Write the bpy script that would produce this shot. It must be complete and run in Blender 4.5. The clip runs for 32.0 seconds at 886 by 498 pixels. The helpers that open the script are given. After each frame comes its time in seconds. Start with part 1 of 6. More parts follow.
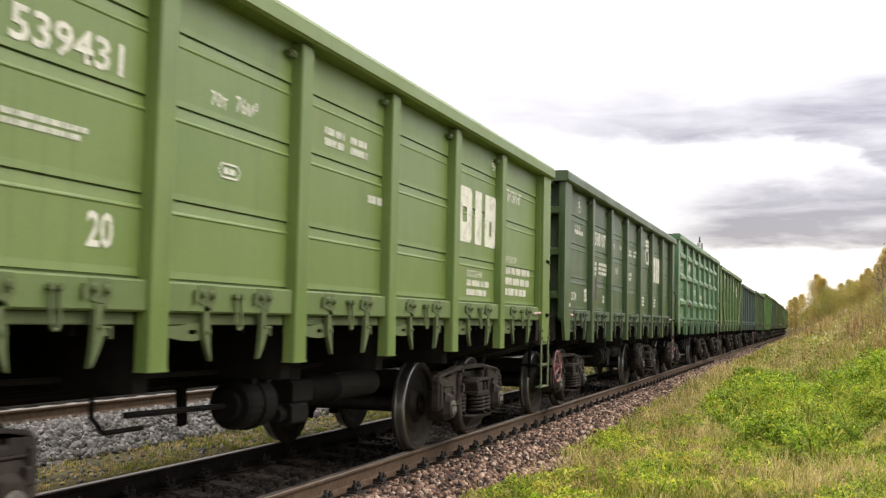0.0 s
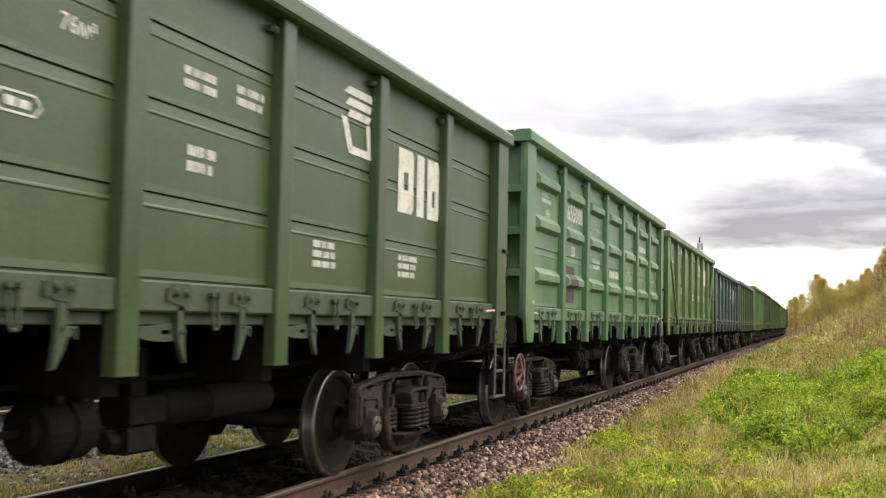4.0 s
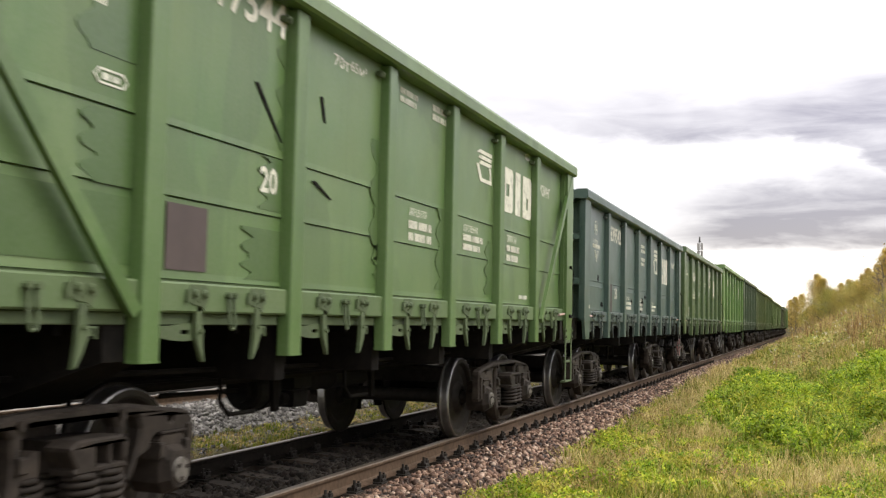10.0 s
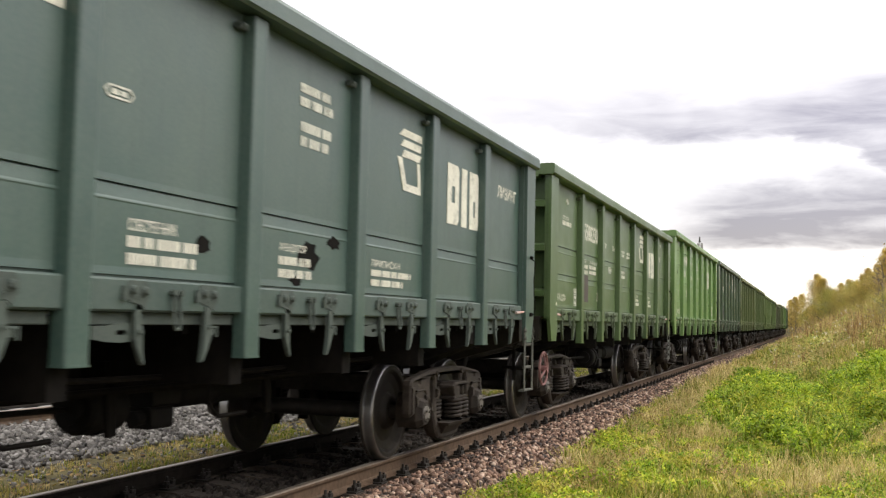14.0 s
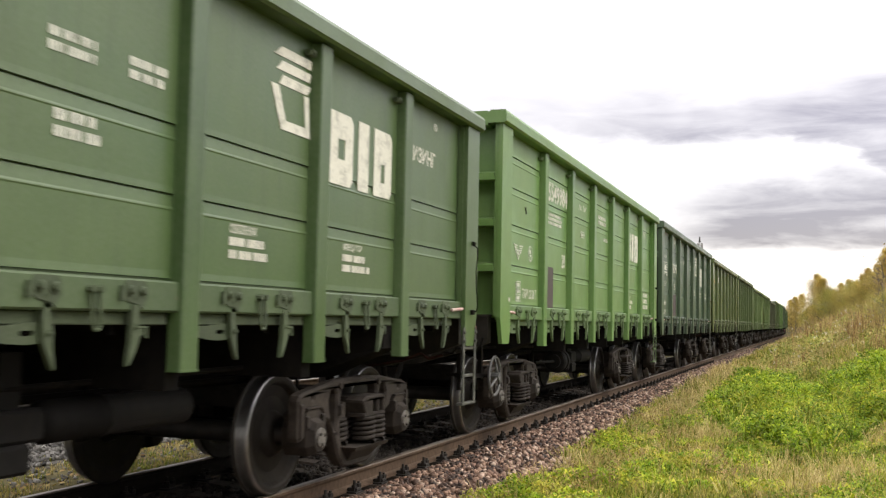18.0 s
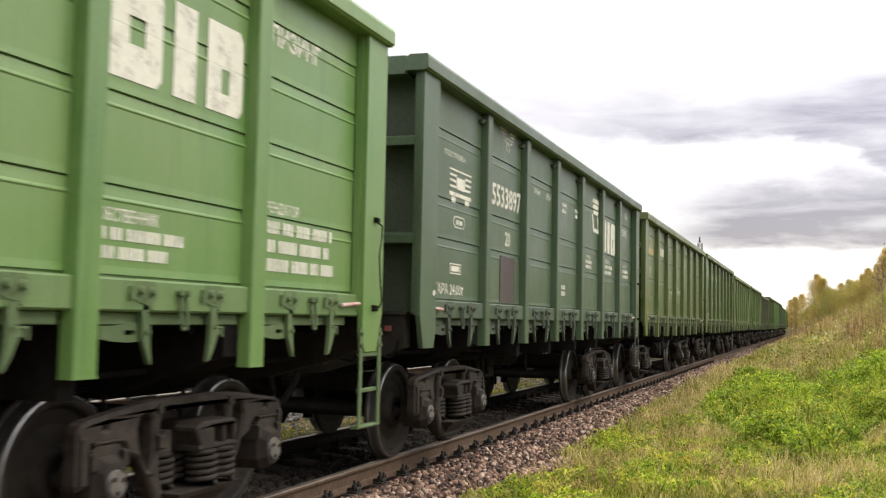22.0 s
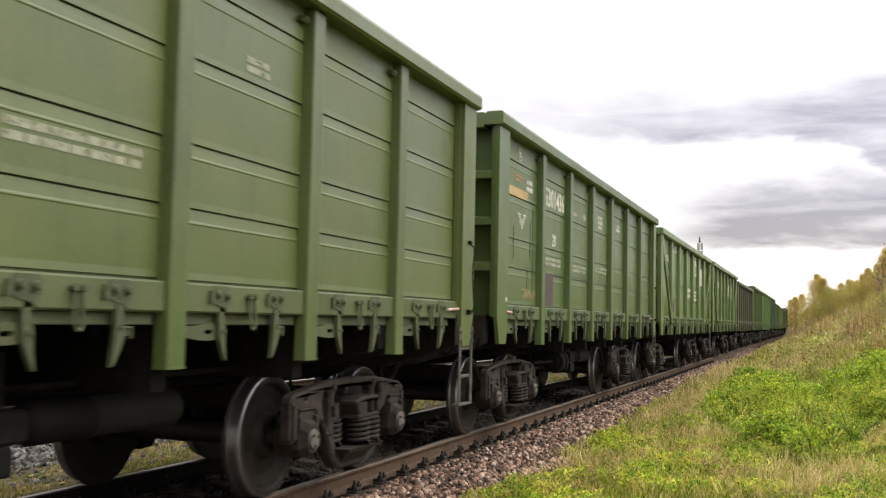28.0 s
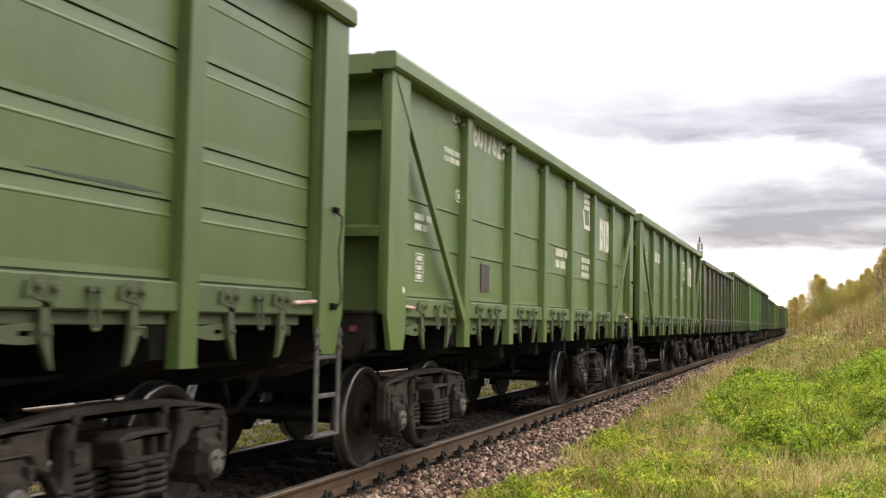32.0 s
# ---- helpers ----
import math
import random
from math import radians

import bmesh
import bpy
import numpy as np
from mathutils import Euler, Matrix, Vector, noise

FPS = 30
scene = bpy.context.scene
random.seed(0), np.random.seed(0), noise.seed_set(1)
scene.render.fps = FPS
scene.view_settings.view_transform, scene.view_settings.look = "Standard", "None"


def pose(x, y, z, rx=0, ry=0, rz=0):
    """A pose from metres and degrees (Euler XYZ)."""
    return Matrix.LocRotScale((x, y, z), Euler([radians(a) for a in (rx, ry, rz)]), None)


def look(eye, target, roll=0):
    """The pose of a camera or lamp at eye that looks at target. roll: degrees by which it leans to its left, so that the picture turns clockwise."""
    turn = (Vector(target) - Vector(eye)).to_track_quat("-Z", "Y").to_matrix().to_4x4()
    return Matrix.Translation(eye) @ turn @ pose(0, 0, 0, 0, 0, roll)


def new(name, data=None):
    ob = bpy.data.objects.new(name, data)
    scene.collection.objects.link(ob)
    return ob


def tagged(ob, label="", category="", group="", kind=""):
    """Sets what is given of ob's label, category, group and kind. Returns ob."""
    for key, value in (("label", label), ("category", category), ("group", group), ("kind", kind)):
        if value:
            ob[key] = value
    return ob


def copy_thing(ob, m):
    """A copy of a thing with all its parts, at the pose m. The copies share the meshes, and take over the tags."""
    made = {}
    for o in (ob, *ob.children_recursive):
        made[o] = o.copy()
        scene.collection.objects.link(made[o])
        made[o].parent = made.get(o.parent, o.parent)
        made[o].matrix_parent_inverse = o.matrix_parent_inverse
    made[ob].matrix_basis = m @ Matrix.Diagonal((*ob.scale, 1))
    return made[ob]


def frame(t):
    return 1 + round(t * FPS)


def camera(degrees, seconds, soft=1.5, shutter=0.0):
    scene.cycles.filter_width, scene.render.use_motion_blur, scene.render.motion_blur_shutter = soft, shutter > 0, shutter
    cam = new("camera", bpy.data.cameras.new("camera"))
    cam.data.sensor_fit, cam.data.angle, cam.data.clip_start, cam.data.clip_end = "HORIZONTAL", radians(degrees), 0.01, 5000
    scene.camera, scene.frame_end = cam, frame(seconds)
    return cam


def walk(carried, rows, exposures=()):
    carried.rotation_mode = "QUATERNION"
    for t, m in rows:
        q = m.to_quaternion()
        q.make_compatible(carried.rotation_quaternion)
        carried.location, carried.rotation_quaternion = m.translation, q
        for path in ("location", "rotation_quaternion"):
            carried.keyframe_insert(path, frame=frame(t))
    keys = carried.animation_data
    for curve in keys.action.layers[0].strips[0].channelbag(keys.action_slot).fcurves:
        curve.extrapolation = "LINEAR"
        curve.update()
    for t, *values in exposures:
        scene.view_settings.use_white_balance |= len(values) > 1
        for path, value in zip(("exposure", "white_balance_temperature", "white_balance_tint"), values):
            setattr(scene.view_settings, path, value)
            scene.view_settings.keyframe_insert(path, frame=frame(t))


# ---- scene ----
from mathutils.geometry import tessellate_polygon

# ---- the camera stands still beside the track ----
EYE = Vector((4.8763, 0.0, 1.4222))
YAW, PITCH, ROLL = radians(19.5634), radians(3.8323), 1.1816
AIM = EYE + Vector((-math.sin(YAW) * math.cos(PITCH), math.cos(YAW) * math.cos(PITCH), math.sin(PITCH)))
cam = camera(46.10, 32.0, soft=1.25, shutter=0.35)
walk(cam, [(0.0, look(EYE, AIM, ROLL)), (32.0, look(EYE, AIM, ROLL))], exposures=[(0.0, 0.0), (32.0, 0.0)])

# ---- sky: bright overcast with grey cloud banks low over the horizon ----
world = bpy.data.worlds.new("sky")
scene.world = world
world.use_nodes = True
wn, wl = world.node_tree.nodes, world.node_tree.links
wn.clear()


def wnode(kind, **values):
    n = wn.new(kind)
    for key, value in values.items():
        n.inputs[key].default_value = value
    return n


def wmath(op, a, b):
    n = wn.new("ShaderNodeMath")
    n.operation = op
    for i, v in enumerate((a, b)):
        if isinstance(v, (int, float)):
            n.inputs[i].default_value = v
        else:
            wl.new(v, n.inputs[i])
    return n.outputs[0]


SUN_ELEVATION, SUN_AZIMUTH = 46.0, 66.0      # degrees; azimuth from +y clockwise
coord = wn.new("ShaderNodeTexCoord")
split = wn.new("ShaderNodeSeparateXYZ")
wl.new(coord.outputs["Generated"], split.inputs[0])


def wmix(a, b, fac):
    n = wn.new("ShaderNodeMix")
    n.data_type = "RGBA"
    for s, v in ((0, fac), (6, a), (7, b)):
        if isinstance(v, (int, float, tuple)):
            n.inputs[s].default_value = v
        else:
            wl.new(v, n.inputs[s])
    return n.outputs[2]


def wstep(value, lo, hi):
    """0 below lo, 1 above hi, eased between; lo > hi turns it round."""
    n = wn.new("ShaderNodeMapRange")
    n.interpolation_type = "SMOOTHSTEP"
    for i, v in zip((1, 2, 3, 4), (min(lo, hi), max(lo, hi), 0.0 if lo < hi else 1.0, 1.0 if lo < hi else 0.0)):
        n.inputs[i].default_value = v
    wl.new(value, n.inputs[0])
    return n.outputs[0]


def wdrift(stretch, place, detail, rough=0.55, distortion=0.0):
    """Cloud texture drawn out along the horizon."""
    m = wn.new("ShaderNodeMapping")
    m.inputs["Scale"].default_value, m.inputs["Location"].default_value = stretch, place
    wl.new(coord.outputs["Generated"], m.inputs["Vector"])
    n = wnode("ShaderNodeTexNoise", Scale=1.0, Detail=detail, Roughness=rough, Distortion=distortion)
    wl.new(m.outputs[0], n.inputs["Vector"])
    return wmath("SUBTRACT", n.outputs[0], 0.5)


# two banks of stratus over the horizon: the upper one deepens to the right and frays below, the lower one ends in a level base
along, height = split.outputs[0], split.outputs[2]
billow = wdrift((8.0, 8.0, 16.0), (3.1, 0.4, 1.7), 5.0, 0.5, 0.3)
wisps = wdrift((26.0, 26.0, 90.0), (1.0, 7.0, 2.0), 4.0, 0.6, 0.4)
streaks = wdrift((8.0, 8.0, 55.0), (5.0, 2.0, 3.0), 5.0, 0.55, 0.6)
level = wmath("ADD", wmath("ADD", height, wmath("MULTIPLY", billow, 0.075)), wmath("MULTIPLY", wisps, 0.020))
sag = wmath("MULTIPLY", wstep(along, -0.06, 0.16), 0.075)
upper = wmath("MULTIPLY", wstep(wmath("ADD", level, sag), 0.158, 0.186), wstep(level, 0.262, 0.186))
upper = wmath("MULTIPLY", upper, wmath("ADD", wmath("MULTIPLY", wstep(along, -0.38, 0.0), 0.62), 0.30))
base = wmath("ADD", height, wmath("ADD", wmath("MULTIPLY", streaks, 0.008), wmath("MULTIPLY", wisps, 0.006)))
crown = wmath("SUBTRACT", level, wmath("MULTIPLY", wstep(along, -0.16, 0.05), 0.020))
lower = wmath("MULTIPLY", wstep(base, 0.062, 0.076), wstep(crown, 0.146, 0.084))
lower = wmath("MULTIPLY", lower, wmath("MULTIPLY", wstep(along, -0.20, -0.05), 1.12))
veil = wmath("MULTIPLY", wmath("MULTIPLY", wstep(level, 0.112, 0.128), wstep(level, 0.150, 0.132)), 0.34)
cloudy = wmath("MAXIMUM", wmath("MAXIMUM", upper, lower), veil)
cloudy = wmath("MULTIPLY", cloudy, wmath("ADD", wmath("ADD", wmath("MULTIPLY", streaks, 1.0), wmath("MULTIPLY", wisps, 0.35)), 0.88))
cloudy = wmath("MINIMUM", wmath("MAXIMUM", cloudy, 0.0), 1.2)
clouds = wmix((1.17, 1.09, 1.05, 1), (0.266, 0.202, 0.222, 1), cloudy)
# the cloud deck is brightest overhead
zenith = wn.new("ShaderNodeMapRange")
zenith.interpolation_type = "SMOOTHSTEP"
for i, v in zip((1, 2, 3, 4), (0.26, 0.80, 0.0, 1.0)):
    zenith.inputs[i].default_value = v
wl.new(split.outputs[2], zenith.inputs[0])
clouds = wmix(clouds, (2.75, 2.69, 2.58, 1), zenith.outputs[0])
sky = wn.new("ShaderNodeTexSky")
sky.sky_type, sky.sun_disc = "NISHITA", False
sky.sun_elevation, sky.sun_rotation = radians(SUN_ELEVATION), radians(SUN_AZIMUTH)
blue = wnode("ShaderNodeBackground", Strength=0.05)
wl.new(sky.outputs[0], blue.inputs[0])
white = wnode("ShaderNodeBackground", Strength=1.0)
wl.new(clouds, white.inputs[0])
# the overcast is brighter on the sun's side
side = wmath("ADD", wmath("MULTIPLY", split.outputs[0], math.sin(radians(SUN_AZIMUTH))), wmath("MULTIPLY", split.outputs[1], math.cos(radians(SUN_AZIMUTH))))
wl.new(wmath("MULTIPLY", wmath("ADD", wmath("MULTIPLY", side, 0.46), 1.0), 0.965), white.inputs["Strength"])
both = wn.new("ShaderNodeAddShader")
wl.new(blue.outputs[0], both.inputs[0])
wl.new(white.outputs[0], both.inputs[1])
wl.new(both.outputs[0], wn.new("ShaderNodeOutputWorld").inputs[0])

sun = new("sun", bpy.data.lights.new("sun", "SUN"))
sun.data.energy, sun.data.angle, sun.data.color = 0.82, radians(14), (1.0, 0.95, 0.84)
az, el = radians(SUN_AZIMUTH), radians(SUN_ELEVATION)
sun.matrix_world = look((0, 0, 30), Vector((0, 0, 30)) - Vector((math.sin(az) * math.cos(el), math.cos(az) * math.cos(el), math.sin(el))))


# ---- materials ----
def material(name, rough=0.7, metal=0.0):
    m = bpy.data.materials.new(name)
    m.use_nodes = True
    b = m.node_tree.nodes["Principled BSDF"]
    b.inputs["Roughness"].default_value, b.inputs["Metallic"].default_value = rough, metal
    return m, m.node_tree.nodes, m.node_tree.links, b


def noise_of(nodes, links, scale, detail=4.0, rough=0.55, stretch=(1, 1, 1), seed=0.0, coords="Object", own=False):
    c = nodes.new("ShaderNodeTexCoord")
    p = nodes.new("ShaderNodeMapping")
    p.inputs["Scale"].default_value = stretch
    p.inputs["Location"].default_value = (seed, seed * 1.7, seed * 0.6)
    links.new(c.outputs[coords], p.inputs["Vector"])
    if own:                       # every piece has its own stretch of the pattern
        far = nodes.new("ShaderNodeMath")
        far.operation = "MULTIPLY_ADD"
        far.inputs[1].default_value, far.inputs[2].default_value = 53.0, seed
        links.new(nodes.new("ShaderNodeObjectInfo").outputs["Random"], far.inputs[0])
        links.new(far.outputs[0], p.inputs["Location"])
    n = nodes.new("ShaderNodeTexNoise")
    for key, value in (("Scale", scale), ("Detail", detail), ("Roughness", rough)):
        n.inputs[key].default_value = value
    links.new(p.outputs[0], n.inputs["Vector"])
    return n.outputs[0]


def ramp_of(nodes, links, fac, stops):
    r = nodes.new("ShaderNodeValToRGB")
    e = r.color_ramp.elements
    while len(e) < len(stops):
        e.new(0.5)
    for el_, (pos, col) in zip(e, stops):
        el_.position = pos
        el_.color = (*col, 1) if len(col) == 3 else col
    links.new(fac, r.inputs[0])
    return r.outputs[0]


def mixed(nodes, links, a, b, fac, mode="MIX"):
    n = nodes.new("ShaderNodeMix")
    n.data_type, n.blend_type = "RGBA", mode
    for s, v in ((0, fac), (6, a), (7, b)):
        if isinstance(v, (int, float)):
            n.inputs[s].default_value = v
        elif isinstance(v, tuple):
            n.inputs[s].default_value = (*v, 1) if len(v) == 3 else v
        else:
            links.new(v, n.inputs[s])
    return n.outputs[2]


def bumped(nodes, links, bsdf, height, strength, distance):
    n = nodes.new("ShaderNodeBump")
    n.inputs["Strength"].default_value, n.inputs["Distance"].default_value = strength, distance
    links.new(height, n.inputs["Height"])
    links.new(n.outputs[0], bsdf.inputs["Normal"])


def paint(name, colour, fade, seed, patch=0.0, rough=0.38):
    """Weathered wagon paint: a faded film over the fresher colour, drips, rust specks and dust."""
    colour, fade = tuple(0.85 * c for c in colour), tuple(0.85 * c for c in fade)        # a film of road dust dulls all of it
    m, n, l, b = material(name, rough)
    b.inputs["Specular IOR Level"].default_value = 0.60
    broad = noise_of(n, l, 0.9, 3, 0.6, seed=seed, own=True)
    streak = noise_of(n, l, 1.0, 4, 0.6, (5, 5, 0.5), seed + 3, own=True)
    runs = noise_of(n, l, 1.0, 5, 0.65, (16, 16, 0.7), seed + 7, own=True)
    cloud = noise_of(n, l, 2.6, 5, 0.65, (1, 1, 0.8), seed + 11, own=True)
    grain = noise_of(n, l, 38, 3, 0.6, seed=seed)
    base = mixed(n, l, colour, fade, ramp_of(n, l, broad, [(0.34, (0, 0, 0)), (0.66, (1, 1, 1))]))
    chalky = tuple(1.10 * c + q for c, q in zip(fade, (0.010, 0.012, 0.006)))
    base = mixed(n, l, base, chalky, ramp_of(n, l, cloud, [(0.42, (0, 0, 0)), (0.68, (0.50, 0.50, 0.50))]))
    dark = tuple(c * 0.55 for c in colour)
    base = mixed(n, l, base, dark, ramp_of(n, l, streak, [(0.58, (0, 0, 0)), (0.80, (0.5, 0.5, 0.5))]))
    base = mixed(n, l, base, tuple(c * 0.62 + 0.006 for c in colour), ramp_of(n, l, runs, [(0.56, (0, 0, 0)), (0.70, (0.42, 0.42, 0.42))]))
    if patch:
        blot = noise_of(n, l, 1.0, 2.5, 0.5, (1.2, 1.2, 0.5), seed + 9, own=True)
        base = mixed(n, l, base, tuple(c * 0.6 for c in colour), ramp_of(n, l, blot, [(0.53, (0, 0, 0)), (0.545, (patch, patch, patch))]))
    base = mixed(n, l, base, (0.10, 0.065, 0.04), ramp_of(n, l, noise_of(n, l, 9, 5, 0.7, seed=seed + 5, own=True), [(0.70, (0, 0, 0)), (0.78, (0.6, 0.6, 0.6))]))
    base = mixed(n, l, base, (0.30, 0.29, 0.25), ramp_of(n, l, grain, [(0.35, (0.0, 0.0, 0.0)), (0.75, (0.09, 0.09, 0.09))]))
    l.new(base, b.inputs["Base Color"])
    l.new(ramp_of(n, l, broad, [(0.3, (rough - 0.08,) * 3), (0.7, (rough + 0.14,) * 3)]), b.inputs["Roughness"])
    bumped(n, l, b, mixed(n, l, grain, broad, 0.5), 0.25, 0.006)
    return m


def plain(name, a, c, scale, rough=0.7, metal=0.0, bump=0.3, dist=0.005, detail=5, stretch=(1, 1, 1), island=0.0, per_object=0.0, gloss=0.5):
    """Two tones of one substance at two scales, with fine relief."""
    m, n, l, b = material(name, rough, metal)
    b.inputs["Specular IOR Level"].default_value = gloss
    fine = noise_of(n, l, scale, detail, 0.6, stretch)
    wide = noise_of(n, l, scale * 0.13, 2, 0.5, stretch, 4.0)
    col = mixed(n, l, a, c, ramp_of(n, l, fine, [(0.32, (0, 0, 0)), (0.68, (1, 1, 1))]))
    col = mixed(n, l, col, tuple(v * 0.62 for v in a), ramp_of(n, l, wide, [(0.42, (0, 0, 0)), (0.70, (0.6, 0.6, 0.6))]))
    if island or per_object:
        if island:
            g = n.new("ShaderNodeNewGeometry").outputs["Random Per Island"]
        else:
            g = n.new("ShaderNodeObjectInfo").outputs["Random"]
        k = island or per_object
        hsv = n.new("ShaderNodeHueSaturation")
        l.new(col, hsv.inputs["Color"])
        v = n.new("ShaderNodeMapRange")
        v.inputs[3].default_value, v.inputs[4].default_value = 1 - k, 1 + k
        l.new(g, v.inputs[0])
        l.new(v.outputs[0], hsv.inputs["Value"])
        col = hsv.outputs[0]
    l.new(col, b.inputs["Base Color"])
    if bump:
        bumped(n, l, b, fine, bump, dist)
    return m


def foliage(name, stops, rough=0.6, through_light=0.25):
    """Leaves and blades, each with its own tone."""
    m, n, l, b = material(name, rough)
    b.inputs["Specular IOR Level"].default_value = 0.1
    g = n.new("ShaderNodeNewGeometry").outputs["Random Per Island"]
    col = ramp_of(n, l, g, stops)
    wide = noise_of(n, l, 0.9, 4, 0.6)
    col = mixed(n, l, col, tuple(c * 0.55 for c in stops[0][1]), ramp_of(n, l, wide, [(0.44, (0, 0, 0)), (0.62, (0.65, 0.65, 0.65))]))
    tint = noise_of(n, l, 1.7, 3, 0.6, seed=5.0)
    col = mixed(n, l, col, stops[-1][1], ramp_of(n, l, tint, [(0.52, (0, 0, 0)), (0.68, (0.55, 0.55, 0.55))]))
    l.new(col, b.inputs["Base Color"])
    t = n.new("ShaderNodeBsdfTranslucent")
    l.new(col, t.inputs[0])
    mixer = n.new("ShaderNodeMixShader")
    mixer.inputs[0].default_value = through_light
    l.new(b.outputs[0], mixer.inputs[1])
    l.new(t.outputs[0], mixer.inputs[2])
    l.new(mixer.outputs[0], n["Material Output"].inputs[0])
    return m


def rubble(name, stops):
    """Crushed stone: every piece its own tone, with grain."""
    m, n, l, b = material(name, 0.85)
    col = ramp_of(n, l, n.new("ShaderNodeNewGeometry").outputs["Random Per Island"], stops)
    grain = noise_of(n, l, 60, 4, 0.6)
    col = mixed(n, l, col, tuple(c * 0.5 for c in stops[1][1]), ramp_of(n, l, grain, [(0.45, (0, 0, 0)), (0.75, (0.5, 0.5, 0.5))]))
    l.new(col, b.inputs["Base Color"])
    bumped(n, l, b, grain, 0.4, 0.006)
    return m


def stencil(name, a, c, thin):
    """Thin sprayed paint that the weather has worn through in flecks; thin: how well it covers at its weakest."""
    m, n, l, b = material(name, 0.65)
    b.inputs["Specular IOR Level"].default_value = 0.3
    l.new(mixed(n, l, a, c, noise_of(n, l, 22, 4, 0.6)), b.inputs["Base Color"])
    wear = mixed(n, l, noise_of(n, l, 7, 5, 0.7, seed=2.0), noise_of(n, l, 60, 3, 0.6), 0.35)
    l.new(ramp_of(n, l, wear, [(0.36, (thin * 0.62,) * 3), (0.50, (min(1.0, thin + 0.22),) * 3), (0.62, (min(1.0, thin + 0.36),) * 3)]), b.inputs["Alpha"])
    return m


BEAM = plain("grimy_end_beam", (0.024, 0.021, 0.017), (0.046, 0.040, 0.032), 7, 0.75, gloss=0.15)
# blacker than the steel itself: deep shade under the wagons is in this colour
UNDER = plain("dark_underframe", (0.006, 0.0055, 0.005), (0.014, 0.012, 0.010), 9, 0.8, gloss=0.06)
CAST = plain("dusty_cast_steel", (0.023, 0.018, 0.0145), (0.056, 0.044, 0.035), 14, 0.75, 0.0, 0.5, 0.004, gloss=0.22)
CAP = plain("worn_bearing_cap", (0.085, 0.076, 0.066), (0.170, 0.155, 0.138), 16, 0.6, 0.2, 0.3, 0.002, gloss=0.3)
HANDLE = plain("dull_red_handle", (0.018, 0.009, 0.007), (0.045, 0.017, 0.012), 9, 0.8, gloss=0.1)
# brake gear, likewise darkened in colour for the shade below the body
GEAR = plain("shade_dark_brake_gear", (0.006, 0.0055, 0.005), (0.013, 0.0115, 0.010), 9, 0.75, gloss=0.15)
WHEEL = plain("wheel_steel", (0.017, 0.0145, 0.012), (0.040, 0.033, 0.027), 10, 0.6, 0.3, gloss=0.25)
TREAD = plain("polished_tread", (0.30, 0.29, 0.28), (0.42, 0.41, 0.40), 25, 0.32, 0.9, 0.1, 0.001)
STEPS = plain("dusty_ladder_iron", (0.060, 0.060, 0.050), (0.120, 0.118, 0.100), 9, 0.75, 0.0, 0.3, 0.002, gloss=0.2)
RUSTY = plain("rusty_red_iron", (0.17, 0.065, 0.06), (0.26, 0.13, 0.12), 18, 0.7)
GREYIRON = plain("grey_iron", (0.09, 0.09, 0.085), (0.16, 0.155, 0.15), 18, 0.6, 0.3, gloss=0.4)
LETTER = stencil("worn_white_lettering", (0.56, 0.54, 0.44), (0.72, 0.70, 0.60), 0.92)
SMALL = stencil("worn_small_print", (0.60, 0.60, 0.50), (0.76, 0.75, 0.65), 0.60)
FADED = stencil("faded_lettering", (0.44, 0.46, 0.33), (0.58, 0.58, 0.45), 0.32)
OCHRE = plain("ochre_stencil", (0.400, 0.264, 0.096), (0.496, 0.368, 0.192), 16, 0.65, 0, 0.1, 0.001)
BROWN = plain("brown_overpaint", (0.064, 0.044, 0.041), (0.090, 0.064, 0.058), 5, 0.6, 0, 0.15, 0.002)
REDPLATE = plain("red_reflector", (0.22, 0.06, 0.055), (0.30, 0.11, 0.10), 12, 0.4)
BALE = plain("red_white_bar", (0.40, 0.17, 0.14), (0.62, 0.52, 0.48), 7, 0.6)
RAILSIDE = plain("rusty_rail", (0.064, 0.038, 0.022), (0.120, 0.077, 0.048), 16, 0.75, 0.0, 0.3, 0.003, gloss=0.25)
# darker copy of the rail's side: the shadow beneath the train as colour
SHADYRAIL = plain("shaded_rail_side", (0.011, 0.009, 0.007), (0.024, 0.019, 0.015), 16, 0.8, 0.0, 0.3, 0.003, gloss=0.12)
RAILHEAD = plain("worn_rail_head", (0.15, 0.115, 0.085), (0.23, 0.185, 0.145), 30, 0.45, 0.6, 0.1, 0.001)
SLEEPER = plain("grimy_concrete_sleeper", (0.050, 0.037, 0.028), (0.090, 0.070, 0.054), 12, 0.85, 0, 0.5, 0.006, per_object=0.25, gloss=0.2)
PALESLEEPER = plain("pale_concrete_sleeper", (0.285, 0.277, 0.262), (0.390, 0.375, 0.360), 12, 0.85, 0, 0.4, 0.006, per_object=0.15)
CLIP = plain("black_fastening", (0.025, 0.022, 0.02), (0.05, 0.043, 0.036), 20, 0.7, gloss=0.15)
STONE = rubble("pinkish_crushed_stone", [(0.0, (0.022, 0.013, 0.010)), (0.28, (0.062, 0.034, 0.022)), (0.52, (0.160, 0.088, 0.058)), (0.80, (0.320, 0.196, 0.134)), (1.0, (0.540, 0.410, 0.315))])
# stones below the train: its shade is put into their colour
DARKSTONE = plain("shade_dark_ballast", (0.028, 0.022, 0.018), (0.066, 0.055, 0.045), 26, 0.8, 0, 0.4, 0.006, island=0.6, gloss=0.15)
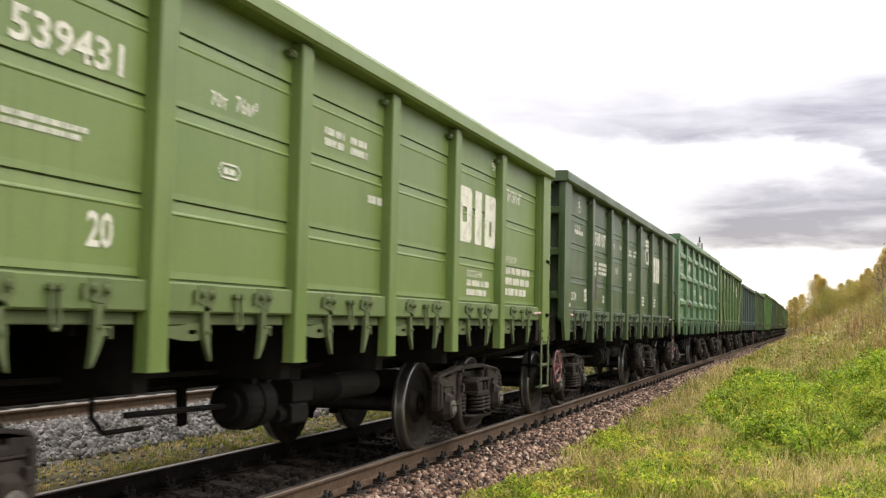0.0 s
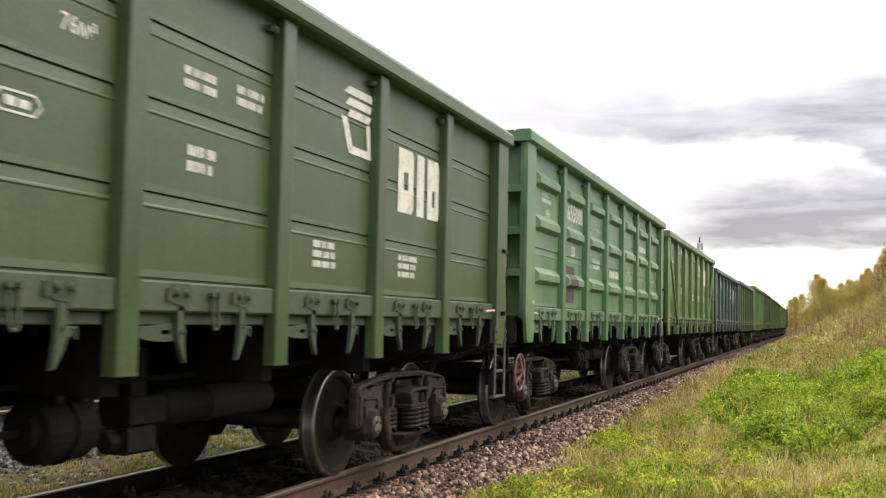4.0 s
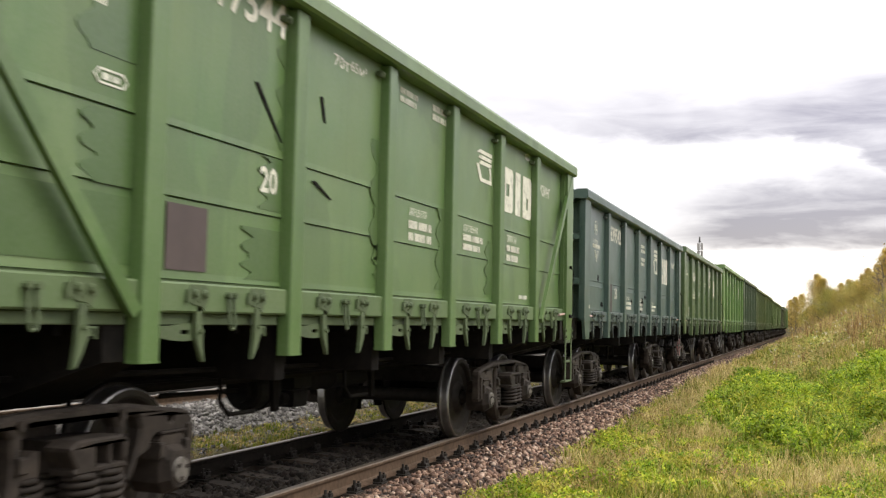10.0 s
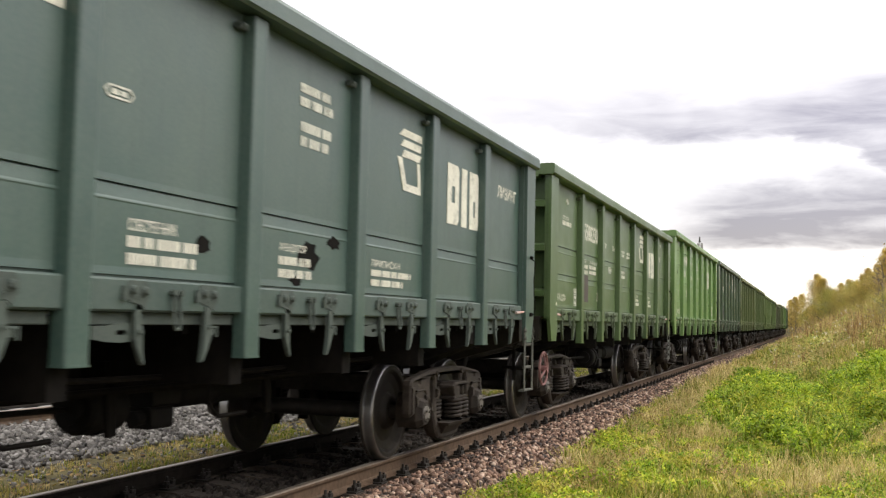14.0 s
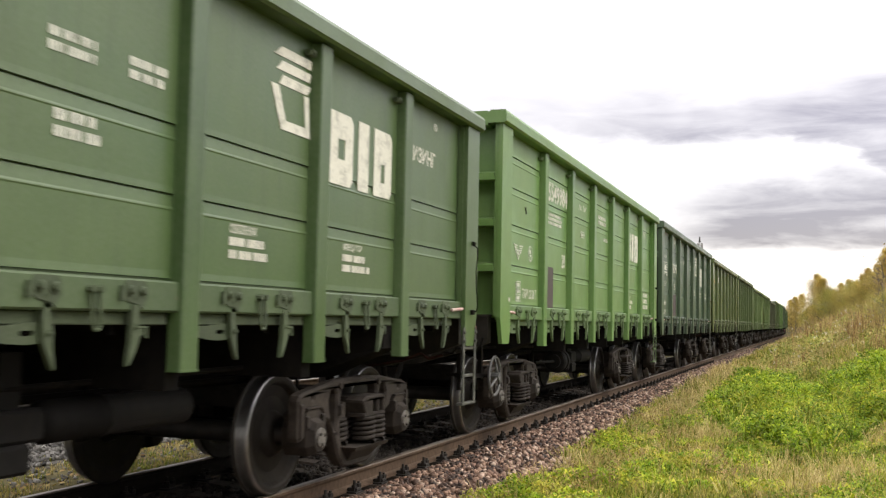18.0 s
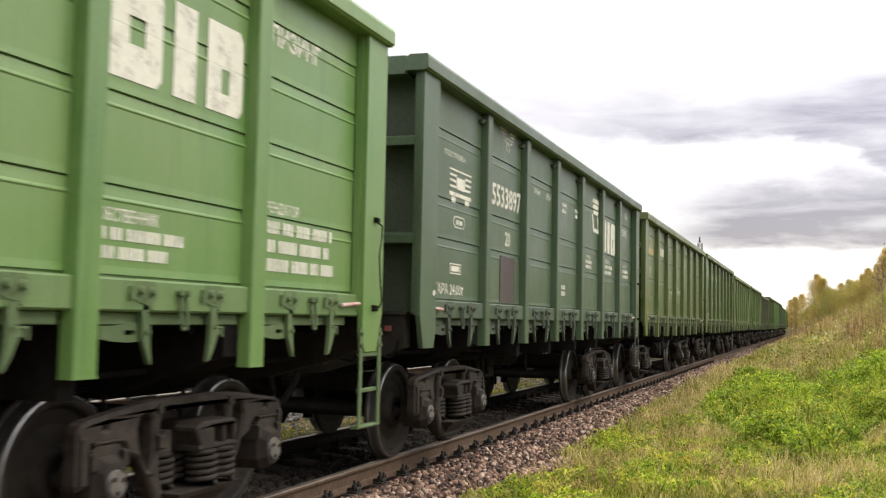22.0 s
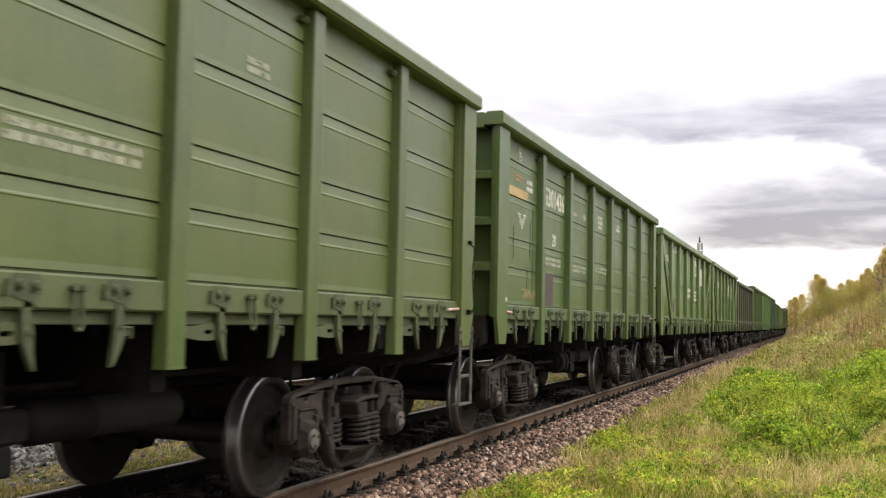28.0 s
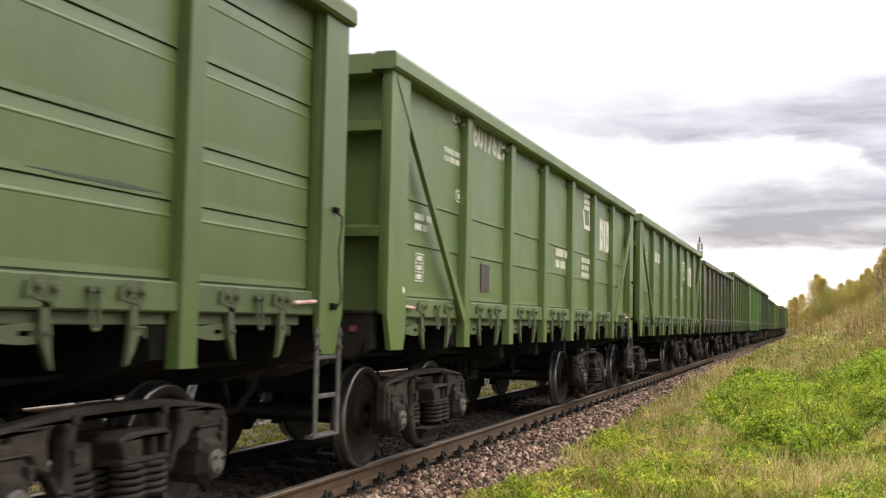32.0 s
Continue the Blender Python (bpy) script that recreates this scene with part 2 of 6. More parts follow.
GREYSTONE = rubble("grey_crushed_stone", [(0.0, (0.045, 0.040, 0.037)), (0.4, (0.120, 0.107, 0.096)), (0.8, (0.215, 0.196, 0.178)), (1.0, (0.34, 0.315, 0.29))])
BED = plain("ballast_fines", (0.056, 0.033, 0.023), (0.140, 0.085, 0.061), 34, 0.9, 0, 0.8, 0.02, gloss=0.15)
# darker copy of the fines, shade painted in, for below the train
DARKBED = plain("shade_dark_fines", (0.022, 0.018, 0.015), (0.050, 0.042, 0.035), 34, 0.9, 0, 0.8, 0.02, gloss=0.1)
SOIL = plain("grassy_soil", (0.070, 0.060, 0.026), (0.150, 0.125, 0.060), 3.2, 0.95, 0, 0.9, 0.05, gloss=0.1)


# ---- mesh tools ----
class Shape:
    """Vertices and faces of one mesh; faces carry a slot number."""

    def __init__(self):
        self.v, self.f, self.s = [], [], []

    def face(self, pts, slot=0):
        i = len(self.v)
        self.v += [tuple(p) for p in pts]
        self.f.append(tuple(range(i, i + len(pts))))
        self.s.append(slot)

    def solid(self, lower, upper, slot=0, caps=True):
        """A loop of points joined to an equally long one."""
        n, i = len(lower), len(self.v)
        self.v += [tuple(p) for p in lower] + [tuple(p) for p in upper]
        for k in range(n):
            j = (k + 1) % n
            self.f.append((i + k, i + j, i + n + j, i + n + k))
            self.s.append(slot)
        if caps:
            self.f += [tuple(range(i + n - 1, i - 1, -1)), tuple(range(i + n, i + 2 * n))]
            self.s += [slot, slot]
        return self

    def box(self, x0, x1, y0, y1, z0, z1, e=0.0, slot=0):
        """A box whose long edges along y are taken off by e."""
        if e:
            ring = [(x0 + e, z0), (x1 - e, z0), (x1, z0 + e), (x1, z1 - e), (x1 - e, z1), (x0 + e, z1), (x0, z1 - e), (x0, z0 + e)]
        else:
            ring = [(x0, z0), (x1, z0), (x1, z1), (x0, z1)]
        return self.solid([(x, y0, z) for x, z in ring], [(x, y1, z) for x, z in ring], slot)

    def along_z(self, ring, z0, z1, slot=0):
        return self.solid([(x, y, z0) for x, y in ring], [(x, y, z1) for x, y in ring], slot)

    def along_x(self, ring, x0, x1, slot=0):
        return self.solid([(x0, y, z) for y, z in ring], [(x1, y, z) for y, z in ring], slot)

    def rod(self, a, b, r, n=8, slot=0, r2=None):
        a, b = Vector(a), Vector(b)
        q = (b - a).to_track_quat("Z", "Y")
        ring = [q @ Vector((math.cos(2 * math.pi * k / n), math.sin(2 * math.pi * k / n), 0)) for k in range(n)]
        return self.solid([a + r * p for p in ring], [b + (r if r2 is None else r2) * p for p in ring], slot)

    def pipe(self, pts, r, n=6, slot=0):
        for a, b in zip(pts, pts[1:]):
            self.rod(a, b, r, n, slot)
        return self

    def beam(self, a, b, w, h, slot=0):
        """A bar from a to b in the yz plane, w wide along x and h deep."""
        a, b = Vector(a), Vector(b)
        d = (b - a).normalized()
        up = Vector((0, -d.z, d.y)) * (h / 2)
        sx = Vector((w / 2, 0, 0))
        return self.solid([a - sx - up, a + sx - up, a + sx + up, a - sx + up], [b - sx - up, b + sx - up, b + sx + up, b - sx + up], slot)

    def lathe_x(self, prof, n=28, slots=None):
        """Turn a profile of (x, radius) about the x axis."""
        i, m = len(self.v), len(prof)
        for k in range(n):
            c, s = math.cos(2 * math.pi * k / n), math.sin(2 * math.pi * k / n)
            self.v += [(x, r * c, r * s) for x, r in prof]
        for k in range(n):
            j = (k + 1) % n
            for q in range(m - 1):
                self.f.append((i + k * m + q, i + k * m + q + 1, i + j * m + q + 1, i + j * m + q))
                self.s.append(slots[q] if slots else 0)
        return self

    def ring_tube(self, centre, radius, r, axis_tilt=0.0, n=22, m=6, slot=0):
        """A torus lying in the plane across x, leaning by axis_tilt degrees about z."""
        rot = Euler((0, 0, radians(axis_tilt))).to_matrix()
        i = len(self.v)
        for k in range(n):
            a = 2 * math.pi * k / n
            for q in range(m):
                b = 2 * math.pi * q / m
                p = Vector((r * math.sin(b), (radius + r * math.cos(b)) * math.cos(a), (radius + r * math.cos(b)) * math.sin(a)))
                self.v.append(tuple(rot @ p + Vector(centre)))
        for k in range(n):
            for q in range(m):
                k2, q2 = (k + 1) % n, (q + 1) % m
                self.f.append((i + k * m + q, i + k2 * m + q, i + k2 * m + q2, i + k * m + q2))
                self.s.append(slot)
        return self

    def mesh(self, name, mats, smooth=False):
        me = bpy.data.meshes.new(name)
        me.from_pydata(self.v, [], self.f)
        for m in mats if isinstance(mats, (list, tuple)) else [mats]:
            me.materials.append(m)
        if any(self.s):
            me.polygons.foreach_set("material_index", self.s)
        bm = bmesh.new()
        bm.from_mesh(me)
        if not smooth:
            bmesh.ops.recalc_face_normals(bm, faces=bm.faces)
        bm.to_mesh(me)
        bm.free()
        if smooth:
            me.polygons.foreach_set("use_smooth", [True] * len(me.polygons))
        return me


MESHES = {}


def shared(key, mats, build, smooth=False):
    """One mesh for each kind of piece and material."""
    first = mats[0] if isinstance(mats, (list, tuple)) else mats
    k = (key, first.name)
    if k not in MESHES:
        MESHES[k] = build().mesh(key.split(":")[0], mats, smooth)
    return MESHES[k]


def part(name, mesh, parent, m=None, label=""):
    ob = new(name, mesh)
    ob.parent = parent
    if m is not None:
        ob.matrix_basis = m
    if label:
        tagged(ob, label)
    return ob


def thing(name, label, category, group="", m=None, mesh=None, kind=""):
    ob = tagged(new(name, mesh), label, category, group, kind)
    if m is not None:
        ob.matrix_basis = m
    return ob


# ---- the line of the track: straight, then a long bend to the left ----
BEND_START, BEND_RADIUS = 150.0, 650.0


def on_track(d, offset=0.0):
    """Place and heading (radians, turned left) at d metres along the track."""
    if d <= BEND_START:
        return offset, d, 0.0
    a = (d - BEND_START) / BEND_RADIUS
    r = BEND_RADIUS + offset
    return -BEND_RADIUS + r * math.cos(a), BEND_START + r * math.sin(a), a


# ---- open goods wagons ----
HALF = 6.325                      # half the body's length
SIDE, FACE = 1.45, 1.535          # wall plane and outer face of the posts
SILL_LOW, SILL = 1.425, 1.63
POSTS = (-4.225, -2.535, -0.845, 0.845, 2.535, 4.225)
BOGIE = 4.175
BASE = 0.90                       # half a bogie's wheelbase
WHEEL_R = 0.4785
AXLES = (-BOGIE - BASE, -BOGIE + BASE, BOGIE - BASE, BOGIE + BASE)
SHIFTS = (-0.07, 0.09, 0.09, 0.11, 0.10, 0.11, 0.10, 0.04, 0.10, 0.09, 0.09, 0.09, 0.09)   # how far each wagon's posts stand back
FEET = (1.10, 1.09, 1.11, 1.15, 1.15, 1.09, 1.09, 1.14, 1.11, 1.11, 1.14, 1.14, 1.11)      # height of the posts' lower ends


def posts_of(shift):
    return tuple(y * 0.986 + shift for y in POSTS)


def edges_of(shift):
    return (-HALF + 0.47,) + posts_of(shift) + (HALF - 0.46,)


def wall_profile(seams, top, style):
    """From bottom to top: (z, x) of a side sheet; at each seam a groove under the upper sheet's lip, on some wagons with a thin bead below it."""
    p = [(SILL - 0.06, SIDE), (SILL - 0.028, SIDE - 0.012), (SILL - 0.015, SIDE - 0.012), (SILL - 0.012, SIDE + 0.004), (SILL + 0.03, SIDE)]
    for z in sorted(seams):
        if style == "beaded":
            p += [(z - 0.095, SIDE), (z - 0.086, SIDE + 0.006), (z - 0.080, SIDE + 0.005), (z - 0.068, SIDE - 0.003)]
        elif style != "brace":
            p += [(z - 0.100, SIDE), (z - 0.092, SIDE + 0.0035), (z - 0.086, SIDE + 0.0025), (z - 0.076, SIDE - 0.002)]
        p += [(z - 0.010, SIDE - 0.009), (z - 0.003, SIDE - 0.018), (z, SIDE + 0.003), (z + 0.04, SIDE)]
    return p + [(top, SIDE)]


def sheet_panel(width, seams, top, style):
    s = Shape()
    outer = [(x, z) for z, x in wall_profile(seams, top, style)]
    ring = outer + [(SIDE - 0.06, top), (SIDE - 0.06, SILL - 0.06)]
    s.solid([(x, -width / 2, z) for x, z in ring], [(x, width / 2, z) for x, z in ring])
    return s


def bulge_shape(width):
    """Pressed stiffener: slanted top that catches the light, steep underside."""
    w, d = width / 2 - 0.22, 0.085
    base = [(SIDE - 0.01, -w, -0.13), (SIDE - 0.01, w, -0.13), (SIDE - 0.01, w, 0.11), (SIDE - 0.01, -w, 0.11)]
    top = [(SIDE + d, -w + 0.09, -0.075), (SIDE + d, w - 0.09, -0.075), (SIDE + d, w - 0.09, 0.012), (SIDE + d, -w + 0.09, 0.012)]
    return Shape().solid(base, top)


def post_shape(top, foot):
    half = [(SIDE - 0.005, -0.094), (FACE - 0.014, -0.089), (FACE - 0.004, -0.085), (FACE, -0.074)]
    ring = half + [(x, -y) for x, y in reversed(half)]
    s = Shape().along_z(ring, foot, top - 0.04)
    s.along_z([(SIDE + (x - SIDE) * 1.05, y * 1.04) for x, y in ring], foot, foot + 0.012)        # welded lip round the hollow foot
    return s


def corner_shape(sign, top):
    """Corner post: a wide plate on the side and a flange on the end; sign -1 at the leading end."""
    o = -HALF + 0.04 if sign < 0 else HALF - 0.08
    i = sign * (HALF - 0.46)
    ring = [(o, top), (o, 1.45), (o - sign * 0.10, 1.15), (i + sign * 0.05, 1.15), (i, 1.30), (i, top)]
    s = Shape().along_x(ring, 1.51, 1.555)
    s.box(1.46, 1.512, min(o - sign * 0.02, o - sign * 0.40), max(o - sign * 0.02, o - sign * 0.40), 1.46, top - 0.01)
    return s


INSET = 0.23                      # how far the end wall stands behind the buffer line


def end_wall_shape(sign, top):
    y = sign * (HALF - INSET)
    s = Shape()
    s.box(-1.459, 1.459, min(y, y - sign * 0.04), max(y, y - sign * 0.04), 1.45, top)
    return s


def end_rib_shape(sign):
    """Deep channel across the end: a shelf on top, an upright flange in front."""
    y0, y1 = sign * (HALF - INSET), sign * (HALF - 0.05)
    ring = [(y0, -0.085), (y1, -0.075), (y1, 0.0), (y1 - sign * 0.03, 0.012), (y0, 0.04)]
    return Shape().along_x(ring, -1.458, 1.458)


def hinge_shape():
    """Hinge on the sill: thin worn pad with a pointed lower edge, a stub ear and two domed bolt heads."""
    s = Shape().along_x([(-0.095, 1.500), (-0.060, 1.475), (0.020, 1.466), (0.060, 1.440), (0.080, 1.480), (0.102, 1.500), (0.100, 1.560), (0.075, 1.590), (-0.080, 1.590), (-0.100, 1.560)], 1.50, 1.513)
    s.along_x([(-0.138, 1.485), (-0.112, 1.485), (-0.106, 1.52), (-0.112, 1.560), (-0.134, 1.560), (-0.142, 1.52)], 1.503, 1.528)
    for y, z in ((-0.052, 1.540), (0.052, 1.536)):
        s.rod((1.510, y, z), (1.520, y, z), 0.036, 10).rod((1.520, y, z), (1.540, y, z), 0.027, 9, 0, 0.017)
    s.rod((1.510, 0.0, 1.497), (1.518, 0.0, 1.497), 0.013, 6)
    return s


def hook_shape():
    """Hatch latch that hangs below the sill as a claw with its tip turned forwards."""
    ring = [(-0.030, 1.46), (0.030, 1.46), (0.030, 1.38), (0.048, 1.335), (0.044, 1.29), (0.008, 1.215), (-0.034, 1.152), (-0.054, 1.140), (-0.048, 1.175), (-0.034, 1.26), (-0.030, 1.34)]
    s = Shape().along_x(ring, 1.485, 1.515)
    s.box(1.49, 1.505, 0.045, 0.125, 1.338, 1.350).box(1.49, 1.505, 0.112, 0.125, 1.285, 1.340).box(1.487, 1.505, 0.05, 0.085, 1.30, 1.335)
    s.rod((1.51, 0.012, 1.345), (1.528, 0.012, 1.345), 0.016, 6)
    return s


def latch_shape():
    """Claw with its tip turned back, on a flat slotted arm."""
    ring = [(-0.030, 1.46), (0.022, 1.46), (0.024, 1.37), (0.044, 1.345), (0.048, 1.24), (0.066, 1.140), (0.050, 1.150), (0.002, 1.235), (-0.022, 1.28), (-0.028, 1.36)]
    s = Shape().along_x(ring, 1.475, 1.505)
    arm = [(-0.34, 1.285), (-0.22, 1.268), (-0.10, 1.262), (0.02, 1.270), (0.03, 1.352), (-0.05, 1.366), (-0.13, 1.364), (-0.22, 1.352), (-0.34, 1.350)]
    slot = [(-0.135, 1.302), (-0.06, 1.302), (-0.05, 1.314), (-0.06, 1.328), (-0.135, 1.328), (-0.145, 1.314)]
    holed(s, arm, [slot], 1.455, 1.474)
    s.rod((1.50, 0.015, 1.318), (1.522, 0.015, 1.318), 0.016, 6)
    return s


def loop_shape():
    s = Shape()
    s.pipe([(1.52, -0.030, 1.545), (1.535, -0.032, 1.37), (1.535, -0.018, 1.332), (1.535, 0.018, 1.332), (1.535, 0.032, 1.37), (1.52, 0.030, 1.545)], 0.010, 6)
    for y in (-0.034, 0.034):
        s.rod((1.505, y, 1.535), (1.542, y, 1.535), 0.020, 7)
    return s


def ladder_shape():
    """Footboard ladder: two flat stiles bolted to the corner, two treads and a wider foot bar."""
    s = Shape()
    for y in (-0.03, 0.335):
        s.box(1.546, 1.558, y, y + 0.055, 0.56, 1.34, 0.003)
        for z in (1.20, 1.29):
            s.rod((1.552, y + 0.027, z), (1.572, y + 0.027, z), 0.018, 7)
    for z in (0.83, 1.11):
        s.box(1.520, 1.547, 0.0, 0.365, z, z + 0.034, 0.006)
    s.box(1.49, 1.560, -0.035, 0.395, 0.552, 0.576, 0.006)
    return s


def handrail_shape():
    s = Shape().pipe([(1.555, 0, 1.50), (1.60, 0.02, 1.50), (1.605, 0.05, 1.56), (1.60, 0.02, 1.74), (1.60, -0.005, 1.92), (1.605, 0.03, 2.08), (1.60, 0.04, 2.16), (1.555, 0, 2.20)], 0.0065, 6)
    s.box(1.55, 1.585, -0.035, 0.035, 1.47, 1.52, 0.008).box(1.55, 1.585, -0.03, 0.03, 2.185, 2.225, 0.008)
    return s


def step_rail_shape():
    """Bent grab rail that stands out over the end."""
    return Shape().pipe([(1.30, 0, 2.50), (1.30, -0.14, 2.52), (1.30, -0.17, 2.48), (1.30, -0.17, 1.80), (1.30, -0.14, 1.75), (1.30, 0, 1.75)], 0.009, 6)


def holed(shape, outline, holes, x0, x1, e=0.0):
    """A plate across x with openings through it; its front edges are taken off by e."""
    loops = [outline] + holes
    flat = [p for loop in loops for p in loop]
    tris = tessellate_polygon([[Vector((y, z, 0)) for y, z in loop] for loop in loops])
    front = []
    for q, loop in enumerate(loops):
        m = len(loop)
        area = sum(loop[k][0] * loop[(k + 1) % m][1] - loop[(k + 1) % m][0] * loop[k][1] for k in range(m))
        way = (e if area > 0 else -e) * (1 if q == 0 else -1)
        for k in range(m):
            (ay, az), (by, bz) = loop[k - 1], loop[(k + 1) % m]
            d = math.hypot(by - ay, bz - az) or 1.0
            front.append((loop[k][0] - way * (bz - az) / d, loop[k][1] + way * (by - ay) / d))
    i, n = len(shape.v), len(flat)
    shape.v += [(x0, y, z) for y, z in flat] + [(x1 - e, y, z) for y, z in flat] + [(x1, y, z) for y, z in front]
    for a, b, c in tris:
        shape.f += [(i + a, i + b, i + c), (i + 2 * n + c, i + 2 * n + b, i + 2 * n + a)]
        shape.s += [0, 0]
    k = i
    for loop in loops:
        m = len(loop)
        for q in range(m):
            r = (q + 1) % m
            shape.f += [(k + q, k + r, k + n + r, k + n + q), (k + n + q, k + n + r, k + 2 * n + r, k + 2 * n + q)]
            shape.s += [0, 0]
        k += m
    return shape


def side_frame_shape():
    """Cast bogie side frame: sloping top chord, square hoods over the axle boxes, teardrop windows and a wide spring opening over a bowl-shaped bottom."""
    half = [(-0.20, 0.150), (-0.31, 0.170), (-0.39, 0.25), (-0.51, 0.46), (-0.585, 0.565), (-0.69, 0.605), (-0.715, 0.66), (-0.755, 0.69), (-1.005, 0.69), (-1.035, 0.665), (-1.045, 0.60), (-1.045, 0.455),
            (-1.115, 0.445), (-1.135, 0.48), (-1.14, 0.76), (-1.115, 0.803), (-1.05, 0.825), (-0.85, 0.850), (-0.50, 0.893), (-0.20, 0.908)]
    outline = half + [(-y, z) for y, z in reversed(half)]
    window = [(-0.575, 0.800), (-0.535, 0.824), (-0.485, 0.818), (-0.455, 0.78), (-0.448, 0.68), (-0.455, 0.55), (-0.472, 0.482), (-0.495, 0.472), (-0.530, 0.53), (-0.580, 0.65), (-0.598, 0.74)]
    middle = [(-0.27, 0.315), (0.27, 0.315), (0.33, 0.35), (0.365, 0.44), (0.375, 0.55), (0.375, 0.77), (0.35, 0.822), (0.30, 0.838), (-0.30, 0.838), (-0.35, 0.822), (-0.375, 0.77), (-0.375, 0.55), (-0.365, 0.44), (-0.33, 0.35)]
    pin = [(-0.925, 0.765), (-0.90, 0.755), (-0.875, 0.765), (-0.875, 0.790), (-0.90, 0.800), (-0.925, 0.790)]
    mirror = lambda loop: [(-y, z) for y, z in reversed(loop)]
    s = holed(Shape(), outline, [window, mirror(window), middle, pin, mirror(pin)], 1.070, 1.160, 0.020)
    for k in (-1, 1):
        s.rod((1.14, k * 0.405, 0.845), (1.178, k * 0.405, 0.845), 0.030, 9)
        s.box(1.12, 1.19, k * 0.40 - 0.03, k * 0.40 + 0.03, 0.60, 0.69, 0.012)
        s.box(1.10, 1.185, k * 0.90 - 0.13, k * 0.90 + 0.13, 0.690, 0.708, 0.006)
        s.box(1.12, 1.175, k * 1.09 - 0.028, k * 1.09 + 0.028, 0.47, 0.74, 0.012)
    # spring seat with a rolled lip, and the bowl under it
    s.solid([(0.96, -0.33, 0.30), (1.275, -0.33, 0.30), (1.275, 0.34, 0.30), (0.96, 0.34, 0.30)], [(0.96, -0.36, 0.335), (1.295, -0.36, 0.335), (1.295, 0.36, 0.335), (0.96, 0.36, 0.335)])
    s.solid([(1.00, -0.20, 0.165), (1.13, -0.20, 0.165), (1.13, 0.20, 0.165), (1.00, 0.20, 0.165)], [(0.97, -0.30, 0.30), (1.24, -0.30, 0.30), (1.24, 0.30, 0.30), (0.97, 0.30, 0.30)])
    return s


def spring_shape():
    """Coil of round bar, five turns, with ground flat ends."""
    s = Shape()
    turns, n = 5, 12
    pts = [(0.088 * math.cos(2 * math.pi * k / n), 0.088 * math.sin(2 * math.pi * k / n), 0.352 + 0.205 * k / (turns * n)) for k in range(turns * n + 1)]
    m = 6
    for x, y, z in pts:
        out = Vector((x, y, 0)).normalized()
        for q in range(m):
            b = 2 * math.pi * q / m
            s.v.append(tuple(Vector((x, y, z)) + out * 0.0205 * math.cos(b) + Vector((0, 0, 0.0185 * math.sin(b)))))
    for k in range(len(pts) - 1):
        for q in range(m):
            q2 = (q + 1) % m
            s.f.append((k * m + q, k * m + q2, (k + 1) * m + q2, (k + 1) * m + q))
            s.s.append(0)
    return s


def bolster_shape():
    return Shape().box(-0.90, 0.90, -0.19, 0.19, 0.60, 0.80, 0.03)


def bolster_end_shape():
    """End of the cross beam, on the springs: one casting with a sloping head, two open pockets and a foot flange."""
    outline = [(-0.11, 0.562), (0.335, 0.562), (0.335, 0.590), (0.325, 0.600), (0.345, 0.695), (0.345, 0.715), (0.29, 0.745), (-0.08, 0.745), (-0.15, 0.710), (-0.15, 0.690), (-0.095, 0.600), (-0.11, 0.590)]
    pockets = [[(0.065, 0.598), (0.170, 0.598), (0.160, 0.712), (0.058, 0.712)], [(0.205, 0.598), (0.300, 0.598), (0.285, 0.712), (0.195, 0.712)]]
    s = holed(Shape(), outline, pockets, 1.10, 1.265, 0.012)
    s.along_x([(-0.10, 0.57), (0.32, 0.57), (0.32, 0.735), (-0.10, 0.735)], 0.901, 1.13)
    return s


def wedge_shape():
    return Shape().along_x([(-0.36, 0.565), (-0.225, 0.565), (-0.225, 0.70), (-0.27, 0.70), (-0.36, 0.64)], 0.98, 1.13)


def bearing_shape():
    """Axle box: saddle with two ears under the hood, and a heavy bevelled cover with a worn round cap."""
    s = Shape()
    s.along_x([(-0.125, 0.60), (0.125, 0.60), (0.135, 0.655), (0.10, 0.685), (-0.10, 0.685), (-0.135, 0.655)], 0.98, 1.17)
    for y in (-0.135, 0.135):
        s.box(1.05, 1.20, y - 0.025, y + 0.025, 0.545, 0.645, 0.012)
    ring = [(-0.085, 0.625), (0.085, 0.625), (0.128, 0.565), (0.138, 0.43), (0.10, 0.345), (0.03, 0.325), (-0.07, 0.330), (-0.125, 0.40), (-0.130, 0.55)]
    s.along_x(ring, 0.96, 1.165)
    s.solid([(1.165, y, z) for y, z in ring], [(1.232, y * 0.72, 0.478 + (z - 0.478) * 0.74) for y, z in ring])
    s.rod((1.23, 0.0, 0.47), (1.252, 0.0, 0.47), 0.082, 14, 1, 0.074)
    for a in range(3):
        b = 2 * math.pi * a / 3 + 0.4
        s.rod((1.25, 0.05 * math.cos(b), 0.47 + 0.05 * math.sin(b)), (1.262, 0.05 * math.cos(b), 0.47 + 0.05 * math.sin(b)), 0.014, 6)
    return s


def brake_beam_shape():
    s = Shape().box(-0.72, 0.72, -0.05, 0.05, 0.36, 0.44, 0.015)
    for x in (-0.77, 0.77):
        s.along_x([(-0.05, 0.22), (0.02, 0.22), (0.05, 0.42), (0.02, 0.62), (-0.05, 0.62), (-0.02, 0.42)], x - 0.05, x + 0.05)
        s.rod((x, 0, 0.60), (x, 0.08, 0.92), 0.02, 6)
    return s


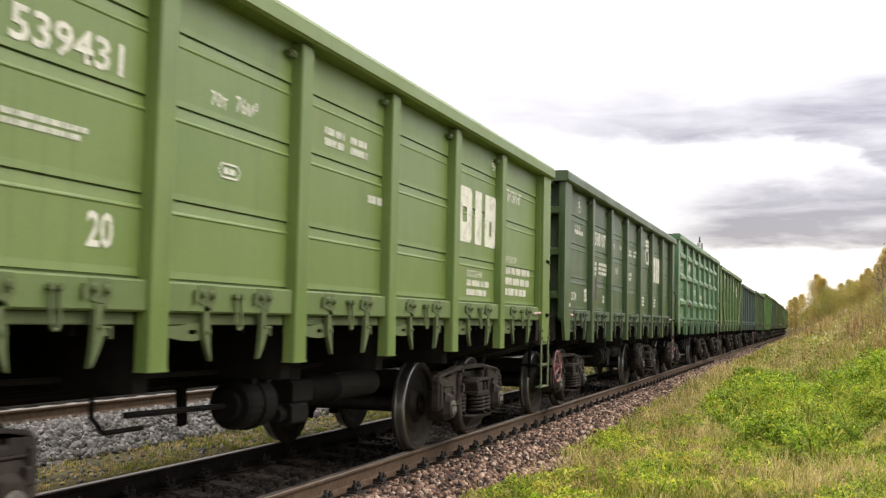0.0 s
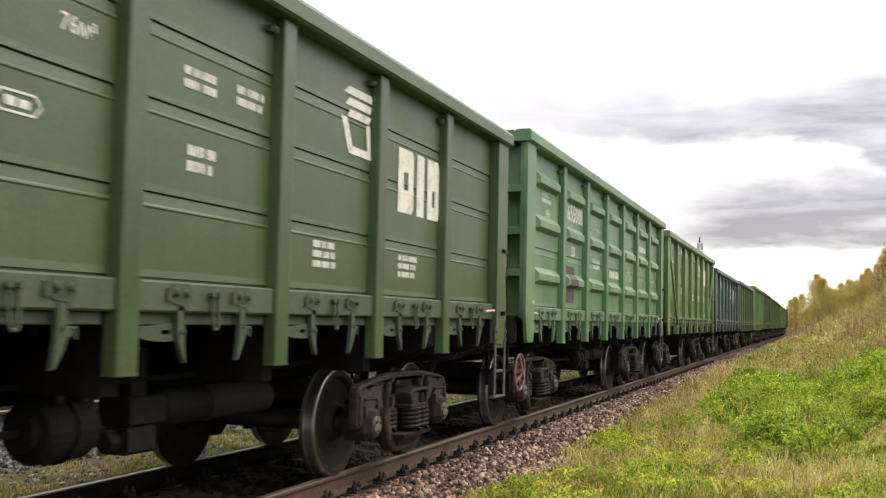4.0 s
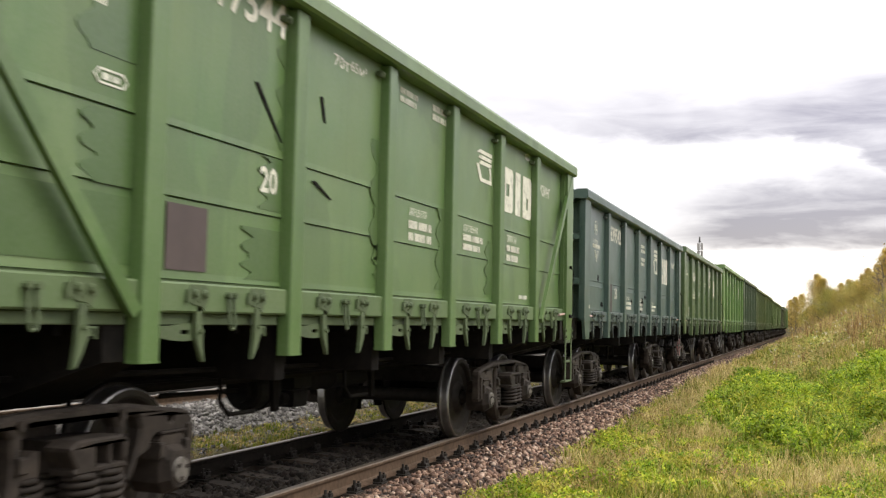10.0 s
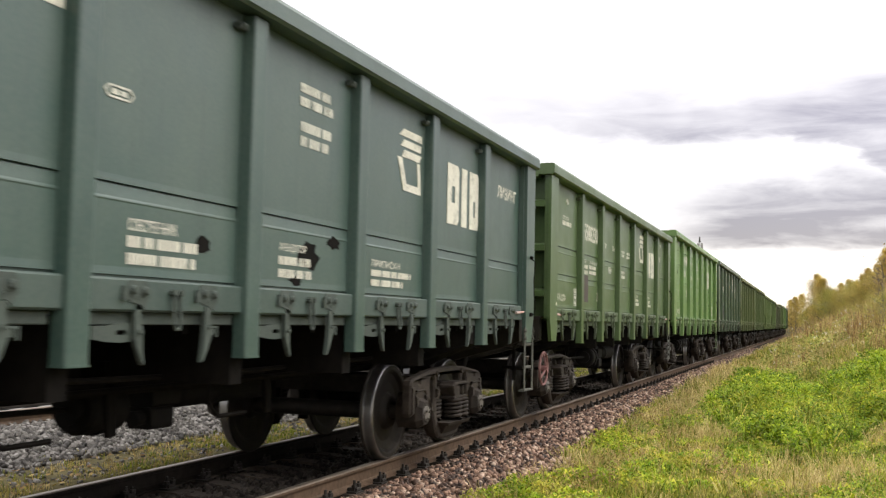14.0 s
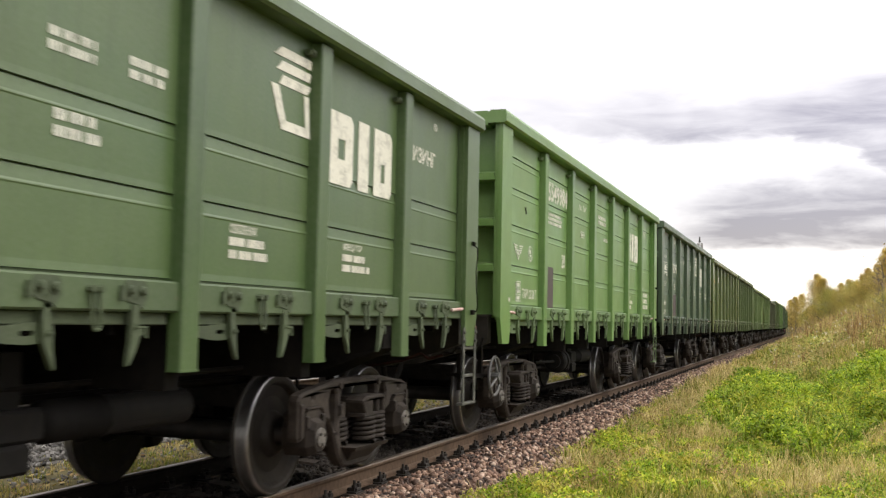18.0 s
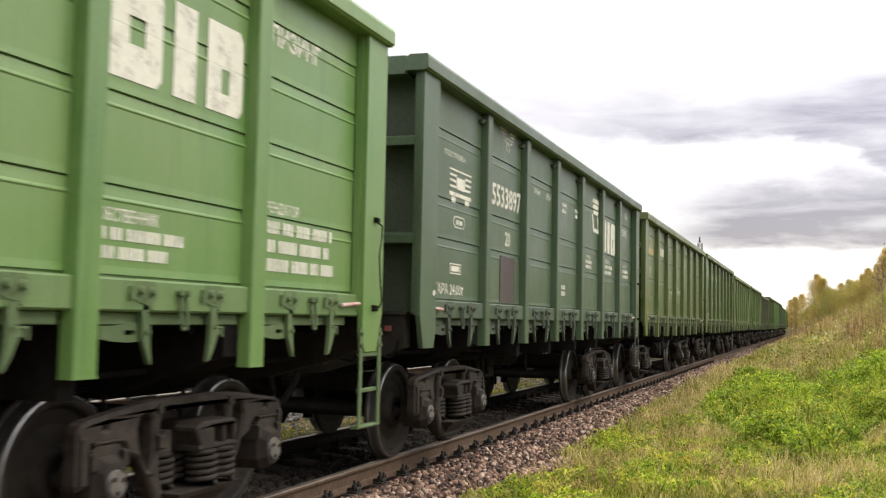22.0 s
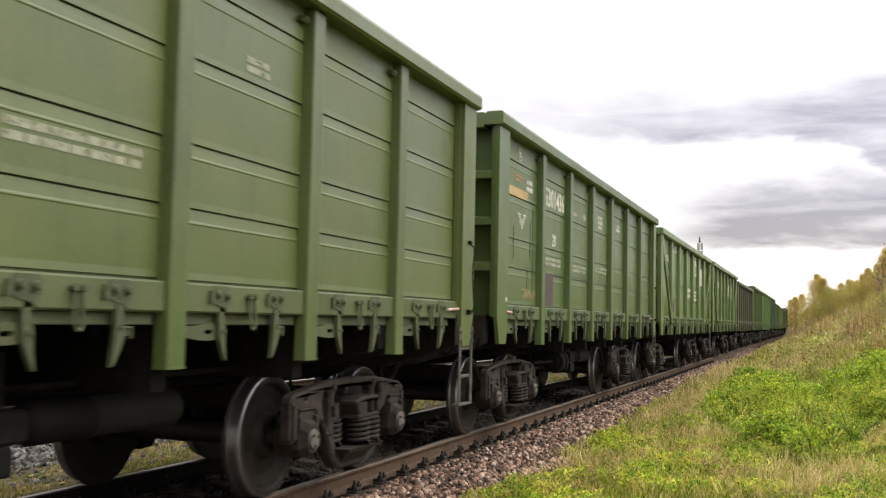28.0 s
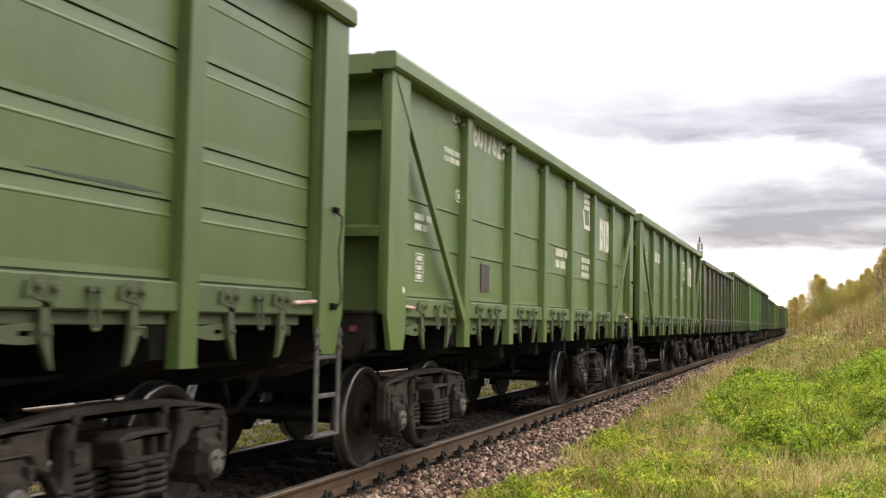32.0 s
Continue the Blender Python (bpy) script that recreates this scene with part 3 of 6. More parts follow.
def wheel_shape():
    """Turned profile, outer face towards +x, on the axle's line."""
    r = WHEEL_R
    prof = [(-0.10, 0.09), (-0.10, 0.13), (-0.03, 0.16), (-0.035, 0.36), (-0.065, 0.41), (-0.068, 0.492), (-0.055, 0.506), (-0.042, 0.500), (-0.036, r + 0.006),
            (-0.02, r + 0.001), (0.045, r - 0.003), (0.062, r - 0.009), (0.066, r - 0.018), (0.066, 0.425), (0.058, 0.408), (0.020, 0.385), (0.004, 0.30), (0.018, 0.19), (0.075, 0.155), (0.085, 0.135), (0.085, 0.09)]
    slots = [0] * 8 + [1] * 4 + [0] * 8
    return Shape().lathe_x(prof, 40, slots)


def axle_shape():
    return Shape().lathe_x([(-1.10, 0.0), (-1.10, 0.065), (-0.86, 0.07), (-0.84, 0.092), (-0.6, 0.092), (-0.5, 0.085), (0.5, 0.085), (0.6, 0.092), (0.84, 0.092), (0.86, 0.07), (1.10, 0.065), (1.10, 0.0)], 14)


def coupler_shape(sign):
    k = sign
    e = HALF
    s = Shape()
    s.box(-0.10, 0.10, min(k * (e - 0.6), k * (e + 0.08)), max(k * (e - 0.6), k * (e + 0.08)), 0.95, 1.15, 0.03)
    ring = [(-0.22, 0.05), (0.20, 0.05), (0.26, 0.20), (0.26, 0.36), (0.16, 0.38), (0.10, 0.24), (0.02, 0.22), (-0.06, 0.30), (-0.20, 0.34), (-0.27, 0.22)]
    s.along_z([(x, k * (e + y)) for x, y in ring], 0.90, 1.22)
    return s


def end_beam_shape(sign):
    """Buffer beam: a tall plate whose lower edge slopes down to the coupler, with a flange along the top and a coupler guide."""
    k = sign
    s = Shape()
    front = [(-1.40, 1.46), (-1.40, 1.16), (-1.20, 1.08), (-0.55, 0.90), (-0.24, 0.88), (0.24, 0.88), (0.55, 0.90), (1.20, 1.08), (1.40, 1.16), (1.40, 1.46)]
    a, b = sorted((k * (HALF - 0.20), k * (HALF - 0.06)))
    s.solid([(x, a, z) for x, z in front], [(x, b, z) for x, z in front])
    c, d = sorted((k * (HALF - 0.40), k * (HALF - 0.035)))
    s.box(-1.42, 1.42, c, d, 1.455, 1.482, 0.004)
    s.box(-0.30, 0.30, *sorted((k * (HALF - 0.08), k * (HALF + 0.02))), 0.86, 1.28, 0.02)
    for x in (-1.0, 1.0):
        s.box(x - 0.03, x + 0.03, *sorted((k * (HALF - 0.07), k * (HALF + 0.01))), 1.02, 1.12, 0.01)
    return s


def centre_sill_shape():
    return Shape().box(-0.30, 0.30, -HALF + 0.2, HALF - 0.2, 0.84, 1.38, 0.01)


def floor_shape():
    return Shape().box(-1.355, 1.355, -HALF + 0.22, HALF - 0.22, 1.405, 1.46)


def hatch_shape(w):
    """Drop hatch: sheet with a turned-down lip along its outer edge."""
    # slot 1, the underside, is near black with its shade painted in
    s = Shape().box(0.24, 1.39, -w, w, 1.372, 1.402, 0, 1)
    s.box(1.40, 1.455, -w, w, 1.355, 1.424, 0.006)
    for y in (-w * 0.45, w * 0.45):
        s.box(0.30, 1.38, y - 0.03, y + 0.03, 1.30, 1.374, 0, 1)
    return s


def cross_bearer_shape():
    return Shape().along_x([(-0.07, 0.98), (0.07, 0.98), (0.07, 1.37), (-0.07, 1.37)], 0.29, 1.42)


def body_bolster_shape():
    s = Shape()
    for sx in (-1, 1):
        a = [(sx * 0.2, -0.42, 0.90), (sx * 0.75, -0.40, 0.88), (sx * 1.44, -0.16, 1.16), (sx * 1.44, -0.16, 1.38), (sx * 0.2, -0.44, 1.38)]
        s.solid(a, [(x, -y, z) for x, y, z in a])
    return s


def cylinder_shape():
    """Brake cylinder: stepped drum with a bolted flange and a coned cover."""
    return Shape().lathe_x([(-0.76, 0.0), (-0.76, 0.11), (-0.71, 0.11), (-0.70, 0.165), (-0.66, 0.185), (-0.50, 0.185), (-0.50, 0.20), (-0.46, 0.20), (-0.46, 0.185), (-0.30, 0.185), (-0.29, 0.12), (-0.24, 0.12), (-0.24, 0.0)], 22)


def push_rod_shape():
    return Shape().rod((0.86, -0.74, 0.76), (0.84, -1.9, 0.78), 0.022, 6)


def cylinder_bracket_shape():
    return Shape().box(0.70, 1.02, -0.03, 0.03, 0.92, 1.10)


def valve_shape():
    """Distributor: two stacked castings hung on a bracket, with a pipe stub."""
    s = Shape().box(0.78, 1.0, 0.02, 0.30, 0.56, 0.72, 0.02).box(0.74, 0.98, 0.06, 0.42, 0.72, 0.90, 0.02).box(0.82, 0.92, 0.14, 0.30, 0.90, 1.20)
    return s.rod((0.9, 0.02, 0.64), (0.9, -0.08, 0.64), 0.06, 10)


def reservoir_shape():
    return Shape().lathe_x([(-0.74, 0.0), (-0.73, 0.07), (-0.67, 0.125), (-0.22, 0.125), (-0.215, 0.135), (-0.185, 0.135), (-0.18, 0.125), (0.67, 0.125), (0.73, 0.07), (0.74, 0.0)], 16)


def rod_shape():
    return Shape().pipe([(0.62, -5.4, 0.94), (0.60, -3.0, 0.92), (0.58, -1.1, 0.91), (0.58, 0.9, 0.91), (0.60, 3.0, 0.92), (0.62, 5.4, 0.94)], 0.022, 6)


def pipe_shape():
    return Shape().pipe([(0.95, -5.9, 1.08), (0.95, -2.6, 1.04), (0.90, -0.2, 1.0), (0.95, 2.8, 1.04), (0.95, 5.9, 1.08)], 0.02, 6)


def brake_lever_shape():
    return Shape().beam((0.5, 0.0, 0.60), (0.5, -0.05, 1.1), 0.04, 0.09)


def hanger_shape():
    return Shape().pipe([(0.90, 0, 1.3), (0.90, 0, 0.80), (0.90, 0.12, 0.70), (0.90, 0.5, 0.70)], 0.017, 6)


def hose_shape(sign):
    k = sign
    pts = [(0.42, k * (HALF - 0.1), 1.02), (0.44, k * (HALF + 0.06), 0.98), (0.42, k * (HALF + 0.18), 0.78), (0.36, k * (HALF + 0.30), 0.62), (0.28, k * (HALF + 0.42), 0.60)]
    return Shape().pipe(pts, 0.032, 8)


def lever_shape(sign):
    k = sign
    pts = [(0.25, k * (HALF + 0.02), 1.16), (0.9, k * (HALF - 0.02), 1.12), (1.28, k * (HALF - 0.03), 1.06), (1.34, k * (HALF - 0.03), 1.14), (1.36, k * (HALF - 0.03), 1.22)]
    return Shape().pipe(pts, 0.013, 6)


def handwheel_shape():
    """Parking-brake wheel with three spokes, across the x axis, on its dark shaft."""
    c = Vector((1.34, -5.74, 0.76))
    s = Shape().ring_tube(tuple(c), 0.225, 0.017, 0)
    for a in (95, 215, 335):
        s.rod(c + Vector((0, 0.225 * math.cos(radians(a)), 0.225 * math.sin(radians(a)))), c + Vector((0.04, 0, 0)), 0.016, 6)
    s.rod(c + Vector((0.06, 0, 0)), c - Vector((0.06, 0, 0)), 0.045, 10)
    s.rod(c - Vector((0.06, 0, 0)), c - Vector((0.60, 0, 0)), 0.022, 6, 1)
    return s


def handwheel_bracket_shape():
    s = Shape().box(1.16, 1.21, -5.86, -5.80, 0.72, 1.20, 0.01).box(0.95, 1.21, -6.08, -5.74, 0.74, 0.79, 0.01).box(0.98, 1.02, -6.08, -6.03, 0.60, 1.2)
    return s


def lug_shape():
    s = Shape().box(SIDE, SIDE + 0.05, -0.05, 0.05, -0.02, 0.02, 0.01)
    s.rod((SIDE + 0.045, -0.03, 0.01), (SIDE + 0.045, 0.03, 0.01), 0.017, 8)
    return s


def brace_shape(sign, top, foot):
    """Flat diagonal from the top corner down to the foot of the next post."""
    k = sign
    a, b = Vector((FACE + 0.005, k * (HALF - 0.16), top - 0.05)), Vector((FACE + 0.005, k * (foot + 0.16), 1.42))
    return Shape().beam(a, b, 0.045, 0.085)


def top_rail_shape(h):
    s = Shape()
    ring = [(1.38, h - 0.15), (1.58, h - 0.15), (1.605, h - 0.13), (1.605, h - 0.03), (1.59, h), (1.42, h), (1.38, h - 0.03)]
    s.solid([(x, -HALF - 0.01, z) for x, z in ring], [(x, HALF - 0.05, z) for x, z in ring])
    return s


def end_rail_shape(sign, h):
    k = sign
    s = Shape()
    a, b = sorted((k * (HALF - INSET - 0.04), k * (HALF + 0.012) if k < 0 else HALF - 0.058))
    ring = [(a, h - 0.18), (b, h - 0.18), (b, h - 0.01), (a, h - 0.01)]
    return s.along_x(ring, -1.38, 1.38)


def sill_shape():
    return Shape().box(1.36, 1.505, -HALF + 0.46, HALF - 0.46, SILL_LOW, SILL - 0.03, 0.012)


def far_panel_shape(top):
    return Shape().box(-1.48, -1.45, -HALF + 0.3, HALF - 0.3, SILL, top)


def wagon(label, mat, grime, deep, dusty, steps, shift, foot, style, height, seams, wheel_mat=None):
    """One wagon at its own origin: centre of the body, on top of the rails. It faces -y."""
    w = thing("goods_wagon", label, "goods wagon", "wagons of the train")
    gear = -0.72 if "braced" in label or "smooth" in label or "grey-green" in label else 0.0     # the brake gear hangs at the near side or in the middle
    shaded_end = grime if "grey-green" in label or "dark green" in label else mat            # some end walls take the grimy paint, standing in for the shade between wagons
    top = height - 0.12
    tag = ":%.2f" % height
    posts, edges = posts_of(shift), edges_of(shift)
    for k in range(7):
        y, width = (edges[k] + edges[k + 1]) / 2, edges[k + 1] - edges[k]
        me = shared("panel:%.3f" % width + tag, mat, lambda: sheet_panel(width, seams, top, style))
        panel = part("panel", me, w, pose(0, y, 0))
        if style == "bulge":
            for z in (3.31, 2.73, 2.03):
                part("bulge", shared("bulge:%.3f" % width, mat, lambda: bulge_shape(width)), panel, pose(0, 0, z))
    part("reflective_spot", shared("reflective_spot", LETTER, lambda: Shape().rod((1.55, -5.93, 1.66), (1.558, -5.93, 1.66), 0.03, 7)), w, None, "small round cream sticker")
    part("far_wall", shared("far_wall" + tag, mat, lambda: far_panel_shape(top)), w)
    for y in posts:
        me = shared("post:%.2f" % foot + tag, deep, lambda: post_shape(top, foot))
        part("post", me, w, pose(0, y, 0))
        part("post", me, w, pose(0, y, 0, 0, 0, 180))
    for k in (-1, 1):
        me = shared("corner_post:%d" % k + tag, mat, lambda: corner_shape(k, top))
        part("corner_post", me, w)
        part("corner_post", shared("corner_post:%d" % -k + tag, mat, lambda: corner_shape(-k, top)), w, pose(0, 0, 0, 0, 0, 180))
        part("end_wall", shared("end_wall:%d" % k + tag, shaded_end, lambda: end_wall_shape(k, top)), w)
        for z in ((2.18, 3.08) if style == "brace" or "grey-green" in label else (2.08, 2.78) if style == "smooth" else (2.05, 2.57, 3.10) if height > 3.7 else (1.83, 2.45, 3.05)):
            part("end_rib", shared("end_rib:%d" % k, mat, lambda: end_rib_shape(k)), w, pose(0, 0, z))
        part("end_rail", shared("end_rail:%d" % k + tag, mat, lambda: end_rail_shape(k, height)), w)
        part("end_beam", shared("end_beam:%d" % k, BEAM, lambda: end_beam_shape(k)), w)
        part("coupler", shared("coupler:%d" % k, CAST, lambda: coupler_shape(k)), w, None, "dusty cast automatic coupler")
        part("air_hose", shared("air_hose:%d" % k, UNDER, lambda: hose_shape(k)), w)
        part("release_rod", shared("release_rod:%d" % k, UNDER, lambda: lever_shape(k)), w)
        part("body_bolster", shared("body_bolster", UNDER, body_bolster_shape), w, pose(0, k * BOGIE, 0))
        if style == "brace":
            part("diagonal_brace", shared("diagonal_brace:%d" % k + tag, mat, lambda: brace_shape(k, top, abs(posts[0 if k < 0 else -1]))), w)
    part("top_rail", shared("top_rail" + tag, mat, lambda: top_rail_shape(height)), w)
    part("top_rail", shared("top_rail" + tag, mat, lambda: top_rail_shape(height)), w, pose(0, 0, 0, 0, 0, 180))
    part("side_sill", shared("side_sill", dusty, sill_shape), w)
    part("side_sill", shared("side_sill", dusty, sill_shape), w, pose(0, 0, 0, 0, 0, 180))
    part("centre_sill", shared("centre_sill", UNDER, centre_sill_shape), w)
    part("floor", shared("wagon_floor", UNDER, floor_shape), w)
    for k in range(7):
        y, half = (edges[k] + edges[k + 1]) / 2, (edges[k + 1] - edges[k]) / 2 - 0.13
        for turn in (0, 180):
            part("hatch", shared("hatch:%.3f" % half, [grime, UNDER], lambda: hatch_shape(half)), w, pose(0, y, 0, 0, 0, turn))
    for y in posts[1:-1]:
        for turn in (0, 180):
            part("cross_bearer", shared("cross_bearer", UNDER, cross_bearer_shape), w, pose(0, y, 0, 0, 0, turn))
    for k in range(7):
        a, b = edges[k], edges[k + 1]
        y, q = (a + b) / 2, (b - a) * 0.205
        part("hatch_hinge", shared("hatch_hinge", grime, hinge_shape), w, pose(0, y - q, 0))
        part("hatch_hinge", shared("hatch_hinge", grime, hinge_shape), w, pose(0, y + q, 0))
        part("hatch_latch", shared("hatch_latch", grime, latch_shape), w, pose(0, y - q + 0.02, 0))
        part("hatch_hook", shared("hatch_hook", grime, hook_shape), w, pose(0, y + q, 0))
        part("hanger_loop", shared("hanger_loop", grime, loop_shape), w, pose(0, y, 0))
    for k in range(6):
        part("lashing_lug", shared("lashing_lug", grime, lug_shape), w, pose(0, posts[k] - 0.165, top - 0.13))
    part("ladder", shared("ladder", steps, ladder_shape), w, pose(0.0, HALF - 0.475, 0))
    part("ladder", shared("ladder", steps, ladder_shape), w, pose(0, -HALF + 0.455, 0, 0, 0, 180))
    part("handrail", shared("handrail", UNDER, handrail_shape), w, pose(0, HALF - 0.26, 0))
    if style == "bulge" or wheel_mat is GREYIRON:
        part("grab_rail", shared("grab_rail", mat, step_rail_shape), w, pose(0, -HALF - 0.02, 0))
    if wheel_mat is RUSTY or "grey-green" in label:
        part("release_handle", shared("release_handle", HANDLE, lambda: Shape().pipe([(0.40, HALF - 0.50, 0.90), (0.85, HALF - 0.36, 0.98), (1.02, HALF - 0.30, 1.06), (1.10, HALF - 0.26, 1.00), (1.24, HALF - 0.22, 1.05)], 0.016, 6)), w, None, "bent dark rust-red handle")
    part("reflector", shared("reflector", REDPLATE, lambda: Shape().box(1.22, 1.275, -HALF + 0.03, -HALF + 0.055, 1.30, 1.35, 0.004)), w, None, "small red reflector plate")
    part("locking_bar", shared("locking_bar", BALE, lambda: Shape().rod((1.53, -5.83, 1.52), (1.53, -5.60, 1.51), 0.016, 8)), w, None, "red and white hatch bar")
    part("locking_bar", shared("locking_bar:r", BALE, lambda: Shape().rod((1.53, 5.52, 1.51), (1.53, 5.84, 1.525), 0.015, 8)), w, None, "red and white hatch bar")
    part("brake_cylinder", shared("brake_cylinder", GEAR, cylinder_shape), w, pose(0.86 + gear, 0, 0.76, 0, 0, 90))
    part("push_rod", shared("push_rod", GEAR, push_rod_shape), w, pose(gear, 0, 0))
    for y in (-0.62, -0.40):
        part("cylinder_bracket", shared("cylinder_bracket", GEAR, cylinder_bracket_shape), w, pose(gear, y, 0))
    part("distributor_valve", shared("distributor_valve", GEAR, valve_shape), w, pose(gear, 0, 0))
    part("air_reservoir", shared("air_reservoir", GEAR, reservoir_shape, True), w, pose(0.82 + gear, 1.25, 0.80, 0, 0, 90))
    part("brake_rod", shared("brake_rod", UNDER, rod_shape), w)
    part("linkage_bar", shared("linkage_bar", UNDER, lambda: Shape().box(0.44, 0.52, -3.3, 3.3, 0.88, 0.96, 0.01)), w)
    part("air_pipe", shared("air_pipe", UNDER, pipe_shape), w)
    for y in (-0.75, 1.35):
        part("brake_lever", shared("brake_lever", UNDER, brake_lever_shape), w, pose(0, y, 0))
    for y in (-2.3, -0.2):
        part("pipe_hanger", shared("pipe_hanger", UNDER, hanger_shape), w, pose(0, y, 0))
    if wheel_mat:
        part("handwheel_bracket", shared("handwheel_bracket", UNDER, handwheel_bracket_shape), w)
        part("handwheel", shared("handwheel", [wheel_mat, UNDER], handwheel_shape), w, None, "rusty red brake handwheel" if wheel_mat is RUSTY else "grey iron brake handwheel")
    for k in (-1, 1):
        bogie = part("bogie", shared("bogie_bolster", CAST, bolster_shape), w, pose(0, k * BOGIE, 0), "dusty cast-steel two-axle bogie")
        for turn in (0, 180):
            m = pose(0, 0, 0, 0, 0, turn)
            part("side_frame", shared("side_frame", CAST, side_frame_shape), bogie, m)
            part("bolster_end", shared("bolster_end", CAST, bolster_end_shape), bogie, m)
            part("friction_wedge", shared("friction_wedge", CAST, wedge_shape), bogie, m)
            for x, y in ((1.205, 0.005), (1.205, 0.215), (1.06, -0.265), (0.99, 0.005), (0.99, 0.215)):
                part("coil_spring", shared("coil_spring", CAST, spring_shape, True), bogie, m @ pose(x, y, 0))
            for y in (-BASE, BASE):
                part("axle_box", shared("axle_box", [CAST, CAP], bearing_shape), bogie, m @ pose(0, y, 0))
        for y, turn in ((-0.36, 180), (0.36, 0)):
            part("brake_beam", shared("brake_beam", UNDER, brake_beam_shape), bogie, pose(0, y, 0, 0, 0, turn))
    for y in AXLES:
        axle = part("wheelset", shared("axle", WHEEL, axle_shape, True), w, pose(0, y, WHEEL_R))
        part("wheel", shared("wheel", [WHEEL, TREAD], wheel_shape), axle, pose(0.786, 0, 0), "dark disc wheel with polished tread")
        part("wheel", shared("wheel", [WHEEL, TREAD], wheel_shape), axle, pose(-0.786, 0, 0, 0, 0, 180), "dark disc wheel with polished tread")
    return w


# label, fresh colour, faded colour, build of the side, height, seams, handwheel, patchiness
KINDS = [
    ("bright leaf-green ribbed open goods wagon on the rails", (0.129, 0.205, 0.046), (0.151, 0.214, 0.061), "beaded", 3.48, (2.07, 2.61, 3.04), None, 0),
    ("dark green ribbed open goods wagon with red handwheel", (0.042, 0.080, 0.023), (0.056, 0.088, 0.029), "beaded", 3.58, (2.09, 2.61, 3.04), RUSTY, 0),
    ("emerald green open goods wagon with pressed bulges", (0.054, 0.167, 0.061), (0.163, 0.242, 0.115), "bulge", 3.80, (2.39,), RUSTY, 0.3),
    ("patchy olive-green braced open goods wagon", (0.090, 0.165, 0.042), (0.132, 0.186, 0.066), "brace", 3.70, (2.09, 2.49), None, 0.4),
    ("blue-teal smooth-sided open goods wagon with dents", (0.041, 0.087, 0.069), (0.066, 0.105, 0.085), "smooth", 3.49, (2.10,), None, 0),
    ("mid-green ribbed open goods wagon with red handwheel", (0.061, 0.113, 0.032), (0.078, 0.122, 0.040), "rib", 3.56, (2.10, 2.50), RUSTY, 0),
    ("vivid green ribbed open goods wagon with grey handwheel", (0.130, 0.240, 0.052), (0.174, 0.252, 0.075), "beaded", 3.82, (2.09, 2.58, 3.03, 3.41), GREYIRON, 0),
    ("grey-green ribbed open goods wagon", (0.052, 0.090, 0.048), (0.068, 0.105, 0.060), "rib", 3.83, (2.22, 2.62, 3.29), None, 0),
    ("dull olive ribbed open goods wagon with faded lettering", (0.073, 0.113, 0.029), (0.104, 0.131, 0.043), "rib", 3.77, (2.04, 2.42, 2.93, 3.38), None, 0),
    ("green ribbed open goods wagon with ochre stencils", (0.065, 0.112, 0.029), (0.088, 0.126, 0.040), "rib", 3.78, (2.06, 2.42, 2.94, 3.37), None, 0),
    ("light green braced open goods wagon", (0.099, 0.166, 0.048), (0.133, 0.184, 0.065), "brace", 3.66, (2.09, 2.49), None, 0.2),
    ("grass-green braced open goods wagon", (0.089, 0.155, 0.041), (0.118, 0.170, 0.057), "brace", 3.66, (2.09, 2.49), None, 0.2),
    ("dark brownish-green open goods wagon", (0.056, 0.068, 0.033), (0.072, 0.081, 0.042), "rib", 3.50, (2.10, 2.52, 3.02), None, 0),
]
# how much red and blue each wagon's green carries
TINTS = ((1.0, 0.72), (0.95, 0.85), (0.92, 1.0), (0.90, 0.88), (1.0, 1.02), (0.96, 0.88), (0.88, 0.92), (0.94, 0.82), (1.0, 0.68), (1.0, 0.68), (1.0, 0.75), (1.0, 0.75), (1.0, 0.8))
KINDS = [(k[0], *[(c[0] * q[0], c[1], c[2] * q[1]) for c in k[1:3]], *k[3:]) for k, q in zip(KINDS, TINTS)]
FAR = [9, 6, 7, 5, 0, 12, 9, 6, 8, 5, 3]
PAINTS = [paint("wagon_paint", k[1], k[2], 3.0 * i + 1, k[7]) for i, k in enumerate(KINDS)]
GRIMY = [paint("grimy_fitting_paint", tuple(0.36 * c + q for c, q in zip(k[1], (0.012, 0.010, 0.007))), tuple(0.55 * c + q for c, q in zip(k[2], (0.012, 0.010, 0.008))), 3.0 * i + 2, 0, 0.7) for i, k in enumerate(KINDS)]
DUSTY = [paint("dusty_sill_paint", tuple(0.66 * c + 0.005 for c in k[1]), tuple(0.80 * c + 0.005 for c in k[2]), 3.0 * i + 4, 0, 0.55) for i, k in enumerate(KINDS)]
DEEP = [paint("fresh_post_paint", tuple(0.85 * c for c in k[1]), tuple(0.5 * (c + d) for c, d in zip(k[1], k[2])), 3.0 * i + 5, 0) for i, k in enumerate(KINDS)]
ORDER = list(range(13)) + FAR
WAGONS = [wagon(KINDS[i][0], PAINTS[i], GRIMY[i], DEEP[i], DUSTY[i], GRIMY[i] if i in (0, 3, 6) else STEPS, SHIFTS[i], FEET[i], *KINDS[i][3:7]) for i in ORDER]
PITCH_LENGTH = 13.409             # coupled length of one wagon


def centre_at(i, t):
    """Distance along the track of wagon i's centre: the train slows by nothing and gains a little speed."""
    u = t - 16.0
    return PITCH_LENGTH * (i - 7) + 38.924 - 3.94592 * u - 0.00493513 * u * u - 0.000115613 * u ** 3


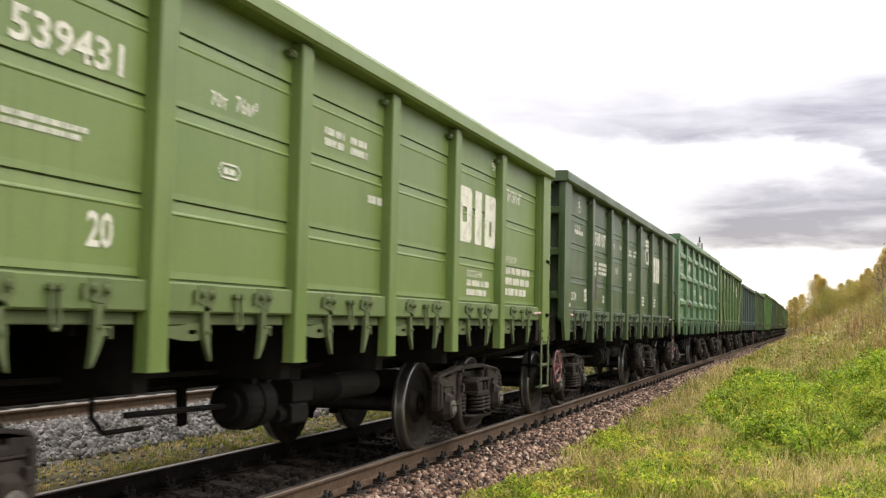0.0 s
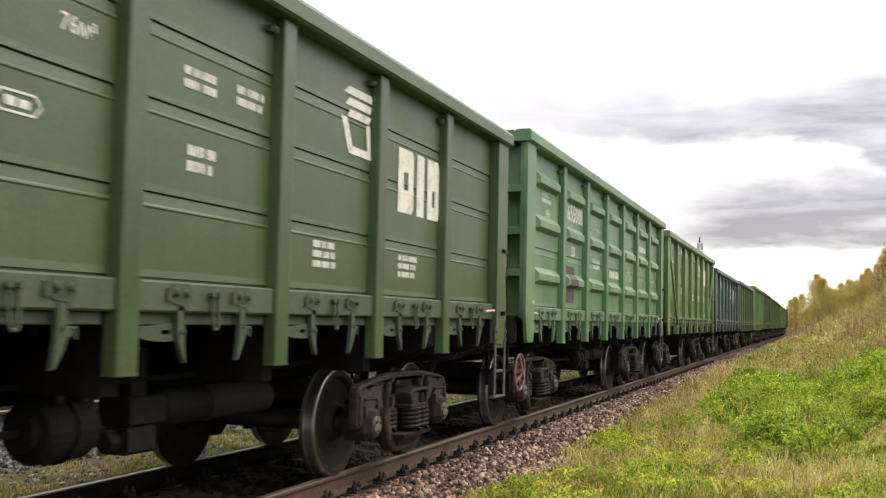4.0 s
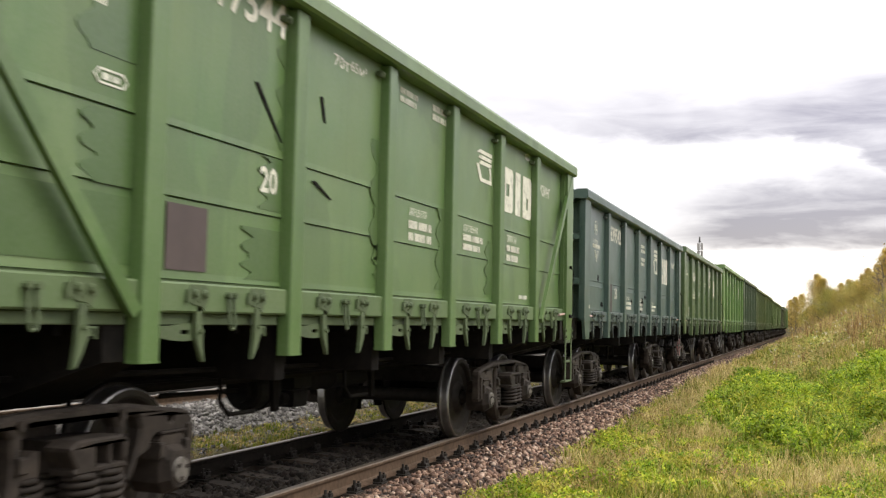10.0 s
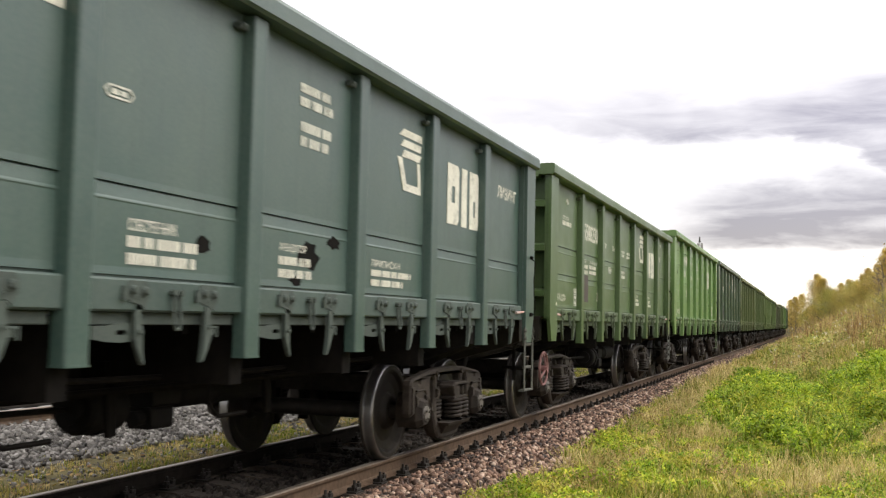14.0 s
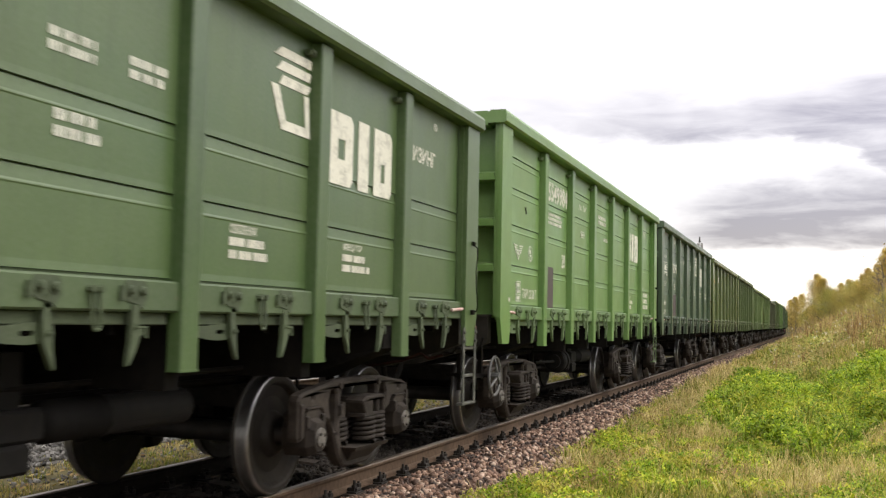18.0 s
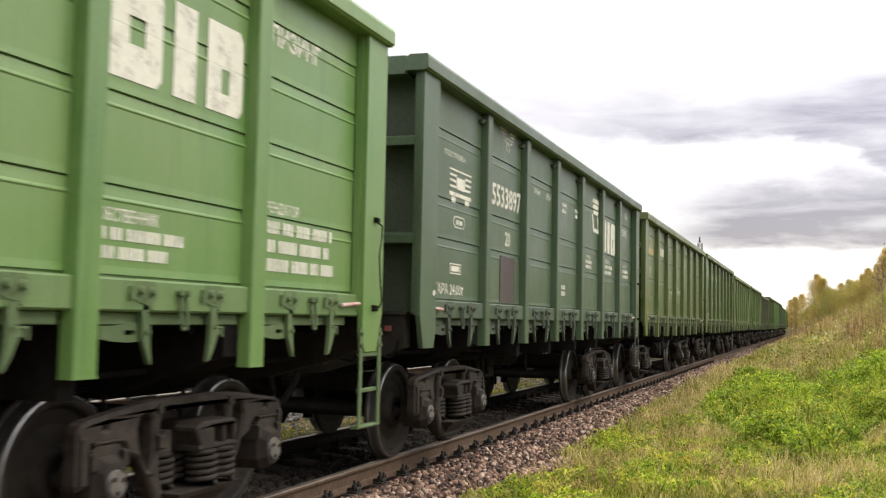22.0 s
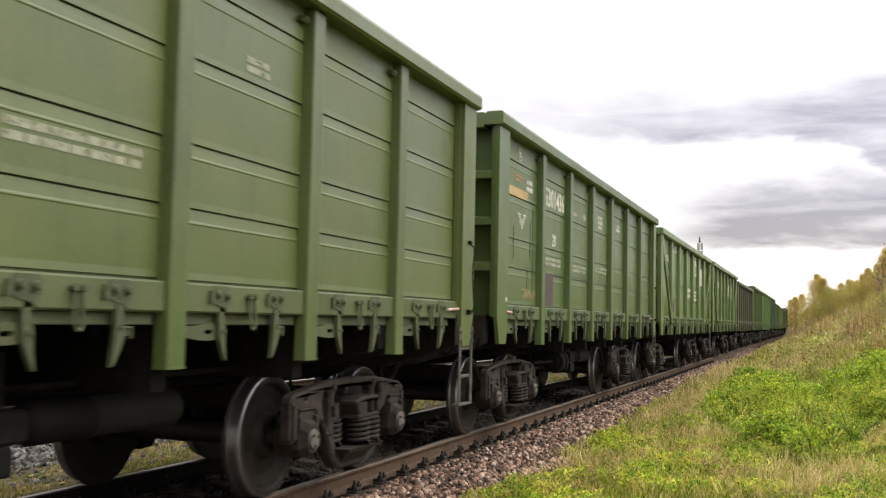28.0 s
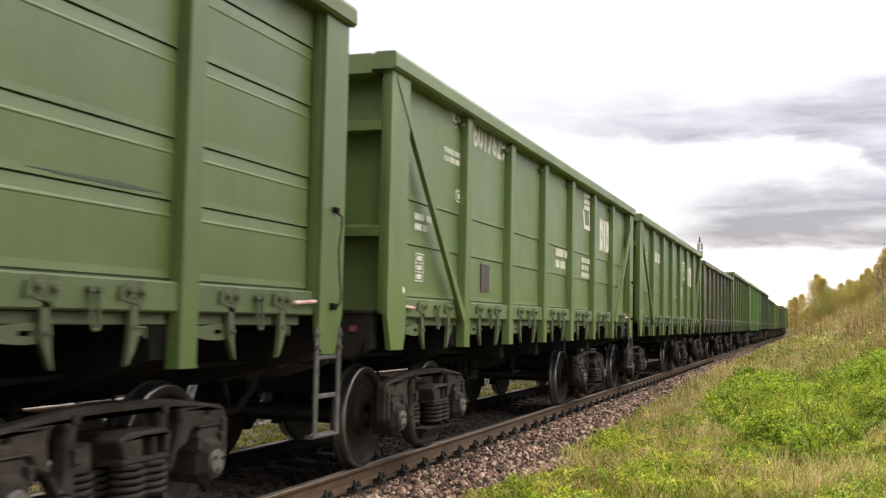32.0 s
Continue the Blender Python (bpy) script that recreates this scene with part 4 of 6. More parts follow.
TOUCHUP = paint("fresh_green_touch_up", (0.054, 0.112, 0.024), (0.070, 0.128, 0.030), 71, 0)
OILY = paint("oily_runs", (0.032, 0.046, 0.018), (0.050, 0.066, 0.026), 77, 0)

# ---- lettering and marks on the wagons' sides ----
MARK_X = SIDE + 0.0048
ACROSS = Matrix(((0, 0, 1, MARK_X), (1, 0, 0, 0), (0, 1, 0, 0), (0, 0, 0, 1)))   # writes along +y, upright, facing +x


def flat_mark(name, loops, w, mat, lift=0.0, label=""):
    """Thin raised film of paint from outlines in (y, z)."""
    s = Shape()
    for ring in loops:
        s.along_x(ring, MARK_X - 0.004 + lift, MARK_X + 0.001 + lift)
    return part(name, s.mesh(name, mat), w, None, label)


def rect(y0, y1, z0, z1):
    return [(y0, z0), (y1, z0), (y1, z1), (y0, z1)]


def lettered(w, y0, y1, z, h, words, mat=None):
    """Words in the built-in font, fitted between y0 and y1."""
    font = bpy.data.curves.new("lettering", "FONT")
    font.body, font.resolution_u, font.fill_mode, font.extrude = words, 2, "FRONT", 0.0
    font.offset = 0.022 if h > 0.14 else 0.010
    ob = bpy.data.objects.new("lettering", font)
    scene.collection.objects.link(ob)
    me = bpy.data.meshes.new_from_object(ob.evaluated_get(bpy.context.evaluated_depsgraph_get()))
    bpy.data.objects.remove(ob)
    bpy.data.curves.remove(font)
    co = np.empty(len(me.vertices) * 3)
    me.vertices.foreach_get("co", co)
    co = co.reshape(-1, 3)
    lo, hi = co.min(0), co.max(0)
    out = np.empty_like(co)
    out[:, 0] = MARK_X
    out[:, 1] = y0 + (co[:, 0] - lo[0]) / (hi[0] - lo[0]) * (y1 - y0)
    out[:, 2] = z - h / 2 + (co[:, 1] - lo[1]) / (hi[1] - lo[1]) * h
    me.vertices.foreach_set("co", out.ravel())
    me.materials.clear()
    me.materials.append(mat or LETTER)
    return part("lettering", me, w, None, "faded ochre lettering" if mat is OCHRE else "white stencilled lettering")


def bars(w, y0, y1, z, h, lines, mat=None, name="small_print"):
    """Small print: a row of short bars for each line."""
    rng = random.Random(int(abs(y0 * 991 + z * 313)))
    loops = []
    pitch = h / lines
    for k in range(lines):
        zc = z + h / 2 - pitch * (k + 0.5)
        hh = pitch * (0.33 if lines > 1 else 0.42)
        y = y0
        end = y1 - rng.uniform(0, 0.22 if lines > 1 else 0.02) * (y1 - y0)
        letters = rng.randint(3, 8)
        while y < end - 0.004:
            run = min(rng.uniform(0.55, 1.0) * hh, end - y)
            loops.append(rect(y, y + run, zc - hh, zc + hh))
            y += run + hh * rng.uniform(0.30, 0.48)
            letters -= 1
            if letters == 0:
                y += hh * 0.9
                letters = rng.randint(3, 8)
    return tagged(flat_mark(name, loops, w, mat or LETTER), kind="stuff")


def ring_of(y, z, ry, rz, n=16):
    return [(y + ry * math.cos(2 * math.pi * k / n), z + rz * math.sin(2 * math.pi * k / n)) for k in range(n)]


def outlined(name, w, outer, thick, inner, mat=None):
    """A closed line of paint with something small inside it."""
    s = Shape()
    cy, cz = sum(p[0] for p in outer) / len(outer), sum(p[1] for p in outer) / len(outer)
    sy, sz = max(abs(p[0] - cy) for p in outer), max(abs(p[1] - cz) for p in outer)
    hole = [(cy + (y - cy) * (1 - thick / sy), cz + (z - cz) * (1 - thick / sz)) for y, z in outer]
    holed(s, outer, [hole], MARK_X - 0.003, MARK_X + 0.001)
    for ring in inner:
        s.along_x(ring, MARK_X - 0.003, MARK_X + 0.001)
    return part(name, s.mesh(name, mat or LETTER), w)


def blob(y, z, ry, rz, seed):
    rng = random.Random(seed)
    return [(y + ry * math.cos(2 * math.pi * k / 14) * rng.uniform(0.55, 1.0), z + rz * math.sin(2 * math.pi * k / 14) * rng.uniform(0.55, 1.0)) for k in range(14)]


def mark(w, kind, y0, y1, z, h, words=""):
    back = SHIFTS[ORDER[WAGONS.index(w)]]
    end = -2.61 + back
    if -4.1 < y0 < -2.7:
        y0, y1 = y0 + min(0.0, end - y1), min(y1, end)
    if kind == "brand":
        y0, y1 = max(y0, 2.675 + back), min(y1, 4.085 + back)
    if kind == "symbol":
        y1 = min(y1, 2.41 + back)
        y0 = y1 - 0.62
    y, dy = (y0 + y1) / 2, y1 - y0
    if kind == "text":
        h = h * 1.18
        lettered(w, y0, y1, z, h, words)
    elif kind == "ochretext":
        lettered(w, y0, y1, z, h * 1.15, words, OCHRE)
    elif kind in ("bars", "faint", "ochre"):
        bars(w, y0, y1, z, h * 1.1, int(words), {"bars": LETTER if h / int(words) > 0.10 else SMALL, "faint": FADED, "ochre": OCHRE}[kind])
    elif kind == "block":
        first, lines, share = (words + "|0.68").split("|")[:3]
        n = int(lines)
        hh = h * 1.1 / n
        lettered(w, y0, y0 + dy * float(share), z + h * 0.55 - hh * 0.5, hh * 0.74, first, LETTER)
        if n > 1:
            bars(w, y0, y1, z - hh * 0.5, hh * (n - 1), n - 1, LETTER if hh > 0.075 else SMALL)
    elif kind == "patch":
        flat_mark("overpainted_patch", [rect(y0, y1, z - h / 2 - 0.02, z + h / 2 + 0.02)], w, BROWN, 0.0022, "brown overpainted rectangle")
        if w is WAGONS[2]:        # the film runs on over the bulge
            lift = 0.0025
            ring = [(SIDE - 0.01, -0.13 - lift), (SIDE + 0.085 + lift, -0.075 - lift), (SIDE + 0.085 + lift, 0.012 + lift), (SIDE - 0.01, 0.11 + lift)]
            s = Shape().solid([(x, y0 + 0.09, 2.03 + q) for x, q in ring], [(x, y1, 2.03 + q) for x, q in ring])
            part("overpainted_patch", s.mesh("overpainted_patch", BROWN), w, None, "brown overpainted rectangle")
    elif kind == "touchup":
        rng = random.Random(int(abs(y0 * 517 + z * 91)))
        left = [(y0 + min(dy, 0.16) * (0.5 + 0.5 * math.sin(k * 0.9 + 9 * y0)) * rng.uniform(0.5, 1.0), z + h / 2 - h * k / 20) for k in range(21)]
        flat_mark("fresh_paint", [[(y1, z + h / 2)] + left + [(y1, z - h / 2)]], w, TOUCHUP, -0.0012, "patch of darker fresh green paint")
    elif kind == "drip":
        rng = random.Random(int(abs(y0 * 517 + z * 91)))
        half = [dy * rng.uniform(0.10, 0.45) * (1 - 0.07 * k) for k in range(9)]
        pts = [(z + h / 2 - h * k / 8, half[k]) for k in range(9)]
        flat_mark("drip", [[(y - a, q) for q, a in pts] + [(y + a, q) for q, a in reversed(pts)]], w, OILY, -0.001, "dark oily run down the paint")
    elif kind == "band":
        flat_mark("stencil_band", [[(y0, z - h / 2), (y1, z - h / 2), (y1, z + h / 2), (y0, z + h / 2)]], w, OCHRE, 0.0, "faded ochre band")
    elif kind == "smear":
        flat_mark("scorch_mark", [blob(y, z + 0.02, dy * 0.52, 0.016, int(y0 * -77) + 5)], w, OILY, -0.001, "dark smear along the seam")
    elif kind == "scratch":
        flat_mark("scratch", [[(y0, z + h / 2), (y0 + 0.05, z + h / 2 + 0.01), (y1, z - h / 2), (y1 - 0.04, z - h / 2)]], w, UNDER, 0.0, "dark scrape in the paint")
    elif kind == "dent":
        flat_mark("rust_spot", [blob(y, z, dy / 2, h * 0.75, int(abs(y0) * 100))], w, UNDER, -0.002, "dark rusty dent")
    elif kind == "oval":
        o = [(y - dy / 2, z), (y - dy * 0.36, z + h * 0.6), (y + dy * 0.36, z + h * 0.6), (y + dy / 2, z), (y + dy * 0.36, z - h * 0.6), (y - dy * 0.36, z - h * 0.6)]
        outlined("stencil", w, o, 0.012, [rect(y - dy * 0.26, y - dy * 0.05, z - h * 0.25, z + h * 0.25), rect(y + dy * 0.02, y + dy * 0.25, z - h * 0.25, z + h * 0.2)], SMALL)
    elif kind == "circle":
        outlined("round_mark", w, ring_of(y, z, dy / 2, h * 0.60), 0.010, [ring_of(y - dy * 0.1, z + h * 0.12, dy * 0.2, h * 0.18, 7), rect(y - dy * 0.22, y + dy * 0.26, z - h * 0.22, z - h * 0.08)], SMALL)
    elif kind == "plate":
        outlined("data_panel", w, rect(y0, y1, z - h * 0.62, z + h * 0.62), 0.010,
                 [rect(y0 + dy * 0.2, y1 - dy * 0.2, z + h * q - 0.022, z + h * q + 0.022) for q in (-0.4, 0.0, 0.4)] + [rect(y0, y1, z + h * q - 0.004, z + h * q + 0.004) for q in (-0.2, 0.2)], SMALL)
    elif kind == "box":
        outlined("data_panel", w, rect(y0, y1, z - h * 0.9, z + h * 0.9), 0.012, [rect(y0 + dy * 0.12, y1 - dy * 0.12, z - h * 0.45, z + h * 0.45)])
    elif kind == "emblem":
        loops = []
        for a, q, u in ((0.50, 0.62, 0.13), (0.43, 0.40, 0.15), (0.36, 0.18, 0.17), (0.29, -0.04, 0.17)):
            for k in (-1, 1):
                ring = [(y + k * dy * u, z + h * (q - 0.05)), (y + k * dy * a, z + h * (q - 0.01)), (y + k * dy * (a + 0.03), z + h * (q + 0.12)), (y + k * dy * u, z + h * (q + 0.07))]
                loops.append(ring if k > 0 else ring[::-1])
        flat_mark("emblem", loops, w, SMALL, 0.0, "white winged emblem")
        shield = [(y - dy * 0.15, z + h * 0.25), (y + dy * 0.15, z + h * 0.25), (y + dy * 0.14, z - h * 0.40), (y, z - h * 0.72), (y - dy * 0.14, z - h * 0.40)]
        outlined("emblem_shield", w, shield, 0.016, [ring_of(y, z - h * 0.12, dy * 0.06, h * 0.14, 8)], SMALL)
    elif kind == "wagonmark":
        loops = [rect(y - dy * 0.5, y + dy * 0.5, z - h * 0.62, z - h * 0.45), rect(y - dy * 0.18, y + dy * 0.2, z - h * 0.28, z + h * 0.25)]
        loops += [rect(y + s_ * dy * 0.34 - dy * 0.14, y + s_ * dy * 0.34 + dy * 0.14, z + h * q - 0.012, z + h * q + 0.012) for s_ in (-1, 1) for q in (-0.2, 0.05, 0.3)]
        loops += [ring_of(y + dy * q, z - h * 0.78, 0.035, 0.035, 8) for q in (-0.36, -0.26, 0.26, 0.36)] + [rect(y - dy * 0.5, y + dy * 0.5, z + h * 0.5, z + h * 0.58)]
        flat_mark("emblem", loops, w, LETTER, 0.0, "white wagon-shaped emblem")
    elif kind == "symbol":
        loops = []
        for q in range(3):
            top = z + h * (0.5 - 0.17 * q)
            loops.append([(y0 + dy * (0.10 + 0.06 * q) , top - h * 0.12), (y1 - dy * 0.05 * q, top - h * 0.12), (y1, top), (y0 + dy * (0.28 + 0.02 * q), top)])
        s = [(y0 + dy * 0.05, z + h * 0.02), (y0 + dy * 0.30, z - h * 0.5), (y1, z - h * 0.5), (y1 - dy * 0.06, z + h * 0.02), (y1 - dy * 0.18, z + h * 0.02), (y1 - dy * 0.12, z - h * 0.38), (y0 + dy * 0.40, z - h * 0.38), (y0 + dy * 0.22, z + h * 0.02)]
        half = [s[0], s[1], s[6], s[7]], [s[1], s[2], s[5], s[6]], [s[2], s[3], s[4], s[5]]
        flat_mark("logo", loops + list(half), w, LETTER, 0.0, "white striped logo shape")
    elif kind == "brand":
        # three plain blocks: a slab with a window, a pillar, a slab with a window
        z0, z1 = z - h / 2, z + h / 2
        t = dy * 0.12
        s = Shape()
        for a, b, c, d in ((y0, y0 + dy * 0.345, 0.36, 0.64), (y0 + dy * 0.69, y1, 0.22, 0.50)):
            slab = [(a, z0), (b - 0.05, z0), (b, z0 + 0.05), (b, z1 - 0.05), (b - 0.05, z1), (a, z1)]
            holed(s, slab, [rect(a + t, b - t, z0 + h * c, z0 + h * d)], MARK_X - 0.004, MARK_X + 0.001)
        s.along_x(rect(y0 + dy * 0.43, y0 + dy * 0.60, z0, z1), MARK_X - 0.004, MARK_X + 0.001)
        part("logo", s.mesh("logo", LETTER), w, None, "large white company mark in block shapes")


def marks_of_wagon_0(w):
    mark(w, "text", -3.70, -2.87, 2.74, 0.15, "539431")
    mark(w, "text", -3.11, -2.90, 1.84, 0.16, "20")
    mark(w, "bars", -3.73, -3.09, 2.30, 0.08, "2")
    mark(w, "text", -2.02, -1.83, 2.73, 0.08, "70т")
    mark(w, "text", -1.73, -1.46, 2.75, 0.09, "76м³")
    mark(w, "oval", -1.91, -1.65, 2.31, 0.08)
    mark(w, "bars", -0.46, -0.10, 2.77, 0.15, "2")
    mark(w, "bars", 0.00, 0.38, 2.77, 0.15, "2")
    mark(w, "bars", 0.36, 0.67, 2.39, 0.07, "1")
    mark(w, "block", 2.99, 3.78, 1.81, 0.27, "СОБСТВЕННИК|3")
    mark(w, "block", 4.40, 5.60, 1.95, 0.46, "АРЕНДАТОР|4|0.43")
    mark(w, "brand", 2.64, 4.02, 2.52, 0.58)
    mark(w, "text", 4.39, 5.10, 2.91, 0.125, "ЛИЗИНГ")
    mark(w, "circle", 3.79, 3.97, 3.18, 0.10)


marks_of_wagon_0(WAGONS[0])

def marks_of_wagon_1(w):
    mark(w, "text", -3.92, -2.67, 2.82, 0.20, "55588107")
    mark(w, "bars", -3.90, -3.41, 2.31, 0.23, "3")
    mark(w, "bars", -3.26, -2.52, 2.33, 0.21, "3")
    mark(w, "patch", -3.90, -3.41, 1.97, 0.32)
    mark(w, "text", -2.90, -2.72, 1.82, 0.12, "20")
    mark(w, "text", -5.75, -5.02, 1.80, 0.13, "ТАРА 23,70т")
    mark(w, "bars", 1.50, 1.95, 1.88, 0.20, "3")
    mark(w, "bars", 3.15, 3.60, 1.88, 0.20, "3")
    mark(w, "text", -1.93, -1.72, 2.81, 0.07, "70т")
    mark(w, "text", -1.27, -1.00, 2.83, 0.08, "76м³")
    mark(w, "oval", -1.69, -1.37, 2.37, 0.09)
    mark(w, "bars", -0.21, 0.18, 2.80, 0.14, "2")
    mark(w, "bars", 0.38, 0.76, 2.81, 0.14, "2")
    mark(w, "bars", -0.15, 0.19, 2.33, 0.17, "2")
    mark(w, "symbol", 1.83, 2.54, 2.97, 0.53)
    mark(w, "brand", 3.11, 4.32, 2.64, 0.57)
    mark(w, "plate", -4.45, -4.24, 1.84, 0.17)
    mark(w, "circle", -5.00, -4.73, 3.24, 0.21)
    mark(w, "block", -5.18, -4.55, 2.84, 0.14, "ПОСТРОЕН|2")


marks_of_wagon_1(WAGONS[1])

def marks_of_wagon_2(w):
    mark(w, "text", -3.80, -2.38, 3.05, 0.22, "55655088")
    mark(w, "text", -3.31, -3.06, 2.48, 0.14, "20")
    mark(w, "patch", -3.73, -3.12, 1.97, 0.50)
    mark(w, "block", -5.16, -4.58, 3.09, 0.13, "ПОСТРОЕН|2")
    mark(w, "oval", -4.96, -4.69, 2.89, 0.08)
    mark(w, "plate", -6.03, -5.73, 2.00, 0.20)
    mark(w, "faint", -1.94, -0.80, 2.95, 0.06, "2")
    mark(w, "bars", -1.67, -0.98, 2.38, 0.18, "2")
    mark(w, "bars", -0.14, 1.04, 2.28, 0.13, "1")
    mark(w, "faint", 1.25, 2.20, 2.36, 0.26, "3")
    mark(w, "bars", 2.95, 4.05, 2.97, 0.12, "1")
    mark(w, "faint", 4.75, 5.50, 2.36, 0.14, "2")


marks_of_wagon_2(WAGONS[2])

def marks_of_wagon_3(w):
    mark(w, "text", -3.72, -2.39, 3.44, 0.22, "7917544")
    mark(w, "circle", -4.85, -4.52, 3.40, 0.19)
    mark(w, "block", -4.95, -4.42, 3.07, 0.15, "ПОСТРОЕН|2")
    mark(w, "bars", -5.53, -5.13, 2.37, 0.18, "2")
    mark(w, "plate", -5.57, -5.33, 1.91, 0.20)
    mark(w, "text", -1.74, -1.46, 3.38, 0.08, "70т")
    mark(w, "text", -1.44, -1.12, 3.40, 0.07, "65м³")
    mark(w, "oval", -4.51, -4.23, 2.63, 0.07)
    mark(w, "text", -2.80, -2.57, 2.32, 0.15, "20")
    mark(w, "patch", -3.84, -3.42, 1.86, 0.34)
    mark(w, "bars", -0.38, 0.09, 3.40, 0.14, "2")
    mark(w, "bars", 0.45, 0.87, 3.40, 0.16, "2")
    mark(w, "block", -0.11, 0.56, 2.27, 0.30, "АРЕНДАТОР|3")
    mark(w, "scratch", -2.91, -2.51, 2.77, 0.34)
    mark(w, "scratch", -2.05, -1.71, 2.35, 0.10)
    mark(w, "scratch", -1.96, -1.85, 2.95, 0.18)
    mark(w, "touchup", -2.98, -2.46, 1.82, 0.34)
    mark(w, "touchup", -2.78, -2.46, 2.30, 0.36)
    mark(w, "touchup", -2.62, -2.46, 2.95, 0.80)
    mark(w, "touchup", -1.00, -0.79, 2.40, 1.00)
    mark(w, "touchup", -0.90, -0.79, 1.85, 0.34)
    mark(w, "touchup", -4.60, -4.14, 2.27, 0.38)
    mark(w, "touchup", -5.40, -4.14, 1.85, 0.36)
    mark(w, "touchup", -4.66, -4.14, 3.10, 0.70)
    mark(w, "touchup", 0.60, 0.96, 2.10, 0.80)
    mark(w, "touchup", 2.20, 2.56, 2.00, 0.60)
    mark(w, "symbol", 1.80, 2.42, 3.11, 0.35)
    mark(w, "brand", 2.85, 4.18, 2.97, 0.53)
    mark(w, "text", 4.47, 5.20, 3.17, 0.125, "ЛИЗИНГ")
    mark(w, "block", 1.44, 2.18, 2.28, 0.27, "СОБСТВЕННИК|3")
    mark(w, "block", 3.08, 3.70, 2.28, 0.31, "ПРИПИСАН|3")
    mark(w, "circle", 3.84, 4.09, 3.50, 0.07)
    mark(w, "bars", 3.66, 4.03, 1.71, 0.05, "1")


marks_of_wagon_3(WAGONS[3])

def marks_of_wagon_4(w):
    mark(w, "text", -3.84, -2.38, 3.02, 0.24, "55839542")
    mark(w, "text", -3.13, -2.90, 1.95, 0.17, "20")
    mark(w, "patch", -3.77, -3.42, 1.85, 0.47)
    mark(w, "block", -5.16, -4.58, 2.73, 0.14, "ПОСТРОЕН|2")
    mark(w, "emblem", -5.03, -4.71, 2.52, 0.14)
    mark(w, "circle", -5.06, -4.78, 3.00, 0.20)
    mark(w, "plate", -5.61, -5.38, 1.94, 0.20)
    mark(w, "dent", -4.77, -4.63, 2.16, 0.09)
    mark(w, "dent", -4.49, -4.21, 1.72, 0.08)
    mark(w, "symbol", 1.65, 2.41, 2.83, 0.55)
    mark(w, "brand", 3.16, 4.31, 2.68, 0.61)
    mark(w, "text", 4.90, 5.69, 2.91, 0.125, "ЛИЗИНГ")
    mark(w, "block", -1.94, -1.27, 1.80, 0.25, "СОБСТВЕННИК|3")
    mark(w, "block", -0.27, 0.32, 1.80, 0.24, "АРЕНДАТОР|3")
    mark(w, "block", 1.31, 2.22, 1.79, 0.22, "ПРИПИСАН|3")
    mark(w, "bars", -0.02, 0.54, 3.00, 0.18, "2")
    mark(w, "bars", -0.00, 0.56, 2.72, 0.19, "2")
    mark(w, "oval", -2.18, -1.93, 2.57, 0.06)
    mark(w, "dent", -0.02, 0.36, 1.85, 0.18)
    mark(w, "dent", -0.13, 0.10, 1.67, 0.06)
    mark(w, "dent", 0.45, 0.74, 1.98, 0.08)
    mark(w, "dent", -1.32, -1.12, 1.83, 0.08)


marks_of_wagon_4(WAGONS[4])

def marks_of_wagon_5(w):
    mark(w, "text", -5.62, -4.92, 1.76, 0.10, "ТАРА 23,70т")
    mark(w, "plate", -4.36, -4.18, 1.79, 0.21)
    mark(w, "text", -3.82, -2.54, 2.86, 0.23, "55588230")
    mark(w, "block", -3.85, -3.24, 2.30, 0.24, "ПРИПИСАН|3|0.66")
    mark(w, "block", -3.20, -2.52, 2.31, 0.23, "СРОЧНЫЙ ВОЗВРАТ|3|0.98")
    mark(w, "bars", -0.23, 0.15, 2.73, 0.13, "2")
    mark(w, "bars", 0.40, 0.75, 2.73, 0.13, "2")
    mark(w, "bars", -0.17, 0.20, 2.33, 0.15, "2")
    mark(w, "block", 1.46, 1.95, 1.88, 0.22, "СОБСТВЕННИК|3")
    mark(w, "block", 3.12, 3.65, 1.88, 0.22, "АРЕНДАТОР|3")
    mark(w, "patch", -3.80, -3.31, 1.95, 0.39)
    mark(w, "text", -2.62, -2.44, 1.84, 0.13, "20")
    mark(w, "text", -1.91, -1.71, 2.76, 0.08, "70т")
    mark(w, "text", -1.17, -0.86, 2.76, 0.08, "76м³")
    mark(w, "oval", -1.55, -1.25, 2.35, 0.09)
    mark(w, "block", -5.17, -4.59, 2.90, 0.14, "ПОСТРОЕН|2")
    mark(w, "circle", -4.95, -4.77, 3.19, 0.07)
    mark(w, "symbol", 1.87, 2.51, 2.98, 0.57)
    mark(w, "brand", 2.84, 4.06, 2.71, 0.56)
    mark(w, "text", 4.43, 5.16, 2.93, 0.125, "ЛИЗИНГ")
    mark(w, "circle", 5.09, 5.21, 3.26, 0.06)
    mark(w, "dent", 3.91, 4.12, 1.51, 0.11)


marks_of_wagon_5(WAGONS[5])

